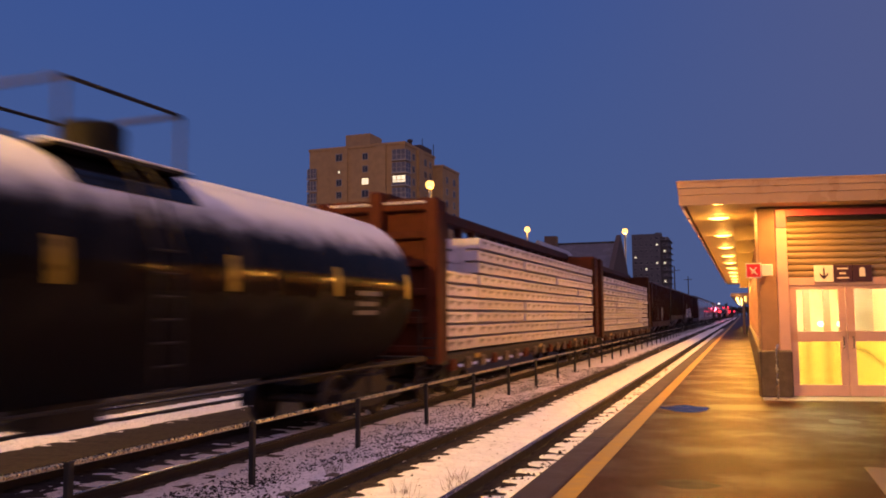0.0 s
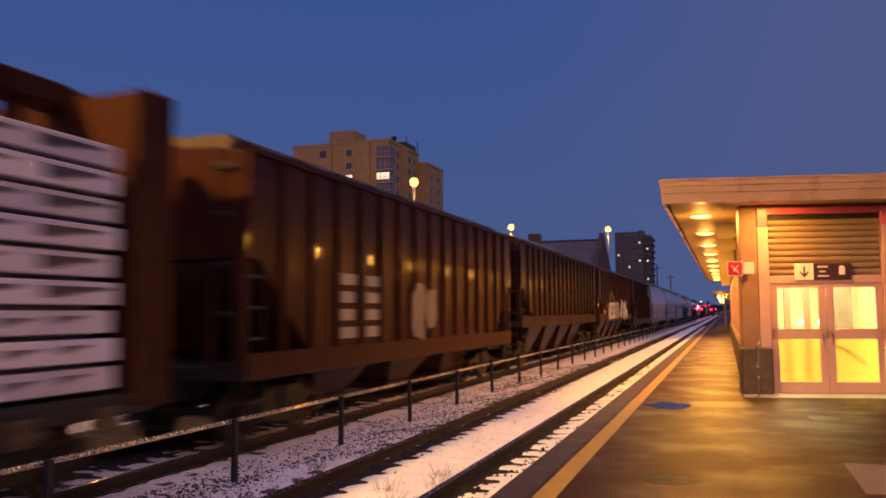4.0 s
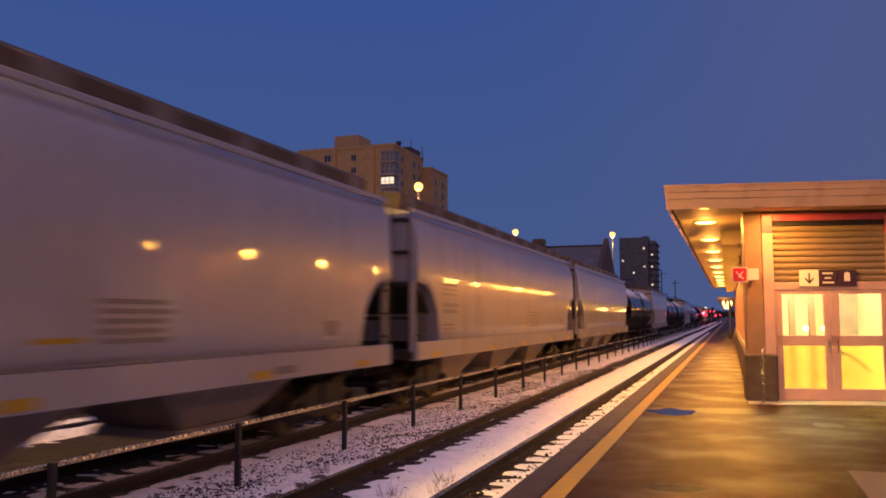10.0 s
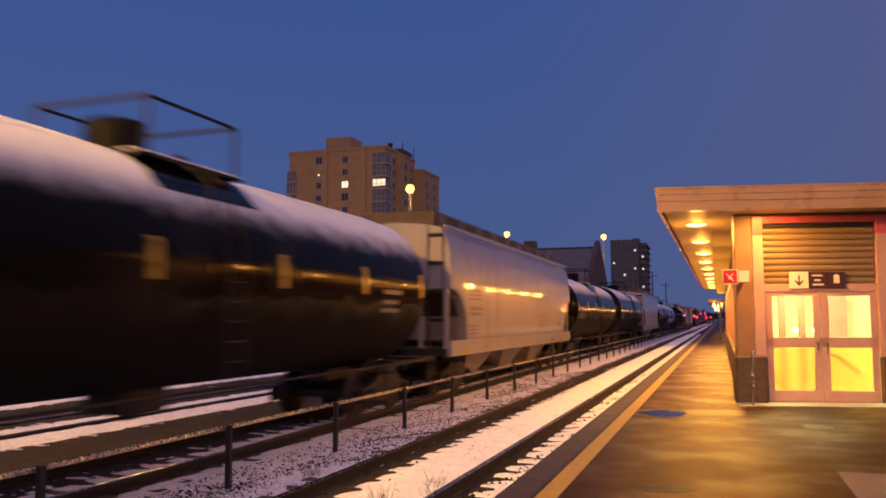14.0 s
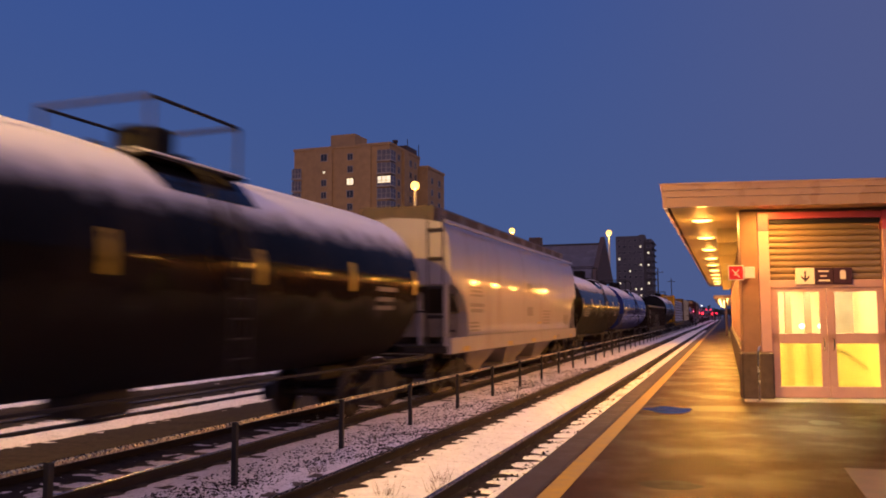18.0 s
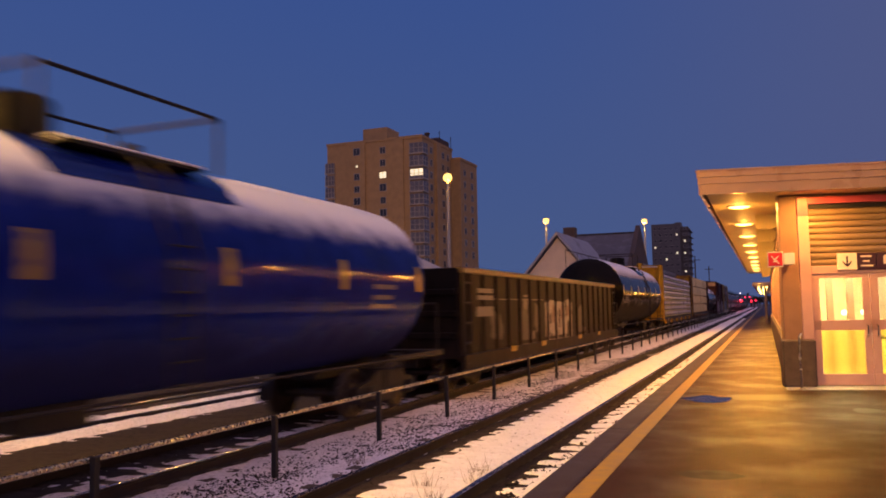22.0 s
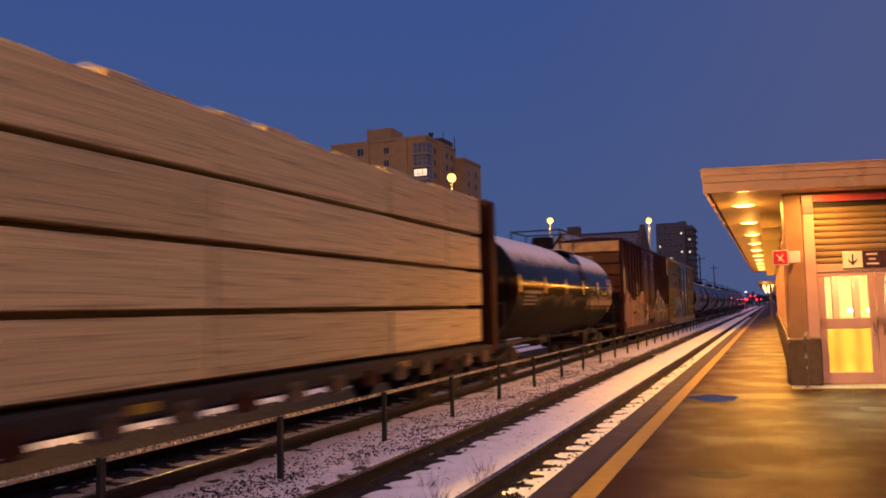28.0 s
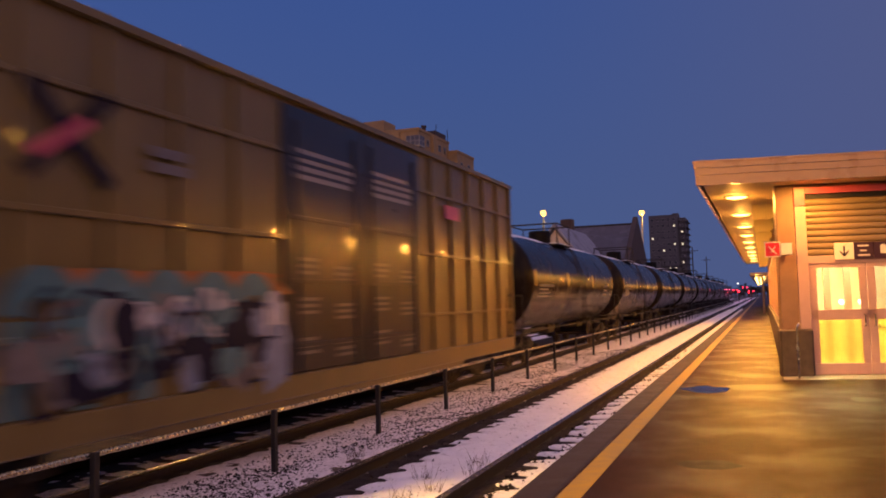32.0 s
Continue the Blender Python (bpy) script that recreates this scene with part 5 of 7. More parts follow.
def truck_meshes():
    f = Shape()
    prof = [(-1.25, 0.30), (-1.25, 0.58), (-0.75, 0.68), (-0.45, 0.84), (0.45, 0.84), (0.75, 0.68), (1.25, 0.58), (1.25, 0.30), (0.95, 0.30), (0.7, 0.48), (0.42, 0.26), (-0.42, 0.26), (-0.7, 0.48), (-0.95, 0.30)]
    for x in (-1.08, 0.96):
        f = f if x < 0 else Shape()
        f.prism(prof, x, x + 0.12, "x")
        for y in (-0.9, 0.9):
            f.tube((x + (0.12 if x > 0 else 0), y, 0.46), (x + (0.24 if x > 0 else -0.12), y, 0.46), 0.13, 10)
        for y in (-0.18, 0.0, 0.18):
            f.tube((x + 0.06, y, 0.34), (x + 0.06, y, 0.62), 0.07, 8)
        TRUCK["side_frame_near" if x > 0 else "side_frame_far"] = f.mesh("side_frame", M_FRAME)
    TRUCK["bolster"] = Shape().box(-1.15, 1.15, -0.22, 0.22, 0.5, 0.86, 0.04).mesh("bolster", M_FRAME)
    w = Shape().tube((-1.0, 0, 0), (1.0, 0, 0), 0.085, 10)
    for s in (-1, 1):
        w.lathe([(s * 0.685, 0.10), (s * 0.685, 0.49), (s * 0.715, 0.49), (s * 0.722, 0.458), (s * 0.82, 0.452), (s * 0.82, 0.39), (s * 0.775, 0.36), (s * 0.775, 0.18), (s * 0.85, 0.15), (s * 0.85, 0.085)], (0, 0, 0), "x", 28)
        for k in range(4):
            a = math.pi / 2 * k
            w.box(s * 0.80 - 0.02, s * 0.80 + 0.02, 0.27 * math.cos(a) - 0.04, 0.27 * math.cos(a) + 0.04, 0.27 * math.sin(a) - 0.04, 0.27 * math.sin(a) + 0.04)
    TRUCK["wheelset"] = w.mesh("wheelset", M_WHEEL)
    TRUCK["coupler"] = Shape().box(-0.09, 0.09, -0.75, 0.0, 0.74, 0.94, 0.03).box(-0.17, 0.14, -0.86, -0.62, 0.68, 1.0, 0.05).mesh("coupler", M_FRAME)
    rungs = Shape()
    for x in (-0.2, 0.2):
        rungs.tube((0, x, 0), (0, x, 1.0), 0.016, 5)
    for k in range(5):
        rungs.tube((0, -0.2, 0.1 + 0.2 * k), (0, 0.2, 0.1 + 0.2 * k), 0.013, 5)
    TRUCK["ladder"] = rungs.mesh("ladder", M_FRAME)


truck_meshes()
WHEELS = []
CARS = []


def running_gear(car, length, inset=1.9):
    for y in (inset, length - inset):
        t = part("truck", TRUCK["bolster"], None, car, "dark cast steel truck", (0, y, 0))
        part("side_frame", TRUCK["side_frame_near"], None, t)
        part("side_frame", TRUCK["side_frame_far"], None, t)
        for s in (-0.9, 0.9):
            w = part("wheelset", TRUCK["wheelset"], None, t, at=(0, s, 0.455))
            WHEELS.append((w, s))
    part("coupler", TRUCK["coupler"], None, car, at=(0, 0, 0))
    part("coupler", TRUCK["coupler"], None, car, at=pose(0, length, 0, 0, 0, 180))


def begin(name, label, y0, y1):
    car = thing(name, label, "freight car", pose(FAR_X, y0, FAR_Z))
    CARS.append((car, y0))
    running_gear(car, y1 - y0)
    return car, y1 - y0


def ladder(car, x, y, z0, z1, turn=0):
    m = pose(x, y, z0, 0, 0, turn) @ Matrix.Diagonal((1, 1, z1 - z0, 1))
    part("ladder", TRUCK["ladder"], None, car, at=m)


def hull(ys, floor, half, eave, ridge, k=8):
    """A car body lofted along y: floor(y) is its lower edge, half(z) its half width."""
    s = Shape()
    rows = []
    for y in ys:
        z0 = floor(y)
        right = [(half(z0 + (eave - z0) * i / k), z0 + (eave - z0) * i / k) for i in range(k + 1)]
        top = [(half(eave) * 0.62, eave + (ridge - eave) * 0.6), (0.0, ridge)]
        left = [(-x, z) for x, z in reversed(right + top[:1])]
        rows.append([(x, y, z) for x, z in right + top + left])
    n = len(rows[0])
    s.v = [p for r in rows for p in r]
    for j in range(len(rows) - 1):
        for i in range(n):
            s.f.append((j * n + i, j * n + (i + 1) % n, (j + 1) * n + (i + 1) % n, (j + 1) * n + i))
    s.smooth = [(k % n) != n - 1 for k in range(len(s.f))]
    a = [p for p in rows[0]]
    b = [p for p in rows[-1]]
    s.add(a, [tuple(range(n))])
    s.add(b, [tuple(range(n))[::-1]])
    return s


def bars(car, x, y, z, rows, width, height, gap, material, name="stencil_line", ragged=0.2):
    """Lines of unreadable stencil as plain bars on the side at x."""
    for i in range(rows):
        w = width * (1 - ragged * random.random())
        part(name, Shape().box(x, x + 0.004, y, y + w, z - i * (height + gap) - height, z - i * (height + gap)), material, car)


def stroke(s, pts, w, x):
    """A flat sprayed stroke of width w along points (y, z), lying on the side at x."""
    n = len(pts)
    v = []
    for i, (y, z) in enumerate(pts):
        a, b = pts[max(0, i - 1)], pts[min(n - 1, i + 1)]
        d = Vector((b[0] - a[0], b[1] - a[1]))
        if d.length < 1e-6:
            d = Vector((1, 0))
        d.normalize()
        v += [(x, y - d.y * w / 2, z + d.x * w / 2), (x, y + d.y * w / 2, z - d.x * w / 2)]
    s.add(v, [(2 * i, 2 * i + 1, 2 * i + 3, 2 * i + 2) for i in range(n - 1)])


def loop_pts(cy, cz, ry, rz, a0=0, a1=360, n=16):
    return [(cy + ry * math.cos(radians(a0 + (a1 - a0) * i / n)), cz + rz * math.sin(radians(a0 + (a1 - a0) * i / n))) for i in range(n + 1)]


def patch(s, cy, cz, ry, rz, x, seed, n=22):
    pts = []
    for i in range(n):
        a = 2 * math.pi * i / n
        k = 1 + 0.45 * noise.noise(Vector((math.cos(a) * 1.6 + seed * 3.1, math.sin(a) * 1.6, seed)))
        c, q = math.cos(a), math.sin(a)
        c, q = math.copysign(abs(c) ** 0.6, c), math.copysign(abs(q) ** 0.6, q)
        pts.append((x, cy + ry * k * c, cz + rz * k * q))
    s.add(pts, [tuple(range(n))])


# --- tank cars ---
def tank_car(y0, y1, paint, colour, radius=1.58, centre=2.56, strips=6, dome=0.52, snow=27, name="tank_car", tag="", e=0.75, dome_off=0.0, half=1.0):
    car, L = begin(name, tag or f"{colour} railway tank car with snow along its top", y0, y1)
    hd = 0.45
    prof = [(e + hd * (1 - math.sin(radians(a))), radius * math.cos(radians(a))) for a in range(90, -1, -15)]
    prof = [(y, max(r, 0.001)) for y, r in prof]
    tank = part("tank", Shape().lathe([(e + hd, radius), (L - e - hd, radius)], (0, 0, centre), "y", 48), paint, car)
    head = paint if paint is M_TANKOLD else M_HEADS["blue" if paint is M_TANKBLUE else "tank"]
    part("tank_head", Shape().lathe(prof, (0, 0, centre), "y", 48), head, tank, "domed tank head")
    part("tank_head", Shape().lathe([(L - y, r) for y, r in reversed(prof)], (0, 0, centre), "y", 48), head, tank, "domed tank head")
    for k in range(1, 5):
        yk = e + hd + (L - 2 * e - 2 * hd) * k / 5
        part("weld_band", Shape().lathe([(yk - 0.03, radius + 0.001), (yk - 0.02, radius + 0.006), (yk + 0.02, radius + 0.006), (yk + 0.03, radius + 0.001)], (0, 0, centre), "y", 40), paint, tank)
    # snow lying along the crown, with a ragged lower edge
    ym = dome * L
    def cap(a, b, seed):
        s = Shape()
        n, m = max(6, int((b - a) / 0.3)), 10
        v = []
        for i in range(n + 1):
            y = a + (b - a) * i / n
            taper = min(1.0, (y - e + 0.02) / 0.5, (L - e - y + 0.02) / 0.5)
            rr = radius * math.sqrt(max(0.05, 1 - max(0, (e + hd - y) / hd, (y - L + e + hd) / hd) ** 2))
            for j in range(m + 1):
                q = -1 + 2 * j / m
                ragged = 1 + 0.16 * noise.noise(Vector((y * 1.1, q * 2, seed))) + 0.10 * noise.noise(Vector((y * 4.5, q * 2, seed)))
                an = radians(90 + q * snow * ragged * (0.55 + 0.45 * taper))
                th = 0.004 + 0.045 * (1 - q * q) * max(0.0, min(1.0, (y - a) / 0.9, (b - y) / 0.9))
                v.append(((rr + th) * math.cos(an), y, centre + (rr + th) * math.sin(an)))
        s.add(v, [(i * (m + 1) + j, i * (m + 1) + j + 1, (i + 1) * (m + 1) + j + 1, (i + 1) * (m + 1) + j) for i in range(n) for j in range(m)], True)
        part("snow_cover", s, M_SNOW, tank, "thin snow on the crown")
    clear = max(1.25, half + 0.45)
    cap(e + hd, ym - clear, y0)
    cap(ym + clear, L - e - hd, y0 + 9)
    # bare paint under the manway platform, where no snow lies
    bare, v, m = Shape(), [], 16
    for j in range(m + 1):
        an = radians(38 + 104 * j / m)
        for k in range(7):
            sway = 0.16 * noise.noise(Vector((j * 0.7, y0, k // 4)))
            y = ym + (k - 3) / 3 * (clear + 0.02 if 6 < j < 10 else clear - 0.1 - 0.035 * abs(j - 8) + sway)
            v.append(((radius + 0.009) * math.cos(an), y, centre + (radius + 0.009) * math.sin(an)))
    bare.add(v, [(7 * j + k, 7 * j + k + 1, 7 * j + k + 8, 7 * j + k + 7) for j in range(m) for k in range(6)], True)
    part("bare_shell", bare, head, tank, "bare paint free of snow under the platform")
    # manway housing, platform and its guard rails
    zt = centre + radius
    part("dome_housing", Shape().lathe([(zt - 0.1, 0.42), (zt + 0.40, 0.42), (zt + 0.46, 0.38), (zt + 0.48, 0.0)], (0, ym + dome_off, 0), "z", 20), M_FLATBLACK, tank)
    part("valve", Shape().tube((0.1, ym + 0.75, zt - 0.05), (0.1, ym + 0.75, zt + 0.22), 0.11, 10), M_FRAME, tank)
    part("valve", Shape().tube((-0.15, ym - 0.8, zt - 0.05), (-0.15, ym - 0.8, zt + 0.16), 0.09, 10), M_FRAME, tank)
    pl = Shape()
    for x0, x1 in ((-0.95, -0.5), (0.5, 0.95)):
        pl.box(x0, x1, ym - 1.15, ym + 1.15, zt - 0.16, zt - 0.12)
    pl.box(-0.95, 0.95, ym - 1.2, ym - 0.95, zt - 0.16, zt - 0.12).box(-0.95, 0.95, ym + 0.95, ym + 1.2, zt - 0.16, zt - 0.12)
    part("platform", pl, M_FRAME, car)
    part("platform_snow", Shape().box(0.62, 0.955, ym - 1.15, ym + 1.15, zt - 0.12, zt - 0.085, 0.012), M_SNOW, car, "ridge of snow on the platform")
    gr = Shape()
    for x in (-0.93, 0.93):
        gr.path([(x, ym - half, zt - 0.14), (x, ym - half, zt + 0.64), (x, ym + half, zt + 0.64), (x, ym + half, zt - 0.14)], 0.028, 6)
    for y in (ym - half, ym + half):
        gr.tube((-0.93, y, zt + 0.64), (0.93, y, zt + 0.64), 0.028, 6)
    part("guard_rail", gr, M_FRAME, car)
    lad = Shape()
    for s2 in (-0.22, 0.22):
        lad.path([(radius + 0.06, ym + s2, 1.0), (radius + 0.08, ym + s2, centre + 0.2), (radius * 0.8, ym + s2, zt - 0.4), (0.95, ym + s2, zt - 0.14)], 0.02, 5)
    for k in range(7):
        lad.tube((radius + 0.07, ym - 0.22, 1.15 + 0.27 * k), (radius + 0.07, ym + 0.22, 1.15 + 0.27 * k), 0.015, 5)
    part("side_ladder", lad, M_FRAME, car)
    # stub sills, saddles, end platforms with rails
    for a, d in ((0.0, 1), (L, -1)):
        sill = Shape().box(-0.28, 0.28, min(a + d * 0.05, a + d * 3.2), max(a + d * 0.05, a + d * 3.2), 0.72, 1.02, 0.03)
        sill.prism([(-1.25, 1.75), (-0.5, 0.95), (0.5, 0.95), (1.25, 1.75), (0.9, 1.45), (-0.9, 1.45)], min(a + d * 1.7, a + d * 2.1), max(a + d * 1.7, a + d * 2.1))
        part("stub_sill", sill, M_FRAME, car)
        ep = Shape().box(-1.5, 1.5, min(a + d * 0.12, a + d * 0.62), max(a + d * 0.12, a + d * 0.62), 1.08, 1.13)
        for x in (-1.48, 1.48):
            ep.box(x - 0.03, x + 0.03, min(a + d * 0.1, a + d * 2.6), max(a + d * 0.1, a + d * 2.6), 1.02, 1.12)
        part("end_platform", ep, M_FRAME, car)
        er = Shape().path([(-1.45, a + d * 0.3, 1.12), (-1.45, a + d * 0.3, 2.1), (1.45, a + d * 0.3, 2.1), (1.45, a + d * 0.3, 1.12)], 0.022, 5)
        for x in (-0.7, 0.7):
            er.tube((x, a + d * 0.3, 1.12), (x, a + d * 0.3, 2.1), 0.018, 5)
        part("end_rail", er, M_FRAME, car)
        ladder(car, 1.5, a + d * 0.35, 0.45, 1.12)
    part("side_walk_rail", Shape().tube((1.52, 0.8, 1.06), (1.52, L - 0.8, 1.06), 0.022, 6), M_FRAME, car)
    part("bottom_outlet", Shape().box(-0.35, 0.35, L / 2 - 0.5, L / 2 + 0.5, centre - radius - 0.3, centre - radius + 0.12, 0.05).tube((0, L / 2, 0.6), (0, L / 2, 1.3), 0.16, 10), M_FRAME, car)
    # reflective strips and stencil bars, bent onto the shell
    def on_shell(ya, yb, a0, a1, lift=0.004):
        q = Shape()
        m = 5
        v = []
        for j in range(m + 1):
            an = radians(a0 + (a1 - a0) * j / m)
            for y in (ya, yb):
                v.append(((radius + lift) * math.cos(an), y, centre + (radius + lift) * math.sin(an)))
        return q.add(v, [(2 * j, 2 * j + 1, 2 * j + 3, 2 * j + 2) for j in range(m)], True)
    for k in range(strips):
        yk = e + hd + 0.25 + (L - 2 * e - 2 * hd - 0.5) * k / (strips - 1)
        part("reflective_strip", on_shell(yk - 0.10, yk + 0.10, -6, 12), M_REFLECT, tank, "yellow reflective strip")
    for ya, yb, a0, a1 in ((1.9, 3.7, -7, -4), (1.9, 3.0, -11, -9), (1.9, 3.3, -15, -13), (1.9, 3.1, -19, -17), (L - 3.4, L - 2.5, -5, -2), (L - 3.4, L - 2.6, -12, -9), (L - 3.4, L - 2.5, -18, -15)):
        part("stencil_line", on_shell(ya, yb, a0, a1), M_DIMSTENCIL, tank)
    return car, L, tank, on_shell


# --- covered hoppers ---
def hopper_car(y0, y1, paint, tag, sill=1.2, ribs=15, eave=4.34, ridge=4.5, rounded=False, bays=3, name="covered_hopper"):
    car, L = begin(name, tag, y0, y1)
    zb = sill + 0.2
    if rounded:
        def floor(y):
            d = min(y, L - y)
            if d < 0.16:
                return 2.78
            return zb if d > 1.45 else zb + (2.75 - zb) * math.sqrt(max(0.0, 1 - ((d - 0.16) / 1.3) ** 2)) ** 1.0
        def half(z):
            return 1.56 - (0.03 if z < 2.7 else 0.13) * ((z - 2.7) / 1.6) ** 2 - 0.22 * max(0, z - 3.9)
        ends = [0.05, 0.159] + [0.16 + 1.3 * (1 - math.cos(radians(9 * i))) for i in range(11)]
        ys = ends + [L * k / 10 for k in range(2, 9)] + [L - y for y in reversed(ends)]
    else:
        def floor(y):
            d = min(y, L - y)
            return 2.8 if d < 0.35 else max(zb, 2.8 - (d - 0.35) * 0.95)
        def half(z):
            return 1.5
        ys = [0.1, 0.34, 0.36, 1.0, 1.9, 2.4, L / 2, L - 2.4, L - 1.9, L - 1.0, L - 0.36, L - 0.34, L - 0.1]
    body = hull(sorted(ys), floor, half, eave, ridge)
    if not rounded:
        body.smooth = [False] * len(body.f)
    body = part("body", body, paint, car)
    part("side_sill", Shape().box(1.38, 1.548 if rounded else 1.512, 0.05, L - 0.05, sill - 0.18, sill + 0.22, 0.012), paint, car)
    part("side_sill", Shape().box(-1.56, -1.38, 0.05, L - 0.05, sill - 0.18, sill + 0.22, 0.02), paint, car)
    part("eave_rail", Shape().box(1.36 if rounded else 1.48, 1.44 if rounded else 1.57, 0.05, L - 0.05, eave - 0.02, eave + 0.07, 0.01), paint, car)
    part("eave_rail", Shape().box(-1.57, -1.40, 0.05, L - 0.05, eave - 0.02, eave + 0.07, 0.01), paint, car)
    if ribs:
        rib = Shape().box(1.5, 1.575, -0.05, 0.05, sill + 0.22, eave - 0.02, 0.012).mesh("side_rib", paint)
        for k in range(ribs):
            part("side_rib", rib, None, body, at=(0, 1.0 + (L - 2.0) * k / (ribs - 1), 0))
    # roof walkway and hatch covers
    up = 0.14 if rounded else 0.0
    rw = Shape().prism([(-1.02, eave + 0.02), (1.02, eave + 0.02), (1.05, ridge + up + 0.10), (1.0, ridge + up + 0.17), (-1.0, ridge + up + 0.17), (-1.05, ridge + up + 0.10)], 0.25, L - 0.25)
    part("roof_walkway", rw, M_HATCH, car, "dark roof walkway")
    for k in range(10):
        y = 0.8 + (L - 1.6) * k / 9
        part("walkway_bracket", Shape().box(1.03, 1.07, y - 0.28, y + 0.28, eave + 0.06, ridge + up + 0.12), M_BAY if rounded else M_HOPDARK, car)
    for k in range(4):
        a = 0.8 + (L - 1.6) * k / 4
        part("hatch_cover", Shape().box(-0.5, 0.5, a + 0.06, a + (L - 1.6) / 4 - 0.06, ridge - 0.05, ridge + up + 0.16, 0.04), M_HATCH if k % 2 else paint, car)
    # discharge bays
    w = (L - 4.6) / bays
    for k in range(bays):
        a = 2.3 + w * k
        b = Shape()
        top, bot = zb + 0.05, 0.42
        v = [(-1.35, a, top), (1.35, a, top), (1.35, a + w, top), (-1.35, a + w, top), (-0.7, a + w * 0.33, bot), (0.7, a + w * 0.33, bot), (0.7, a + w * 0.67, bot), (-0.7, a + w * 0.67, bot)]
        b.add(v, [(0, 1, 5, 4), (1, 2, 6, 5), (2, 3, 7, 6), (3, 0, 4, 7), (4, 5, 6, 7), (0, 3, 2, 1)])
        b.box(-0.75, 0.75, a + w * 0.3, a + w * 0.7, bot - 0.12, bot + 0.02)
        part("discharge_bay", b, M_BAY if rounded else M_HOPDARK, car)
    # end frames, platforms and ladders
    for a, d in ((0.0, 1), (L, -1)):
        for x in (-1.46, 1.36):
            part("end_post", Shape().box(x, x + 0.1, min(a + d * 0.02, a + d * 0.14), max(a + d * 0.02, a + d * 0.14), sill, 2.9), paint, car)
        for x in (-0.6, 0.5):
            part("end_post", Shape().box(x, x + 0.1, min(a + d * 0.5, a + d * 0.62), max(a + d * 0.5, a + d * 0.62), sill, 2.6), paint, car)
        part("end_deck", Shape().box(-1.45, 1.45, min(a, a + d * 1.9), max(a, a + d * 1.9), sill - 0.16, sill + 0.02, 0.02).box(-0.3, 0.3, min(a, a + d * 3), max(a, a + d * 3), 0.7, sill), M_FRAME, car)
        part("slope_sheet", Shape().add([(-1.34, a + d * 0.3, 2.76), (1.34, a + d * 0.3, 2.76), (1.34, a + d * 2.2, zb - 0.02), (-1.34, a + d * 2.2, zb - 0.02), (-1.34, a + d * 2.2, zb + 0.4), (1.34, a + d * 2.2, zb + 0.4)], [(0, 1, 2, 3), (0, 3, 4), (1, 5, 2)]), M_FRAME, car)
        ladder(car, 1.5, a + d * 0.32, 0.5, 2.75)
        ladder(car, 1.15, a + d * 0.0, 0.9, ridge, 90)
        for k in range(3):
            part("end_grab", Shape().tube((-1.2, a - d * 0.0, 3.0 + 0.4 * k), (-0.5, a, 3.0 + 0.4 * k), 0.02, 5), M_FRAME, car)
    return car, L, body


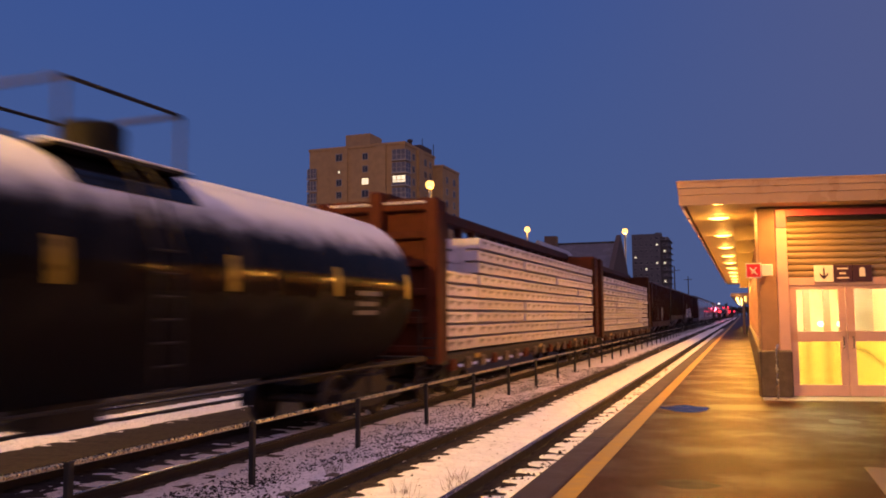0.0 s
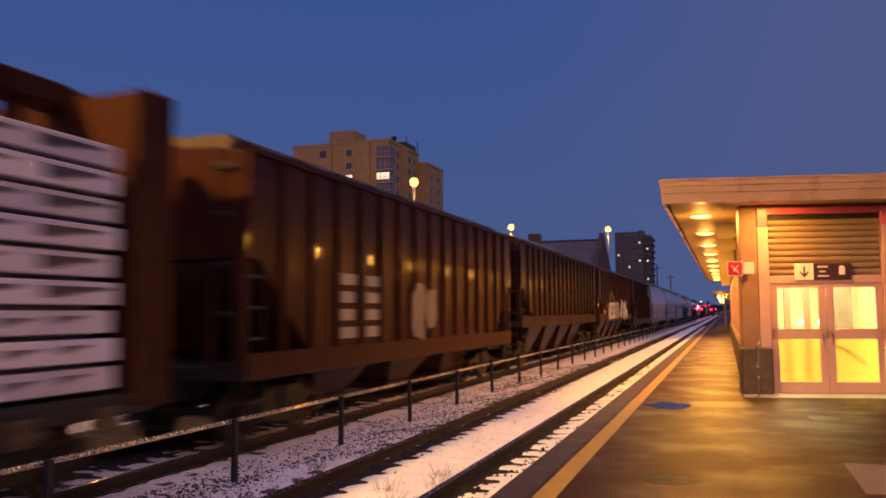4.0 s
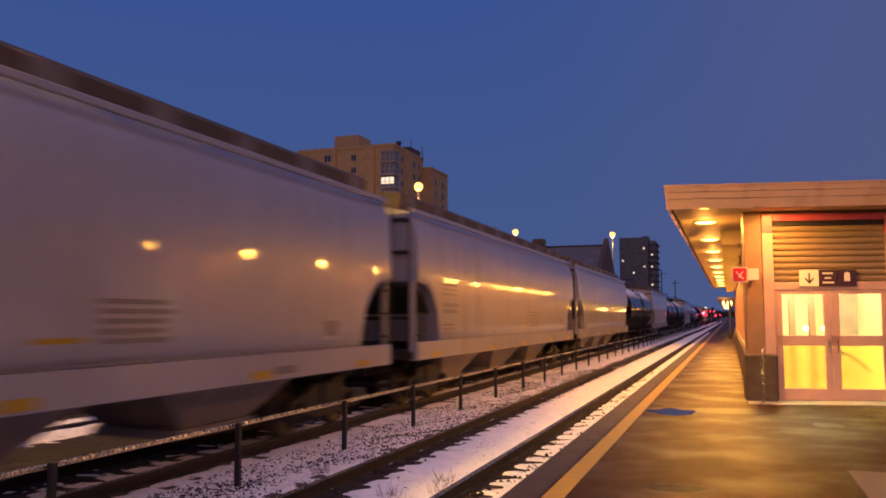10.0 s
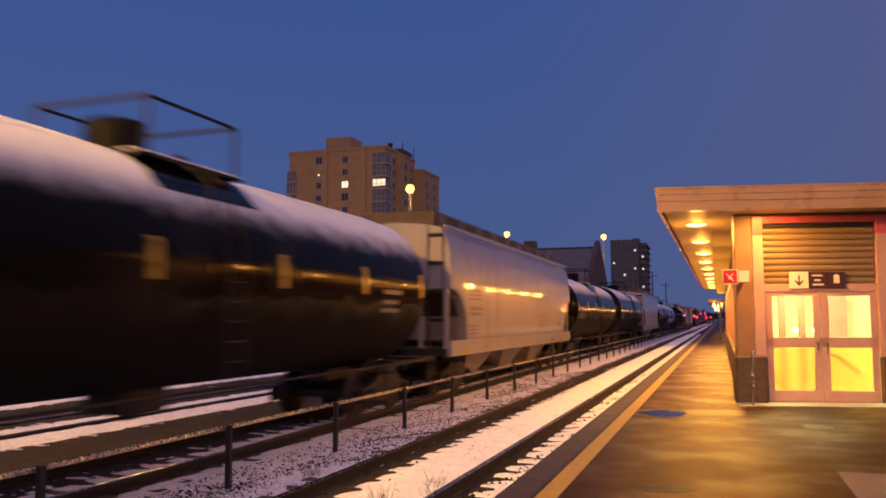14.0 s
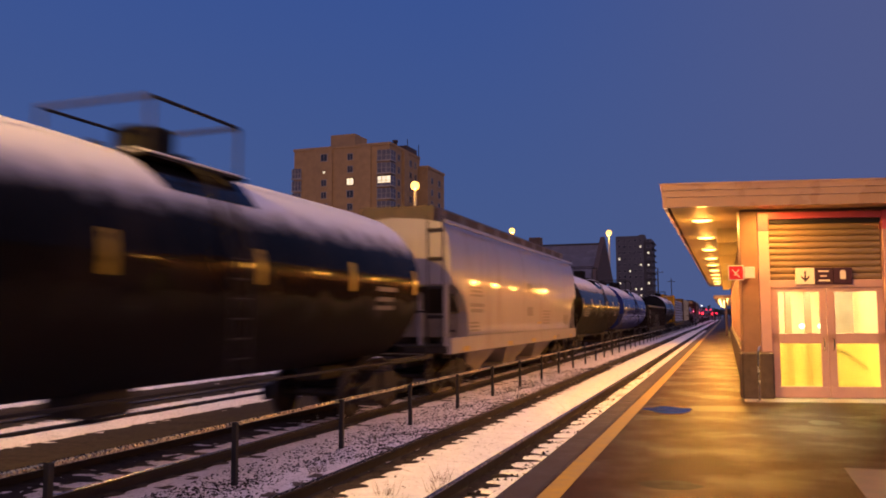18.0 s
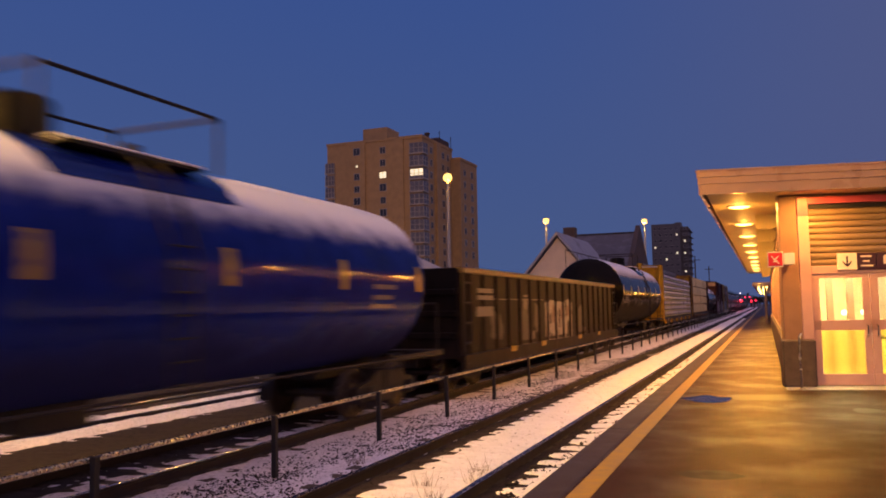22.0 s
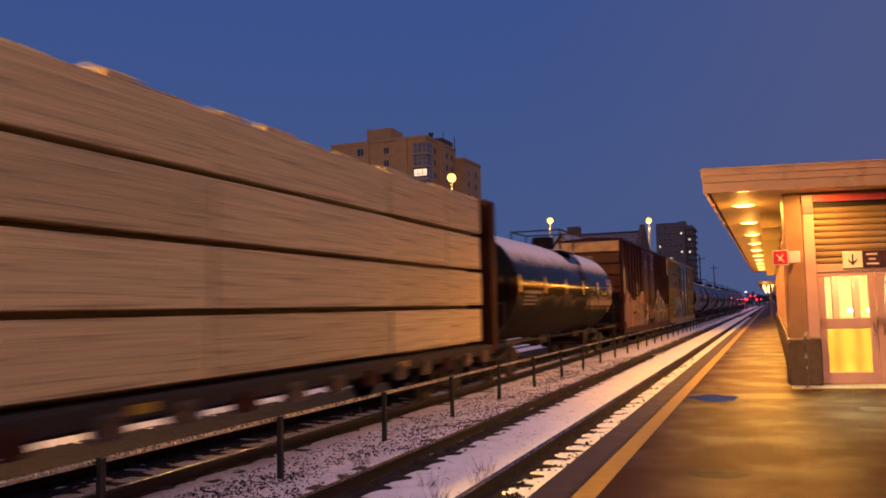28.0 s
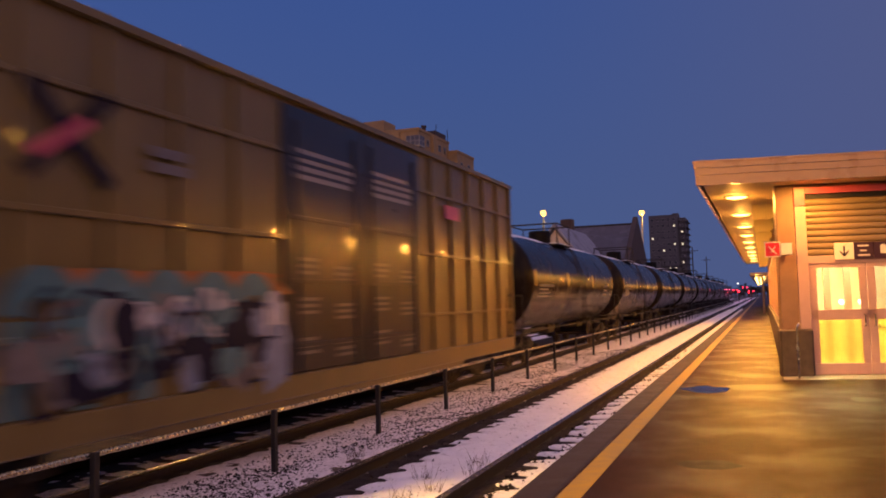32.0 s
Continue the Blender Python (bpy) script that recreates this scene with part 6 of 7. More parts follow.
# --- centre-beam lumber cars ---
def lumber_car(y0, y1, paint, tag, layers, layer_h, packs, material, mark, missing=0, top_gap=True, wood=False, beam=None):
    car, L = begin("centre_beam_car", tag, y0, y1)
    beam = beam or paint
    part("deck", Shape().box(-1.45, 1.45, 0.2, L - 0.2, 0.98, 1.10, 0.02).box(-0.35, 0.35, 0.1, L - 0.1, 0.62, 0.98), M_FRAME, car)
    part("side_sill", Shape().box(1.40, 1.52, 0.15, L - 0.15, 0.86, 1.08, 0.02), M_FRAME, car)
    for k in range(18):
        y = 0.9 + (L - 1.8) * k / 17
        part("tie_down_winch", Shape().box(1.44, 1.575, y - 0.17, y + 0.17, 0.70, 0.98, 0.03).tube((1.51, y - 0.24, 0.80), (1.51, y + 0.24, 0.80), 0.06, 8), M_CHORD if k % 3 else paint, car)
    for y in (2.6, 9.4, L - 5.6):
        part("reflective_strip", Shape().box(1.52, 1.526, y, y + 0.4, 0.92, 1.03), M_REFLECT, car, "yellow reflective strip")
    for a, d in ((0.0, 1), (L, -1)):
        lo, hi = sorted((a + d * 0.05, a + d * 0.12))
        bh = part("bulkhead", Shape().box(-1.46, 1.46, lo + d * 0.12, hi + d * 0.12, 0.95, 4.70), paint, car, "ribbed steel end bulkhead")
        lo2, hi2 = sorted((a - d * 0.12, a + d * 0.16))
        for x0, x1 in ((-1.55, -1.25), (-0.16, 0.16), (1.25, 1.55)):
            part("bulkhead_post", Shape().box(x0, x1, lo2, hi2, 0.9, 4.86 if x0 == -0.16 else 4.66, 0.03), paint, bh)
        lo3, hi3 = sorted((a - d * 0.02, a + d * 0.16))
        for k, z in enumerate((1.15, 1.8, 2.45, 3.1, 3.75, 4.4)):
            part("bulkhead_rib", Shape().box(-1.25, 1.25, lo3, hi3, z, z + 0.16, 0.02), paint, bh)
            if k == 5:
                part("rib_snow", Shape().box(-1.22, -0.18, lo3 - 0.02, hi3, z + 0.16, z + 0.20, 0.015).box(0.18, 1.22, lo3 - 0.02, hi3, z + 0.16, z + 0.20, 0.015), M_SNOW, bh, "line of snow on the rib")
        side = sorted((a + d * 0.16, a + d * (0.26 if material is M_WOOD else 0.55)))
        part("bulkhead_wing", Shape().box(1.42, 1.54, side[0], side[1], 0.95, 4.62, 0.02), M_BULKDARK, bh)
        ladder(car, 1.3, a - d * 0.14, 0.5, 1.6, 90)
    cb = Shape().box(-0.24, 0.24, 0.2, L - 0.2, 4.56, 4.86, 0.03)
    part("top_chord", cb, beam, car)
    for k in range(17):
        y = 0.9 + (L - 1.8) * k / 16
        part("beam_post", Shape().box(-0.1, 0.1, y - 0.11, y + 0.11, 1.1, 4.58), beam, car)
    ya, yb = 0.72, L - 0.72
    n = len(packs)
    tot = sum(packs)
    shared = {}
    gap = 0.085 if mark == "boards" else 0.055
    for side in (1, -1):
        y = ya
        for i, p in enumerate(packs):
            ln = (yb - ya) * p / tot
            for k in range(layers):
                if k >= layers - missing and i == 0:
                    continue
                kind = 0 if k < 3 else 1 + k % 3
                key = (round(ln, 3), kind)
                if key not in shared:
                    shared[key] = bundle_mesh(ln - 0.05, layer_h - gap - 0.003, material, mark, gap, kind)
                bd, mk = shared[key]
                jy, jx = random.uniform(-0.03, 0.03), random.uniform(-0.035, 0.035)
                b = part("lumber_pack", bd, None, car, at=pose(side * (0.86 + jx), y + ln / 2 + jy, 1.104 + gap + layer_h * k, 0, 0, 0 if side > 0 else 180))
                if mk and side > 0:
                    for m in mk:
                        part("printed_mark", m, None, b)
            if mark == "boards" and side > 0:
                for k in range(5):
                    yk, hk = y + ln * (k + random.uniform(0.1, 0.6)) / 5, random.uniform(0.03, 0.11)
                    part("loose_board", Shape().box(0.35, 1.38, yk - random.uniform(0.2, 0.5), yk + random.uniform(0.2, 0.5), 1.104 + layer_h * layers - 0.004, 1.104 + layer_h * layers + hk, 0.012), material, car)
            y += ln
    return car, L


def bundle_mesh(ln, h, material, mark, gap, kind=0):
    s = Shape().prism([(-0.2, -gap), (0.2, -gap), (0.2, 0.0), (0.565, 0.0), (0.58, 0.015), (0.58, h - 0.015), (0.565, h), (-0.58, h), (-0.58, 0.0), (-0.2, 0.0)], -ln / 2, ln / 2)
    marks = []
    if mark in ("print", "dark"):
        # one printed band: flags, deep at their start and cut away on the slant, over a paler halo
        r = random.Random(int(ln * 1000) + 77 * kind)
        big = mark == "dark" and kind > 0
        step = 1.28 if big else 0.66
        flags, y = [], -ln / 2 + r.uniform(0.08, 0.35)
        while y < ln / 2 - 0.25:
            flags.append((y, min(step * r.uniform(0.46, 0.60), (ln / 2 - 0.04 - y) / 1.3), h * (r.uniform(0.50, 0.62) if big else r.uniform(0.34, 0.5))))
            y += step * r.uniform(0.92, 1.08)
        for name, x, k, m in (("printed_halo", 0.5825, 1.0, M_WRAPSHADE if big else M_WRAPPALE), ("printed_mark", 0.5845, 0.74, M_WRAPMARK if big else M_WRAPSHADE)):
            g, v, t = Shape(), [], h * 0.74
            for y, w, q in flags:
                w = w * (1.22 if k == 1.0 else 1.0)
                for dy, d in ((-0.07, 0.01), (-0.05, 1.0), (0.16, 1.0), (0.55, 0.55), (1.0, 0.26), (1.03, 0.01)):
                    v += [(x, y + dy * w, t + 0.01 * math.sin(5 * y)), (x, y + dy * w, t + 0.01 * math.sin(5 * y) - q * d * k)]
            g.add(v, [(2 * i, 2 * i + 2, 2 * i + 3, 2 * i + 1) for i in range(len(v) // 2 - 1)])
            marks.append(g.mesh(name, m))
    if mark == "stripe":
        a, b = Shape(), Shape()
        pts = [(-ln / 2 + ln * i / 24, h * (0.44 + 0.10 * math.sin(i * 1.9) + 0.05 * math.sin(i * 3.1 + ln))) for i in range(25)]
        v = []
        for y, z in pts:
            v += [(0.584, y, h * 0.24), (0.584, y, z + h * 0.12)]
        a.add(v, [(2 * i, 2 * i + 2, 2 * i + 3, 2 * i + 1) for i in range(24)])
        b.box(0.5, 0.588, -ln / 2 + 0.01, ln / 2 - 0.01, 0.0, h * 0.19)
        marks = [a.mesh("printed_mark", M_STRIPE), b.mesh("board_edge", M_WOODYEL)]
    if mark == "boards":
        a = Shape()
        n = 4
        for k in range(1, n):
            a.box(0.579, 0.583, -ln / 2 + 0.02, ln / 2 - 0.02, h * k / n - 0.004, h * k / n + 0.004)
        marks = [a.mesh("board_gap", M_BOARDGAP)]
    return s.mesh("lumber_pack", material), marks


# --- gondola ---
def gondola_car(y0, y1):
    car, L = begin("gondola_car", "black ribbed gondola car with sprayed lettering on its side", y0, y1)
    zt, zb = 2.92, 0.95
    part("floor", Shape().box(-1.5, 1.5, 0.1, L - 0.1, zb, zb + 0.1), M_GOND, car)
    for s in (-1, 1):
        w = part("side_wall", Shape().box(min(s * 1.44, s * 1.49), max(s * 1.44, s * 1.49), 0.05, L - 0.05, zb - 0.15, zt), M_GOND, car)
        part("top_chord", Shape().box(min(s * 1.40, s * 1.58), max(s * 1.40, s * 1.58), 0.0, L, zt - 0.12, zt + 0.02, 0.02), M_CHORD if s > 0 else M_GOND, car, "top chord of the gondola side")
        if s > 0:
            rib = Shape().prism([(1.49, -0.12), (1.55, -0.07), (1.55, 0.07), (1.49, 0.12)], zb - 0.15, zt - 0.12, "z").mesh("side_rib", M_GOND)
            for k in range(19):
                part("side_rib", rib, None, w, at=(0, 0.5 + (L - 1.0) * k / 18, 0))
        part("side_sill", Shape().box(min(s * 1.44, s * 1.57), max(s * 1.44, s * 1.57), 0.05, L - 0.05, zb - 0.36, zb - 0.02, 0.02), M_GOND, car)
    for a, d in ((0.0, 1), (L, -1)):
        lo, hi = sorted((a, a + d * 0.08))
        e = part("end_wall", Shape().box(-1.44, 1.44, lo, hi, zb - 0.1, zt), M_GOND, car)
        for z in (1.3, 1.8, 2.3):
            lo, hi = sorted((a - d * 0.08, a))
            part("end_rib", Shape().box(-1.4, 1.4, lo, hi, z, z + 0.14, 0.02), M_GOND, e)
        ladder(car, 1.56, a + d * 0.3, 0.5, 2.8)
    part("centre_sill", Shape().box(-0.3, 0.3, 0.1, L - 0.1, 0.62, zb), M_FRAME, car)
    for k, y in enumerate((3.6, 6.75, 11.9, 15.5)):
        part("reflective_strip", Shape().box(1.572, 1.578, y, y + 0.5, zb - 0.14, zb + 0.0), M_REFLECT, car, "yellow reflective strip")
    # one broad pale block of lettering that runs across panels and ribs alike
    pale, gap = "pale sprayed block lettering", "dark gap between the letters"
    slab(car, [(7.52, 0.92), (7.50, 2.10), (7.75, 2.22), (9.9, 2.14), (10.5, 2.20), (10.95, 2.32), (11.22, 2.24), (11.15, 0.92)], 1.4955, M_PLACARD, pale)
    for k in range(19):
        y = 0.5 + (L - 1.0) * k / 18
        if 7.5 < y < 11.2:
            slab(car, [(y - 0.066, 0.94), (y - 0.066, 2.12), (y + 0.066, 2.14), (y + 0.066, 0.94)], 1.5515, M_PLACARD, pale)
    for pts in ([(8.02, 1.40), (8.04, 1.74), (8.30, 1.80), (8.22, 1.46)], [(8.00, 0.94), (8.06, 1.18), (8.36, 1.10), (8.34, 0.94)], [(8.74, 1.3), (8.76, 1.9), (8.86, 1.9), (8.84, 1.3)], [(9.30, 1.28), (9.24, 1.80), (9.34, 1.96), (9.46, 1.82), (9.44, 1.3)], [(10.02, 1.62), (10.2, 2.14), (10.44, 2.16), (10.22, 1.58)], [(10.40, 0.94), (10.48, 1.44), (10.92, 1.62), (10.9, 0.94)]):
        slab(car, pts, 1.4985, M_GOND, gap)
    for i, (y, z, q, h) in enumerate(((7.85, 1.2, 0.28, 0.22), (8.55, 1.75, 0.16, 0.30), (9.1, 1.1, 0.22, 0.16), (9.75, 1.8, 0.20, 0.24), (10.6, 1.85, 0.22, 0.2))):
        g1 = Shape()
        patch(g1, y, z, q, h, 1.4970 + 0.0002 * i, i + 2)
        part("sprayed_shape", g1, M_SPRAYTAN, car, "dusty tan spray shading")
    part("rubbed_line", Shape().box(1.4955, 1.499, 2.3, 7.3, 2.19, 2.215), M_DIMSTENCIL, car, "thin rubbed line along the side")
    for y, z, q, h in ((6.05, 1.02, 0.16, 0.26), (4.85, 1.18, 0.26, 0.10), (13.3, 1.05, 0.12, 0.12), (5.3, 2.05, 0.24, 0.14)):
        slab(car, [(y - q, z - h), (y - q, z + h), (y + q, z + h), (y + q, z - h)], 1.4962, M_DIMSTENCIL, "faded pale stencil block")
    for i, (y, z, w, h) in enumerate(((2.6, 1.5, 0.5, 0.35), (5.2, 1.4, 0.5, 0.5), (6.6, 1.7, 0.35, 0.4), (12.6, 1.5, 0.4, 0.5))):
        g3 = Shape()
        patch(g3, y, z, w, h, 1.4965, i + 31)
        part("faded_paint_patch", g3, M_SPRAYDIM, car, "faded overpainted patch")
    bars(car, 1.496, 5.15, 2.34, 3, 0.45, 0.06, 0.05, M_DIMSTENCIL)
    bars(car, 1.5515, 1.0, 2.46, 2, 1.3, 0.11, 0.06, M_DIMSTENCIL)
    bars(car, 1.5515, 0.9, 2.02, 1, 1.5, 0.24, 0.06, M_DIMSTENCIL)
    return car, L


# --- boxcars ---
def box_car(y0, y1, paint, tag, door, door_paint, seams, ribs, end_top, end_paint=None, tops=1):
    car, L = begin("boxcar", tag, y0, y1)
    zb, zt = 0.86, 5.07
    body = part("body", Shape().box(-1.46, 1.46, 0.06, L - 0.06, zb, zt, 0.02), paint, car)
    part("roof", Shape().prism([(-1.56, zt - 0.02), (1.56, zt - 0.02), (1.56, zt + 0.07), (0, zt + 0.17), (-1.56, zt + 0.07)], 0.0, L), paint, car)
    rb = Shape().prism([(-1.5, zt + 0.02), (1.5, zt + 0.02), (1.5, zt + 0.12), (0, zt + 0.215), (-1.5, zt + 0.12)], -0.05, 0.05).mesh("roof_rib", paint)
    for k in range(13):
        part("roof_rib", rb, None, car, at=(0, 0.6 + (L - 1.2) * k / 12, 0))
    part("side_sill", Shape().box(1.40, 1.53, 0.05, L - 0.05, zb - 0.22, zb + 0.12, 0.02), paint, car)
    part("side_sill", Shape().box(-1.53, -1.40, 0.05, L - 0.05, zb - 0.12, zb + 0.12, 0.02), paint, car)
    part("sill_skirt", Shape().prism([(3.2, zb), (L - 3.2, zb), (L - 4.2, zb - 0.34), (4.2, zb - 0.34)], 1.42, 1.48, "x"), paint, car)
    d0, d1 = door
    rib = Shape().box(1.46, 1.535, -0.045, 0.045, zb + 0.12, zt - 0.04, 0.012).mesh("side_rib", paint)
    for k in range(ribs):
        y = 0.1 + (L - 0.2) * k / (ribs - 1)
        if not (d0 - 0.05 < y < d1 + 0.05):
            part("side_rib", rib, None, body, at=(0, y, 0))
    for z in seams:
        for a, b in ((0.15, d0 - 0.05), (d1 + 0.05, L - 0.15)):
            part("side_seam", Shape().box(1.46, 1.52, a, b, z - 0.035, z + 0.035, 0.01), paint, body)
    m = (d0 + d1) / 2
    for a, b in ((d0, m - 0.02), (m + 0.02, d1)):
        dr = part("door", Shape().box(1.46, 1.53, a, b, zb + 0.14, zt - 0.1, 0.015), door_paint, car, "large plug door")
        for k in range(4):
            z = zb + 0.5 + 0.95 * k
            part("door_rib", Shape().box(1.53, 1.55, a + 0.1, b - 0.1, z, z + 0.07, 0.008), door_paint, dr)
        for y in (a + 0.3, b - 0.3):
            part("lock_rod", Shape().tube((1.56, y, zb + 0.1), (1.56, y, zt - 0.3), 0.022, 6), door_paint, dr)
    for a, d in ((0.0, 1), (L, -1)):
        lo, hi = sorted((a - d * 0.0, a + d * 0.07))
        e = part("end_wall", Shape().box(-1.47, 1.47, lo, hi, zb, zt), paint, car, "corrugated steel end")
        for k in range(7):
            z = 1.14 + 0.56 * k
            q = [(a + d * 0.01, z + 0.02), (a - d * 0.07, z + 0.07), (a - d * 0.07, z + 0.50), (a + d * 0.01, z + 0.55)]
            # lowest two panels blackened: shadow of the car ahead put into colour
            part("end_panel", Shape().prism(q, -1.40, 1.40, "x"), end_top if k > 6 - tops else M_FLATBLACK if k < 2 else end_paint or paint, e)
        # black strip carries that painted shadow up to its edge
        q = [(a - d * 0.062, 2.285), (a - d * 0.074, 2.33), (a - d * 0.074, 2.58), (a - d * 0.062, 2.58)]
        part("shade_band", Shape().prism(q, -1.40, 1.40, "x"), M_FLATBLACK, e, "painted shade on the lower half of the panel")
        for z in (2.95, 3.55, 4.15):
            lo, hi = sorted((a - d * 0.07, a - d * 0.075))
            for i in range(3):
                part("stencil_line", Shape().box(-0.55, 0.15, lo, hi, z + 0.075 * i, z + 0.03 + 0.075 * i), M_PLACARD, e)
        part("end_crossover", Shape().box(-1.2, 1.2, min(a - d * 0.35, a), max(a - d * 0.35, a), 1.12, 1.16), M_FRAME, car)
        ladder(car, 1.5, a + d * 0.35, 0.45, 2.3)
    part("centre_sill", Shape().box(-0.3, 0.3, 0.1, L - 0.1, 0.6, zb), M_FRAME, car)
    return car, L


def build_train():
    T = M_TANK
    tank_car(-1.0, 16.15, T, "black", dome=0.505, radius=1.55, centre=2.49, e=0.5, dome_off=0.4, tag="black railway tank car with snow along its top")
    lumber_car(16.8, 37.7, M_BULKRED, "red-brown centre-beam car stacked with white-wrapped lumber", 9, 0.325, (2.6, 5.1, 5.0, 4.4, 3.6), M_WRAP, "print", missing=3, beam=M_BULKDARK)
    lumber_car(38.95, 60.2, M_BULKDARK, "dark brown centre-beam car stacked with white-wrapped lumber", 9, 0.31, (4.9, 4.8, 4.9, 3.2, 2.6), M_WRAP, "dark")
    c, L, b = hopper_car(61.95, 77.0, M_HOPBROWN, "brown covered hopper car with ribbed sides", ribs=15)
    bars(c, 1.506, 3.0, 2.7, 4, 0.7, 0.2, 0.12, M_PLACARD); bars(c, 1.506, 4.1, 2.7, 4, 0.7, 0.2, 0.12, M_PLACARD)
    for y, z, q, h, k in ((6.7, 2.0, 0.42, 0.6, 3), (7.5, 2.1, 0.32, 0.45, 5)):
        g = Shape()
        patch(g, y, z, q, h, 1.58, k)
        part("sprayed_lettering", g, M_DIMSTENCIL, c, "faded white sprayed lettering")
    hopper_car(78.3, 94.7, M_HOPDARK, "dark brown covered hopper car with slanted bays", sill=1.65, ribs=17, bays=4)
    c, L, b = hopper_car(95.95, 111.6, M_HOPBROWN, "brown covered hopper car with pale sprayed lettering", sill=1.65, ribs=15, bays=4)
    hopper_lettering(c)
    part("reflective_strip", Shape().box(1.58, 1.585, 1.2, 1.9, 1.9, 2.1), M_REFLECT, c, "yellow reflective strip")
    c, L, b = hopper_car(112.8, 127.5, M_HOPDARK, "dark brown covered hopper car with a round white emblem", ribs=15)
    part("round_emblem", Shape().tube((1.58, 124.85 - 112.8, 3.74), (1.584, 124.85 - 112.8, 3.74), 0.5, 28), M_DIMSTENCIL, c, "round pale emblem")
    bars(c, 1.506, L - 3.6, 1.75, 3, 1.3, 0.12, 0.1, M_DIMSTENCIL)
    bars(c, 1.506, 1.65, 2.22, 4, 0.75, 0.15, 0.08, M_PLACARD); bars(c, 1.506, 2.63, 2.22, 4, 0.6, 0.15, 0.08, M_PLACARD); bars(c, 1.506, 3.64, 1.88, 1, 0.45, 0.25, 0.1, M_PLACARD)
    part("reflective_strip", Shape().box(1.5, 1.506, 0.68, 1.3, 1.45, 1.66), M_REFLECT, c, "yellow reflective strip")
    for a, b2, n in ((128.85, 147.3, 0), (148.65, 167.15, 1), (168.5, 186.9, 2), (206.0, 222.9, 3), (260.5, 277.9, 4)):
        c, L, b = hopper_car(a, b2, M_HOPGREY if n in (0, 1, 2) else M_HOPWHITE, ("pale grey covered hopper car with rounded sides", "pale grey hopper car with dark rounded end openings", "grey covered hopper car streaked with grime", "short pale covered hopper car with rounded sides", "pale hopper car with a dark patch near one end")[n], sill=1.24, ribs=0, eave=4.33, ridge=4.5, rounded=True)
        bars(c, 1.565, 1.6, 2.80, 3, 1.2, 0.06, 0.05, M_DIMSTENCIL); bars(c, 1.565, 1.6, 2.34, 2, 1.3, 0.10, 0.05, M_DARKSTENCIL); bars(c, 1.55, 1.6, 1.84, 3, 0.9, 0.05, 0.05, M_DIMSTENCIL)
        bars(c, 1.562, 10.5, 2.2, 5, 1.3, 0.06, 0.05, M_DIMSTENCIL)
        pl = part("white_plate", Shape().box(1.545, 1.55, L - 2.95, L - 2.3, 1.62, 2.0), M_PLACARD, c, "white-bordered plate")
        part("plate_face", Shape().box(1.55, 1.553, L - 2.88, L - 2.37, 1.68, 1.94), M_DARKSTENCIL, pl, "dark plate face")
        part("belt_line", Shape().box(1.56, 1.564, 1.6, L - 1.6, 1.475, 1.50), M_DIMSTENCIL, c, "thin dark line above the sill")
        part("yellow_plate", Shape().box(1.545, 1.55, 9.6, 10.3, 1.72, 1.95), M_REFLECT, c)
        for y in (1.0, 5.5, L * 0.5, L - 5.0, L - 1.6):
            part("reflective_strip", Shape().box(1.562, 1.566, y, y + 0.5, 1.10, 1.22), M_REFLECT, c, "yellow reflective strip")
        bars(c, 1.562, L - 4.4, 1.26, 1, 0.7, 0.12, 0.1, M_DIMSTENCIL)
        if n == 4:
            g = Shape(); patch(g, L - 2.4, 2.05, 0.7, 0.4, 1.5545, 11); part("dark_patch", g, mat("grimy_overpaint", (0.13, 0.11, 0.10), 0.5, vary=0.4, scale=4), c, "dark overpainted patch")
            bars(c, 1.57, 8.0, 3.1, 2, 0.9, 0.3, 0.5, M_DARKSTENCIL)
    tank_car(187.5, 205.0, T, "black", radius=1.64, centre=2.64, dome=0.507, e=0.6, dome_off=-0.5)
    tank_car(223.9, 240.7, T, "black", dome=0.5)
    tank_car(241.3, 259.4, T, "black", radius=1.62, centre=2.62, dome=0.55)
    tank_car(278.4, 294.5, M_TANKGREEN, "dark green-black", radius=1.6, centre=2.5, dome=0.578, half=0.85)
    tank_car(295.0, 312.95, M_TANKBLUE, "deep blue", radius=1.55, centre=2.49, dome=0.53, dome_off=-1.0, half=1.5, tag="deep blue railway tank car with snow along its top")
    gondola_car(314.0, 333.75)
    c6, L6, t6, q6 = tank_car(334.5, 352.0, T, "black", radius=1.64, centre=2.66, dome=0.58, strips=7, dome_off=-0.6)
    part("crown_rail", Shape().tube((-0.93, 0.4, 4.72), (-0.93, 8.6, 4.72), 0.028, 6), M_FRAME, c6)
    for y in (0.4, 3.0, 5.8):
        part("crown_rail_post", Shape().tube((-0.93, y, 3.85), (-0.93, y, 4.72), 0.02, 6), M_FRAME, c6)
    lumber_car(352.85, 375.4, M_BULKYEL, "yellow-ended centre-beam car stacked with striped lumber packs", 8, 0.372, (4.9, 4.9, 4.9, 4.0, 2.6), M_WRAP, "stripe", beam=M_CHORD)
    lumber_car(376.6, 398.35, M_BULKDARK, "centre-beam car stacked with bare tan sawn boards", 4, 0.868, (5.2, 5.1, 5.2, 2.9, 2.2), M_WOOD, "boards")
    c, L, tk, shell = tank_car(399.0, 415.3, T, "black", dome=0.6, tag="black railway tank car with pale scrawls and snow")
    def on_tank(pts, w, material, label, name="sprayed_scrawl"):
        """A stroke through (along the car, height) points, laid onto the round shell."""
        g = Shape()
        stroke(g, pts, w, 0.0)
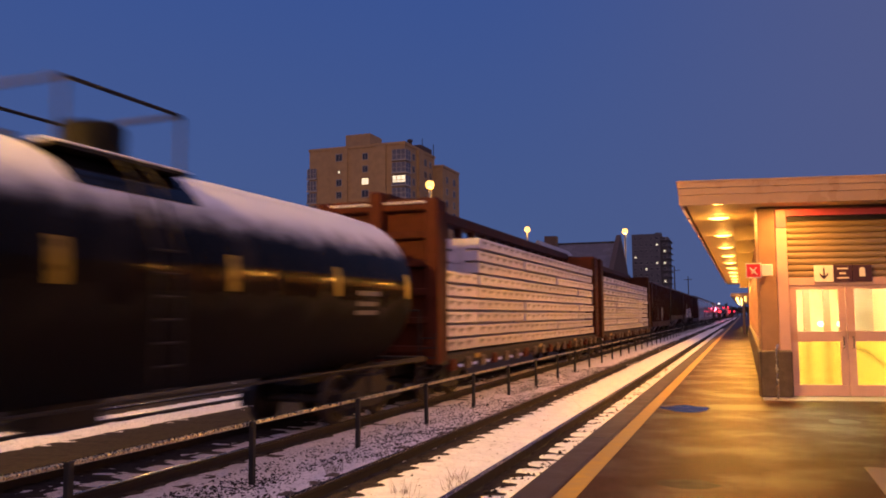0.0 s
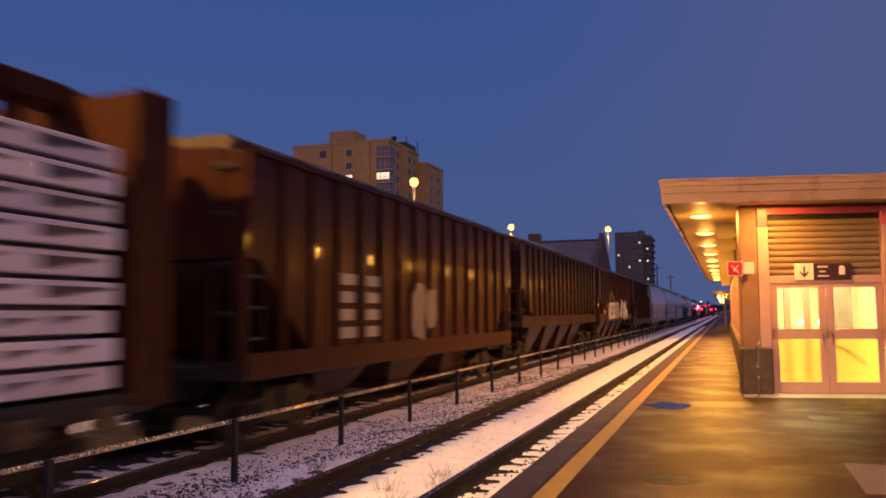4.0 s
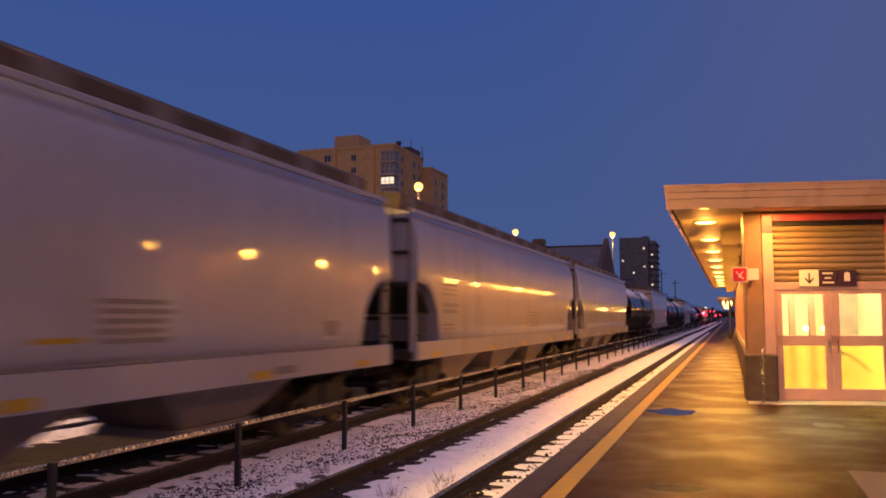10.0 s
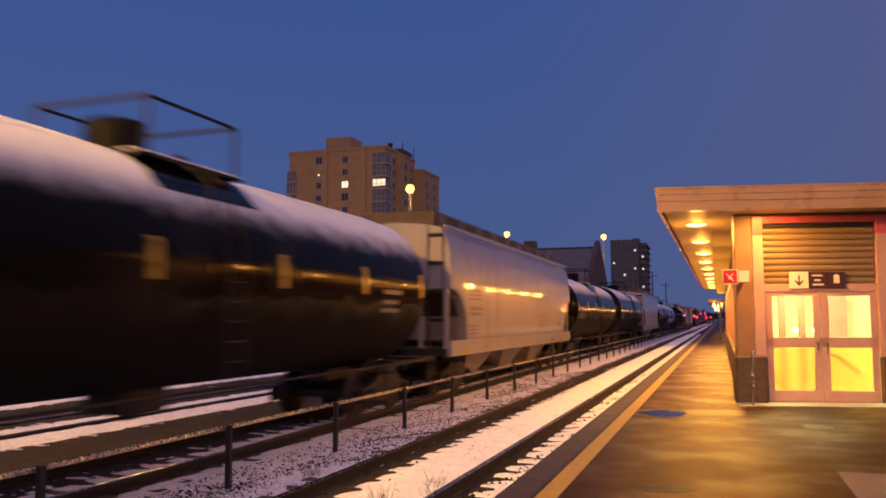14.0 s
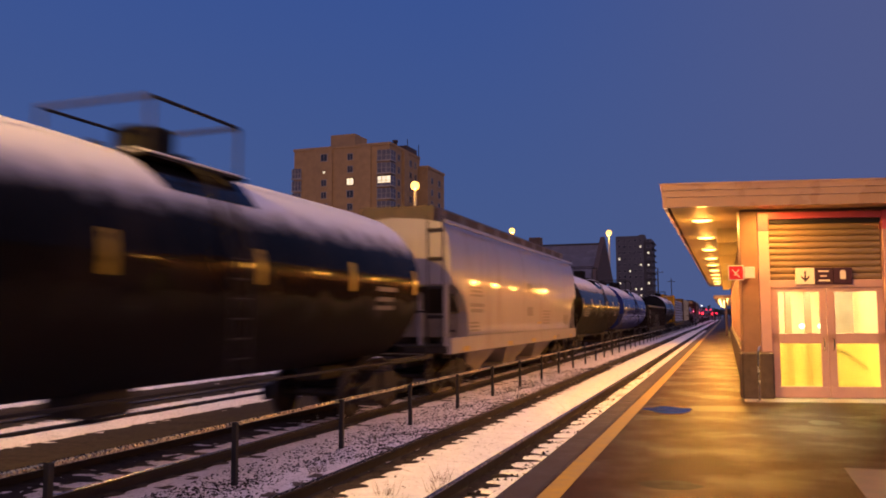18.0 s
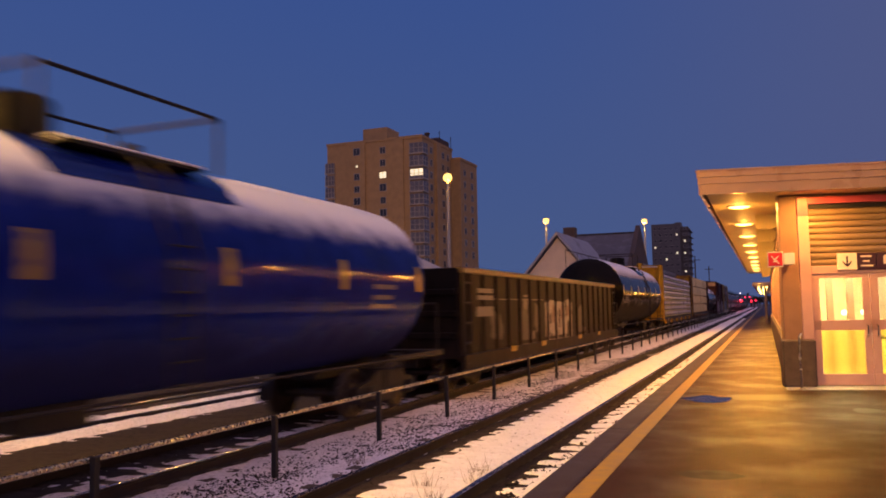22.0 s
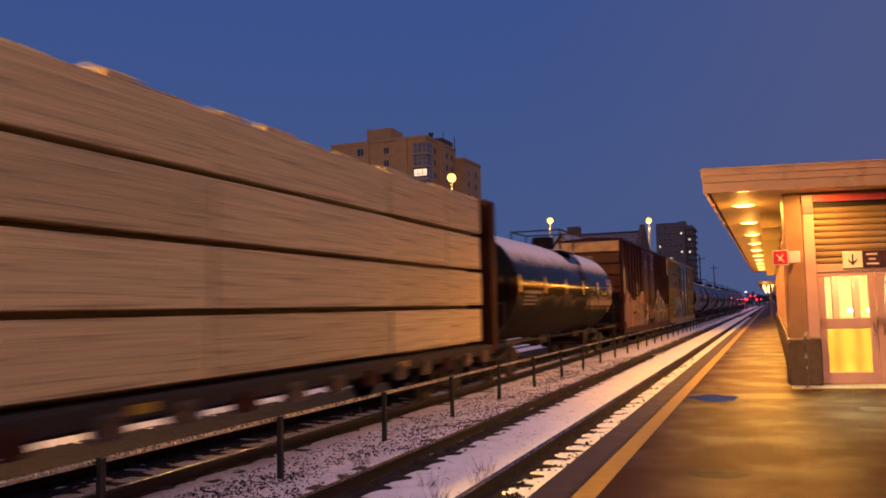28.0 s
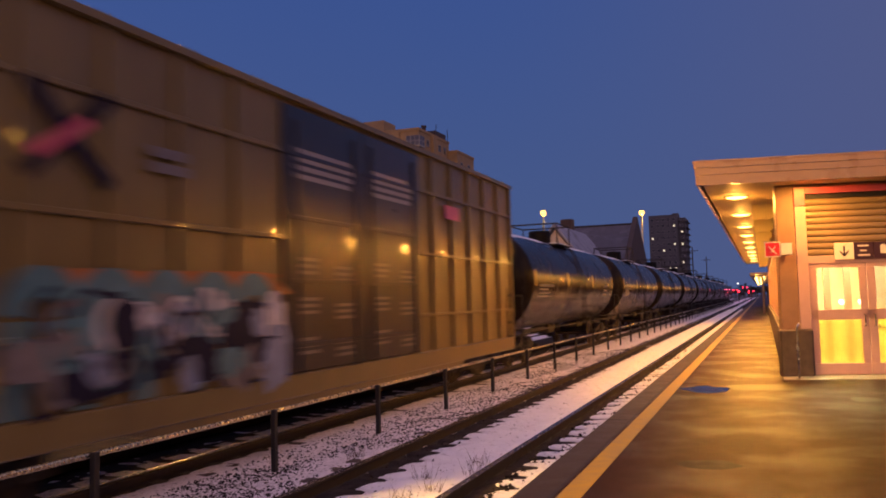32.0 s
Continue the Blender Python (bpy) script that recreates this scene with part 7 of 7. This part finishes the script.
        g.v = [(math.sqrt(max(0.0, 1.587 ** 2 - (z - 2.56) ** 2)), y, z) for x, y, z in g.v]
        part(name, g, material, tk, label)
    r = random.Random(77)
    for k in range(7):
        a0 = 10.2 + 0.72 * k
        lean, tall = r.uniform(-0.12, 0.12), r.uniform(0.40, 0.62)
        on_tank([(a0, 1.85), (a0 + 0.10 + lean, 1.85 + tall), (a0 + 0.32, 1.9 + tall * 0.6), (a0 + 0.42, 1.88), (a0 + 0.62, 1.95 + tall * 0.5)], 0.15, M_SPRAYTAN if k % 3 == 1 else M_DIMSTENCIL, "pale pinkish sprayed scrawl")
        on_tank([(a0 + 0.05, 2.06), (a0 + 0.38, 2.12), (a0 + 0.7, 2.08)], 0.22, M_SPRAYTAN, "faded sprayed fill")
    for z, a0, a1 in ((3.06, 14.3, 15.3), (2.99, 14.1, 15.3), (2.92, 14.1, 15.25), (2.85, 14.1, 15.3), (2.72, 14.1, 15.2), (2.66, 14.1, 15.3), (2.60, 14.1, 15.1)):
        on_tank([(a0, z), ((a0 + a1) / 2, z), (a1, z)], 0.035, M_DIMSTENCIL, "", "stencil_line")
    on_tank([(14.88, 1.80), (15.04, 1.80), (15.2, 1.80)], 0.24, M_PINK, "pale red sprayed dot", "sprayed_dot")
    c, L = box_car(417.35, 434.85, M_BOXBROWN, "oxide-red boxcar covered in colourful sprayed lettering", (6.2, 11.3), M_BOXBROWN, (), 19, M_ENDROSE, M_ENDRED)
    graffiti_brown(c, L)
    # end of the tan car: lamplit top panels tan, shaded panels below brown
    c, L = box_car(436.6, 454.85, M_BOXTAN, "tan boxcar with dark doors and blue sprayed lettering", (6.85, 11.75), M_BOXNAVY, (1.72, 2.98, 4.27), 17, M_ENDLIT, M_BOXBROWN, 2)
    graffiti_tan(c, L)
    for k in range(10):
        tank_car(455.6 + 16.6 * k, 471.6 + 16.6 * k, M_TANKOLD, "black" if k % 3 else "dark green-black", dome=0.5, strips=4, name="tank_car")


def jumble(c, y0, y1, z0, z1, x, paints, count, size, seed):
    """Overlapping sprayed shapes in several paints, layered a hair above one another."""
    r = random.Random(seed)
    for i in range(count):
        m, label = paints[r.randrange(len(paints))]
        g = Shape()
        q = r.uniform(0.5, 1.0) * size
        y, z = r.uniform(y0 + q * 0.5, y1 - q * 0.5), r.uniform(z0 + q * 0.5, z1 - q * 0.4)
        if r.random() < 0.55:
            patch(g, y, z, q * r.uniform(0.4, 0.8), q * r.uniform(0.3, 0.7), x + 0.00025 * i, seed + i)
        else:
            stroke(g, loop_pts(y, z, q * 0.5, q * 0.6, r.uniform(0, 180), r.uniform(220, 420), 9), r.uniform(0.05, 0.12), x + 0.00025 * i)
        part("sprayed_shape", g, m, c, label)


def slab(car, pts, x, material, label):
    """One flat sprayed shape with straight edges: points (y, z) on the side at x."""
    return part("sprayed_lettering", Shape().add([(x, y, z) for y, z in pts], [tuple(range(len(pts)))]), material, car, label)


def ring(car, y, z, ry, rz, w, x, material, label, a0=0, a1=360, name="sprayed_scrawl"):
    g = Shape()
    stroke(g, loop_pts(y, z, ry, rz, a0, a1, 20), w, x)
    return part(name, g, material, car, label)


def hopper_lettering(c):
    x = 1.579
    for i, (y, z, q, h) in enumerate(((3.05, 2.15, 0.30, 0.36), (3.2, 1.75, 0.32, 0.24))):
        g = Shape()
        patch(g, y, z, q, h, x + 0.0004 * i, i + 1)
        part("sprayed_lettering", g, M_SPRAYTAN, c, "faded tan sprayed lettering")
    white, blue, dark = "white sprayed lettering", "pale blue sprayed lettering", "dark gap between the letters"
    slab(c, [(3.45, 1.56), (3.50, 2.50), (5.95, 2.54), (5.98, 1.60)], x, M_SPRAYWHITE, white)
    slab(c, [(5.95, 1.60), (5.93, 2.54), (7.80, 2.58), (8.02, 2.1), (8.15, 1.64)], x, M_SPRAYBLUE, blue)
    for pts in ([(3.50, 2.30), (4.02, 2.32), (3.62, 2.18)], [(3.92, 1.80), (4.42, 2.16), (4.46, 1.82)], [(4.56, 2.06), (4.56, 2.32), (5.04, 2.34), (5.02, 2.08)], [(4.52, 1.80), (4.52, 1.98), (5.00, 1.99), (5.00, 1.82)], [(5.36, 2.14), (5.34, 2.36), (5.72, 2.36), (5.66, 2.16)], [(5.34, 1.84), (5.34, 2.04), (5.66, 2.05), (5.70, 1.86)]):
        slab(c, pts, x + 0.003, M_SPRAYNAVY, dark)
    for pts in ([(6.14, 1.72), (6.10, 2.30), (6.26, 2.32), (6.30, 1.74)], [(6.72, 1.66), (6.66, 2.2), (6.86, 2.5), (6.96, 2.48), (6.86, 1.68)], [(7.14, 2.2), (7.10, 2.36), (7.62, 2.40), (7.56, 2.22)], [(7.16, 1.78), (7.14, 1.98), (7.80, 1.96), (7.86, 1.82)]):
        slab(c, pts, x + 0.003, M_SPRAYSLATE, "blue-grey letter shading")
    part("sprayed_line", Shape().box(1.578, 1.583, 3.25, 8.0, 2.545, 2.575), M_SPRAYWHITE, c, "thin white sprayed line")
    for i, (y, z, q, h, k) in enumerate(((9.15, 1.95, 0.50, 0.36, 14), (9.40, 2.40, 0.42, 0.34, 15), (10.45, 2.0, 0.26, 0.52, 17), (11.1, 2.1, 0.24, 0.58, 18), (10.8, 1.78, 0.50, 0.20, 19), (11.75, 2.15, 0.24, 0.58, 20), (12.2, 1.86, 0.30, 0.26, 21))):
        g = Shape()
        patch(g, y, z, q, h, x + 0.0005 * i, k)
        part("sprayed_lettering", g, M_SPRAYWHITE, c, white)
    for pts in ([(9.30, 2.12), (9.72, 2.40), (9.78, 2.05)], [(9.62, 1.66), (9.90, 2.1), (9.95, 1.68)]):
        slab(c, pts, x + 0.005, M_GOND, dark)
    for y, z, q in ((4.76, 3.08, 0.24), (5.5, 2.82, 0.18), (4.1, 2.86, 0.28)):
        g = Shape()
        patch(g, y, z, q, q * 0.8, x, int(10 * y))
        part("sprayed_dot", g, M_SPRAYOCHRE, c, "small ochre sprayed dot")


def graffiti_brown(c, L):
    x = 1.541
    salmon, blue, lilac, tan, navy, orange = "salmon pink sprayed lettering", "royal blue sprayed lettering", "lilac sprayed lettering", "tan sprayed lettering", "navy spray shading", "orange sprayed lettering"
    # lilac haze and a yellow strip beside the corner, then broad block letters
    for i, (y, z, q, h) in enumerate(((0.34, 3.45, 0.24, 0.34), (0.42, 3.0, 0.26, 0.36), (0.28, 2.72, 0.2, 0.2))):
        g = Shape()
        patch(g, y, z, q, h, x + 0.0004 * i, 40 + i)
        part("sprayed_lettering", g, M_LILAC, c, lilac)
    slab(c, [(0.16, 1.2), (0.16, 2.06), (0.42, 2.07), (0.42, 1.19)], x, M_SPRAYLEMON, "yellow sprayed strip")
    slab(c, [(0.50, 0.90), (0.48, 2.40), (0.78, 2.45), (0.80, 0.90)], x, M_SPRAYROYAL, blue)
    slab(c, [(0.80, 0.90), (0.79, 2.50), (1.25, 2.60), (1.72, 2.52), (1.70, 0.90)], x + 0.0004, M_SALMON, salmon)
    slab(c, [(0.80, 2.50), (0.82, 2.72), (1.2, 2.74), (1.25, 2.60)], x + 0.0006, M_SPRAYROYAL, blue)
    slab(c, [(1.0, 0.92), (1.0, 1.16), (1.62, 1.18), (1.62, 0.92)], x + 0.0008, M_SPRAYOCHRE, "ochre spray fill")
    slab(c, [(1.19, 1.30), (1.19, 1.74), (1.5, 1.3)], x + 0.0010, M_SPRAYROYAL, blue)
    slab(c, [(1.60, 2.10), (2.04, 2.12), (2.04, 0.92), (1.76, 0.92), (1.78, 1.5)], x + 0.0012, M_SPRAYROYAL, blue)
    slab(c, [(1.92, 2.18), (1.92, 2.32), (2.64, 2.33), (2.64, 2.18)], x + 0.0012, M_RUSTRED, "dull red spray line")
    slab(c, [(2.05, 0.90), (2.05, 2.20), (3.74, 2.20), (3.70, 1.63), (2.76, 1.66), (2.72, 0.90)], x + 0.0016, M_SPRAYTAN, tan)
    slab(c, [(2.06, 0.92), (2.06, 1.50), (2.74, 1.64), (2.72, 0.92)], x + 0.0020, M_ORANGE, orange)
    slab(c, [(2.30, 1.52), (2.74, 1.66), (2.74, 1.25)], x + 0.0023, M_SPRAYOCHRE, "ochre spray fill")
    ring(c, 3.24, 1.02, 0.40, 0.44, 0.24, x + 0.0024, M_SALMON, salmon, -20, 190)
    slab(c, [(2.98, 0.92), (3.02, 1.24), (3.2, 1.30), (3.46, 1.2), (3.5, 0.92)], x + 0.0028, M_SPRAYROYAL, blue)
    slab(c, [(3.02, 0.92), (3.05, 1.06), (3.3, 1.08), (3.3, 0.92)], x + 0.0031, M_TEAL, "teal spray fill")
    # ochre dome over a dusty arch
    g = Shape()
    patch(g, 4.33, 2.18, 0.58, 0.24, x + 0.0024, 61)
    part("sprayed_dot", g, M_SPRAYOCHRE, c, "ochre sprayed dome")
    slab(c, [(4.05, 2.10), (4.3, 2.2), (4.62, 2.12), (4.5, 2.04), (4.15, 2.04)], x + 0.0032, M_SPRAYNAVY, navy)
    slab(c, [(3.76, 0.98), (3.80, 1.72), (4.05, 1.98), (4.35, 2.03), (4.65, 1.96), (4.88, 1.70), (4.92, 1.12), (5.45, 1.14), (5.3, 0.92), (4.0, 0.90)], x + 0.0028, M_SPRAYTAN, tan)
    slab(c, [(4.22, 1.14), (4.24, 1.52), (4.40, 1.62), (4.55, 1.50), (4.58, 1.14)], x + 0.0034, M_SPRAYNAVY, navy)
    for k, (y, z) in enumerate(((4.24, 2.58), (4.22, 2.82), (4.2, 3.0))):
        g = Shape()
        patch(g, y, z, 0.30, 0.08, x + 0.002, 62 + k)
        part("sprayed_dot", g, M_SPRAYOCHRE, c, "ochre sprayed bar")
    # tall rounded letter with a teal eye and blue shading
    slab(c, [(5.00, 0.98), (4.98, 2.52), (5.52, 2.56), (5.54, 0.98)], x + 0.0030, M_SPRAYTAN, tan)
    slab(c, [(5.50, 1.36), (5.50, 2.56), (6.3, 2.62), (6.72, 2.52), (6.92, 2.2), (6.92, 1.85), (6.70, 1.50), (6.2, 1.36)], x + 0.0033, M_SALMON, salmon)
    slab(c, [(5.55, 1.40), (5.56, 2.02), (5.9, 2.10), (6.2, 2.0), (6.38, 1.75), (6.1, 1.45)], x + 0.0038, M_SPRAYNAVY, navy)
    slab(c, [(5.62, 1.44), (5.64, 1.84), (5.9, 1.95), (6.05, 1.8), (5.98, 1.46)], x + 0.0042, M_TEAL, "teal spray fill")
    slab(c, [(5.58, 1.22), (5.62, 1.40), (6.2, 1.42), (6.25, 1.26)], x + 0.0046, M_SPRAYOCHRE, "ochre spray fill")
    slab(c, [(5.45, 0.90), (5.50, 1.20), (6.4, 1.24), (7.2, 1.42), (7.72, 1.30), (7.4, 0.92)], x + 0.0036, M_SPRAYROYAL, blue)
    for y, z, q in ((5.7, 1.02, 0.16), (6.2, 1.08, 0.14), (7.3, 1.2, 0.2), (7.0, 1.0, 0.14)):
        g = Shape()
        patch(g, y, z, q, q * 1.1, x + 0.0044, int(y * 10))
        part("sprayed_dot", g, M_TEAL, c, "teal spray fill")
    slab(c, [(5.55, 2.57), (5.56, 2.66), (6.15, 2.68), (6.15, 2.61)], x + 0.004, M_SPRAYWHITE, "white sprayed dash")
    for y, z in ((7.5, 1.85), (7.75, 1.6), (7.55, 1.3)):
        g = Shape()
        patch(g, y, z, 0.13, 0.2, 1.56, int(y * 10 + z))
        part("sprayed_dot", g, M_SPRAYWHITE, c, "white sprayed dash")
    # dull red block and round dark letter on the second half
    slab(c, [(8.95, 1.18), (9.0, 1.72), (10.6, 1.76), (10.6, 1.22)], 1.5655, M_RUSTRED, "dull red sprayed block")
    slab(c, [(9.85, 1.80), (9.85, 1.96), (10.75, 1.97), (10.75, 1.82)], 1.566, M_SPRAYNAVY, navy)
    g = Shape()
    patch(g, 8.6, 1.5, 0.24, 0.45, 1.566, 71)
    part("sprayed_dot", g, M_SPRAYOCHRE, c, "ochre sprayed patch")
    g = Shape()
    patch(g, 10.25, 1.22, 0.44, 0.34, 1.567, 72)
    part("letter_outline", g, M_SPRAYNAVY, c, "round dark letter")
    ring(c, 10.25, 1.2, 0.5, 0.42, 0.10, 1.568, M_DIMSTENCIL, "grey outline of the round letter", 20, 170)
    # pale arched letters with dark hearts
    white = "thick pale grey sprayed arch letter"
    for i, (y0, y1, z0, z1, foot, fill) in enumerate(((11.92, 13.0, 1.55, 2.84, 1.25, M_SPRAYNAVY), (13.05, 14.2, 1.62, 2.48, 1.5, M_SPRAYNAVY), (14.2, 15.42, 0.95, 2.24, 0.95, M_SPRAYOCHRE), (12.1, 13.05, 0.92, 1.62, 0.92, M_SPRAYNAVY), (13.15, 14.2, 0.92, 1.72, 0.92, M_SPRAYNAVY), (14.9, 16.25, 0.90, 1.66, 0.9, M_SPRAYNAVY), (10.62, 11.95, 0.92, 2.30, 0.9, M_SPRAYOCHRE))):
        xx = (1.566 if y0 < 11.35 else 1.542) + 0.0012 * i
        m, h, w = (y0 + y1) / 2, (y1 - y0) / 2, 0.21 if z1 - z0 > 0.9 else 0.16
        zc = z0 + (z1 - z0) * 0.55
        g = Shape()
        patch(g, m, (z0 + z1) / 2, h * 0.78, (z1 - z0) * 0.46, xx, 80 + i)
        part("letter_fill", g, M_SPRAYNAVY, c, "dark letter heart")
        arc = loop_pts(m, zc, h - w / 2, z1 - zc - w / 2, 0, 180, 18)
        arc = [(y1 - w / 2, foot)] + (arc if arc[0][0] > m else arc[::-1]) + [(y0 + w / 2, foot)]
        g = Shape()
        stroke(g, arc, w, xx + 0.0004)
        part("sprayed_scrawl", g, M_SPRAYGREY, c, white)
        if fill is M_SPRAYOCHRE:
            slab(c, [(m - 0.14, z0 + 0.18), (m - 0.14, zc), (m + 0.14, zc), (m + 0.14, z0 + 0.2)], xx + 0.0008, M_SPRAYLEMON, "yellow letter fill")
    slab(c, [(16.45, 1.15), (16.5, 1.78), (17.25, 1.80), (17.25, 1.2)], x, M_RUSTRED, "dull red sprayed block")
    slab(c, [(16.1, 1.84), (16.1, 1.98), (17.2, 1.98), (17.2, 1.86)], x, M_SPRAYNAVY, navy)
    jumble(c, L - 1.6, L - 0.3, 0.95, 1.7, x + 0.001, [(M_ORANGE, orange), (M_SPRAYTAN, tan)], 4, 0.35, 8)
    for y in (7.1, 9.6):
        bars(c, 1.536, y, 4.4, 3, 0.9, 0.08, 0.07, M_DIMSTENCIL)
    for y in (L - 3.9, L - 1.9):
        part("reflective_strip", Shape().box(1.536, 1.54, y, y + 0.25, 1.4, 1.95), M_REFLECT, c, "yellow reflective strip")


def graffiti_tan(c, L):
    P = [(M_TEAL, "teal sprayed lettering"), (M_SPRAYWHITE, "white sprayed lettering"), (M_SPRAYBLUE, "pale blue sprayed lettering"), (M_SPRAYNAVY, "navy spray shading"), (M_SPRAYNAVY, "navy spray shading"), (M_DIMSTENCIL, "grey spray fill")]
    o, t = Shape(), Shape()
    patch(o, 4.9, 2.3, 1.9, 0.16, 1.5385, 52); patch(o, 6.5, 1.3, 0.2, 0.4, 1.5385, 53)
    part("sprayed_lettering", o, M_ORANGE, c, "orange spray haze")
    for i in range(5):
        stroke(t, loop_pts(2.65 + 0.85 * i, 1.95, 0.36, 0.34, 0, 180, 9), 0.30, 1.5395)
        stroke(t, [(2.3 + 0.85 * i, 1.0), (2.35 + 0.85 * i, 1.9)], 0.22, 1.5392)
    part("sprayed_lettering", t, M_TEAL, c, "teal sprayed lettering")
    jumble(c, 2.1, 6.8, 0.92, 2.2, 1.5405, P, 84, 0.55, 31)
    e = Shape()
    stroke(e, [(2.45, 4.25), (2.9, 3.8), (3.5, 3.3)], 0.17, 1.541); stroke(e, [(2.4, 3.3), (2.9, 3.75), (3.5, 4.25)], 0.17, 1.542)
    part("crossed_emblem", e, M_SPRAYNAVY, c, "crossed blue and red emblem")
    e2 = Shape(); stroke(e2, [(2.5, 3.5), (2.9, 3.75), (3.2, 3.95)], 0.12, 1.545); part("crossed_emblem", e2, M_RED, c)
    bars(c, 1.536, 1.2, 3.95, 2, 0.8, 0.15, 0.08, M_DARKSTENCIL); bars(c, 1.536, 4.1, 3.85, 2, 0.7, 0.12, 0.06, M_DARKSTENCIL); bars(c, 1.536, 13.2, 4.1, 1, 1.0, 0.3, 0.1, M_RED)
    part("reflective_strip", Shape().box(1.536, 1.54, 1.3, 2.1, 1.25, 1.5), M_REFLECT, c, "yellow reflective strip")
    for y0 in (7.1, 9.6):
        bars(c, 1.537, y0, 4.35, 4, 1.9, 0.075, 0.055, M_PLACARD)
        for k in range(3):
            bars(c, 1.537, y0 + 0.1, 2.7 - 0.6 * k, 3, 0.6, 0.05, 0.05, M_DIMSTENCIL); bars(c, 1.537, y0 + 1.2, 2.6 - 0.6 * k, 3, 0.6, 0.05, 0.05, M_DIMSTENCIL)


build_train()


# ---- what moves ----
def gone(t):
    """Metres that the train has rolled since the start."""
    u = t / 32.0
    return 412.26 * u + 44.69 * u * u - 23.39 * u ** 3


def motions():
    for car, y0 in CARS:
        walk(car, [(t, pose(FAR_X, y0 - gone(t), FAR_Z)) for t in range(33)])
    first = {}
    for w, s in WHEELS:
        if s not in first:
            walk(w, [(k / FPS, pose(0, s, 0.455, math.degrees(gone(k / FPS) / 0.455))) for k in range(32 * FPS + 1)])
            first[s] = w.animation_data
        else:
            w.rotation_mode = "QUATERNION"
            w.animation_data_create()
            w.animation_data.action = first[s].action
            w.animation_data.action_slot = first[s].action_slot


motions()
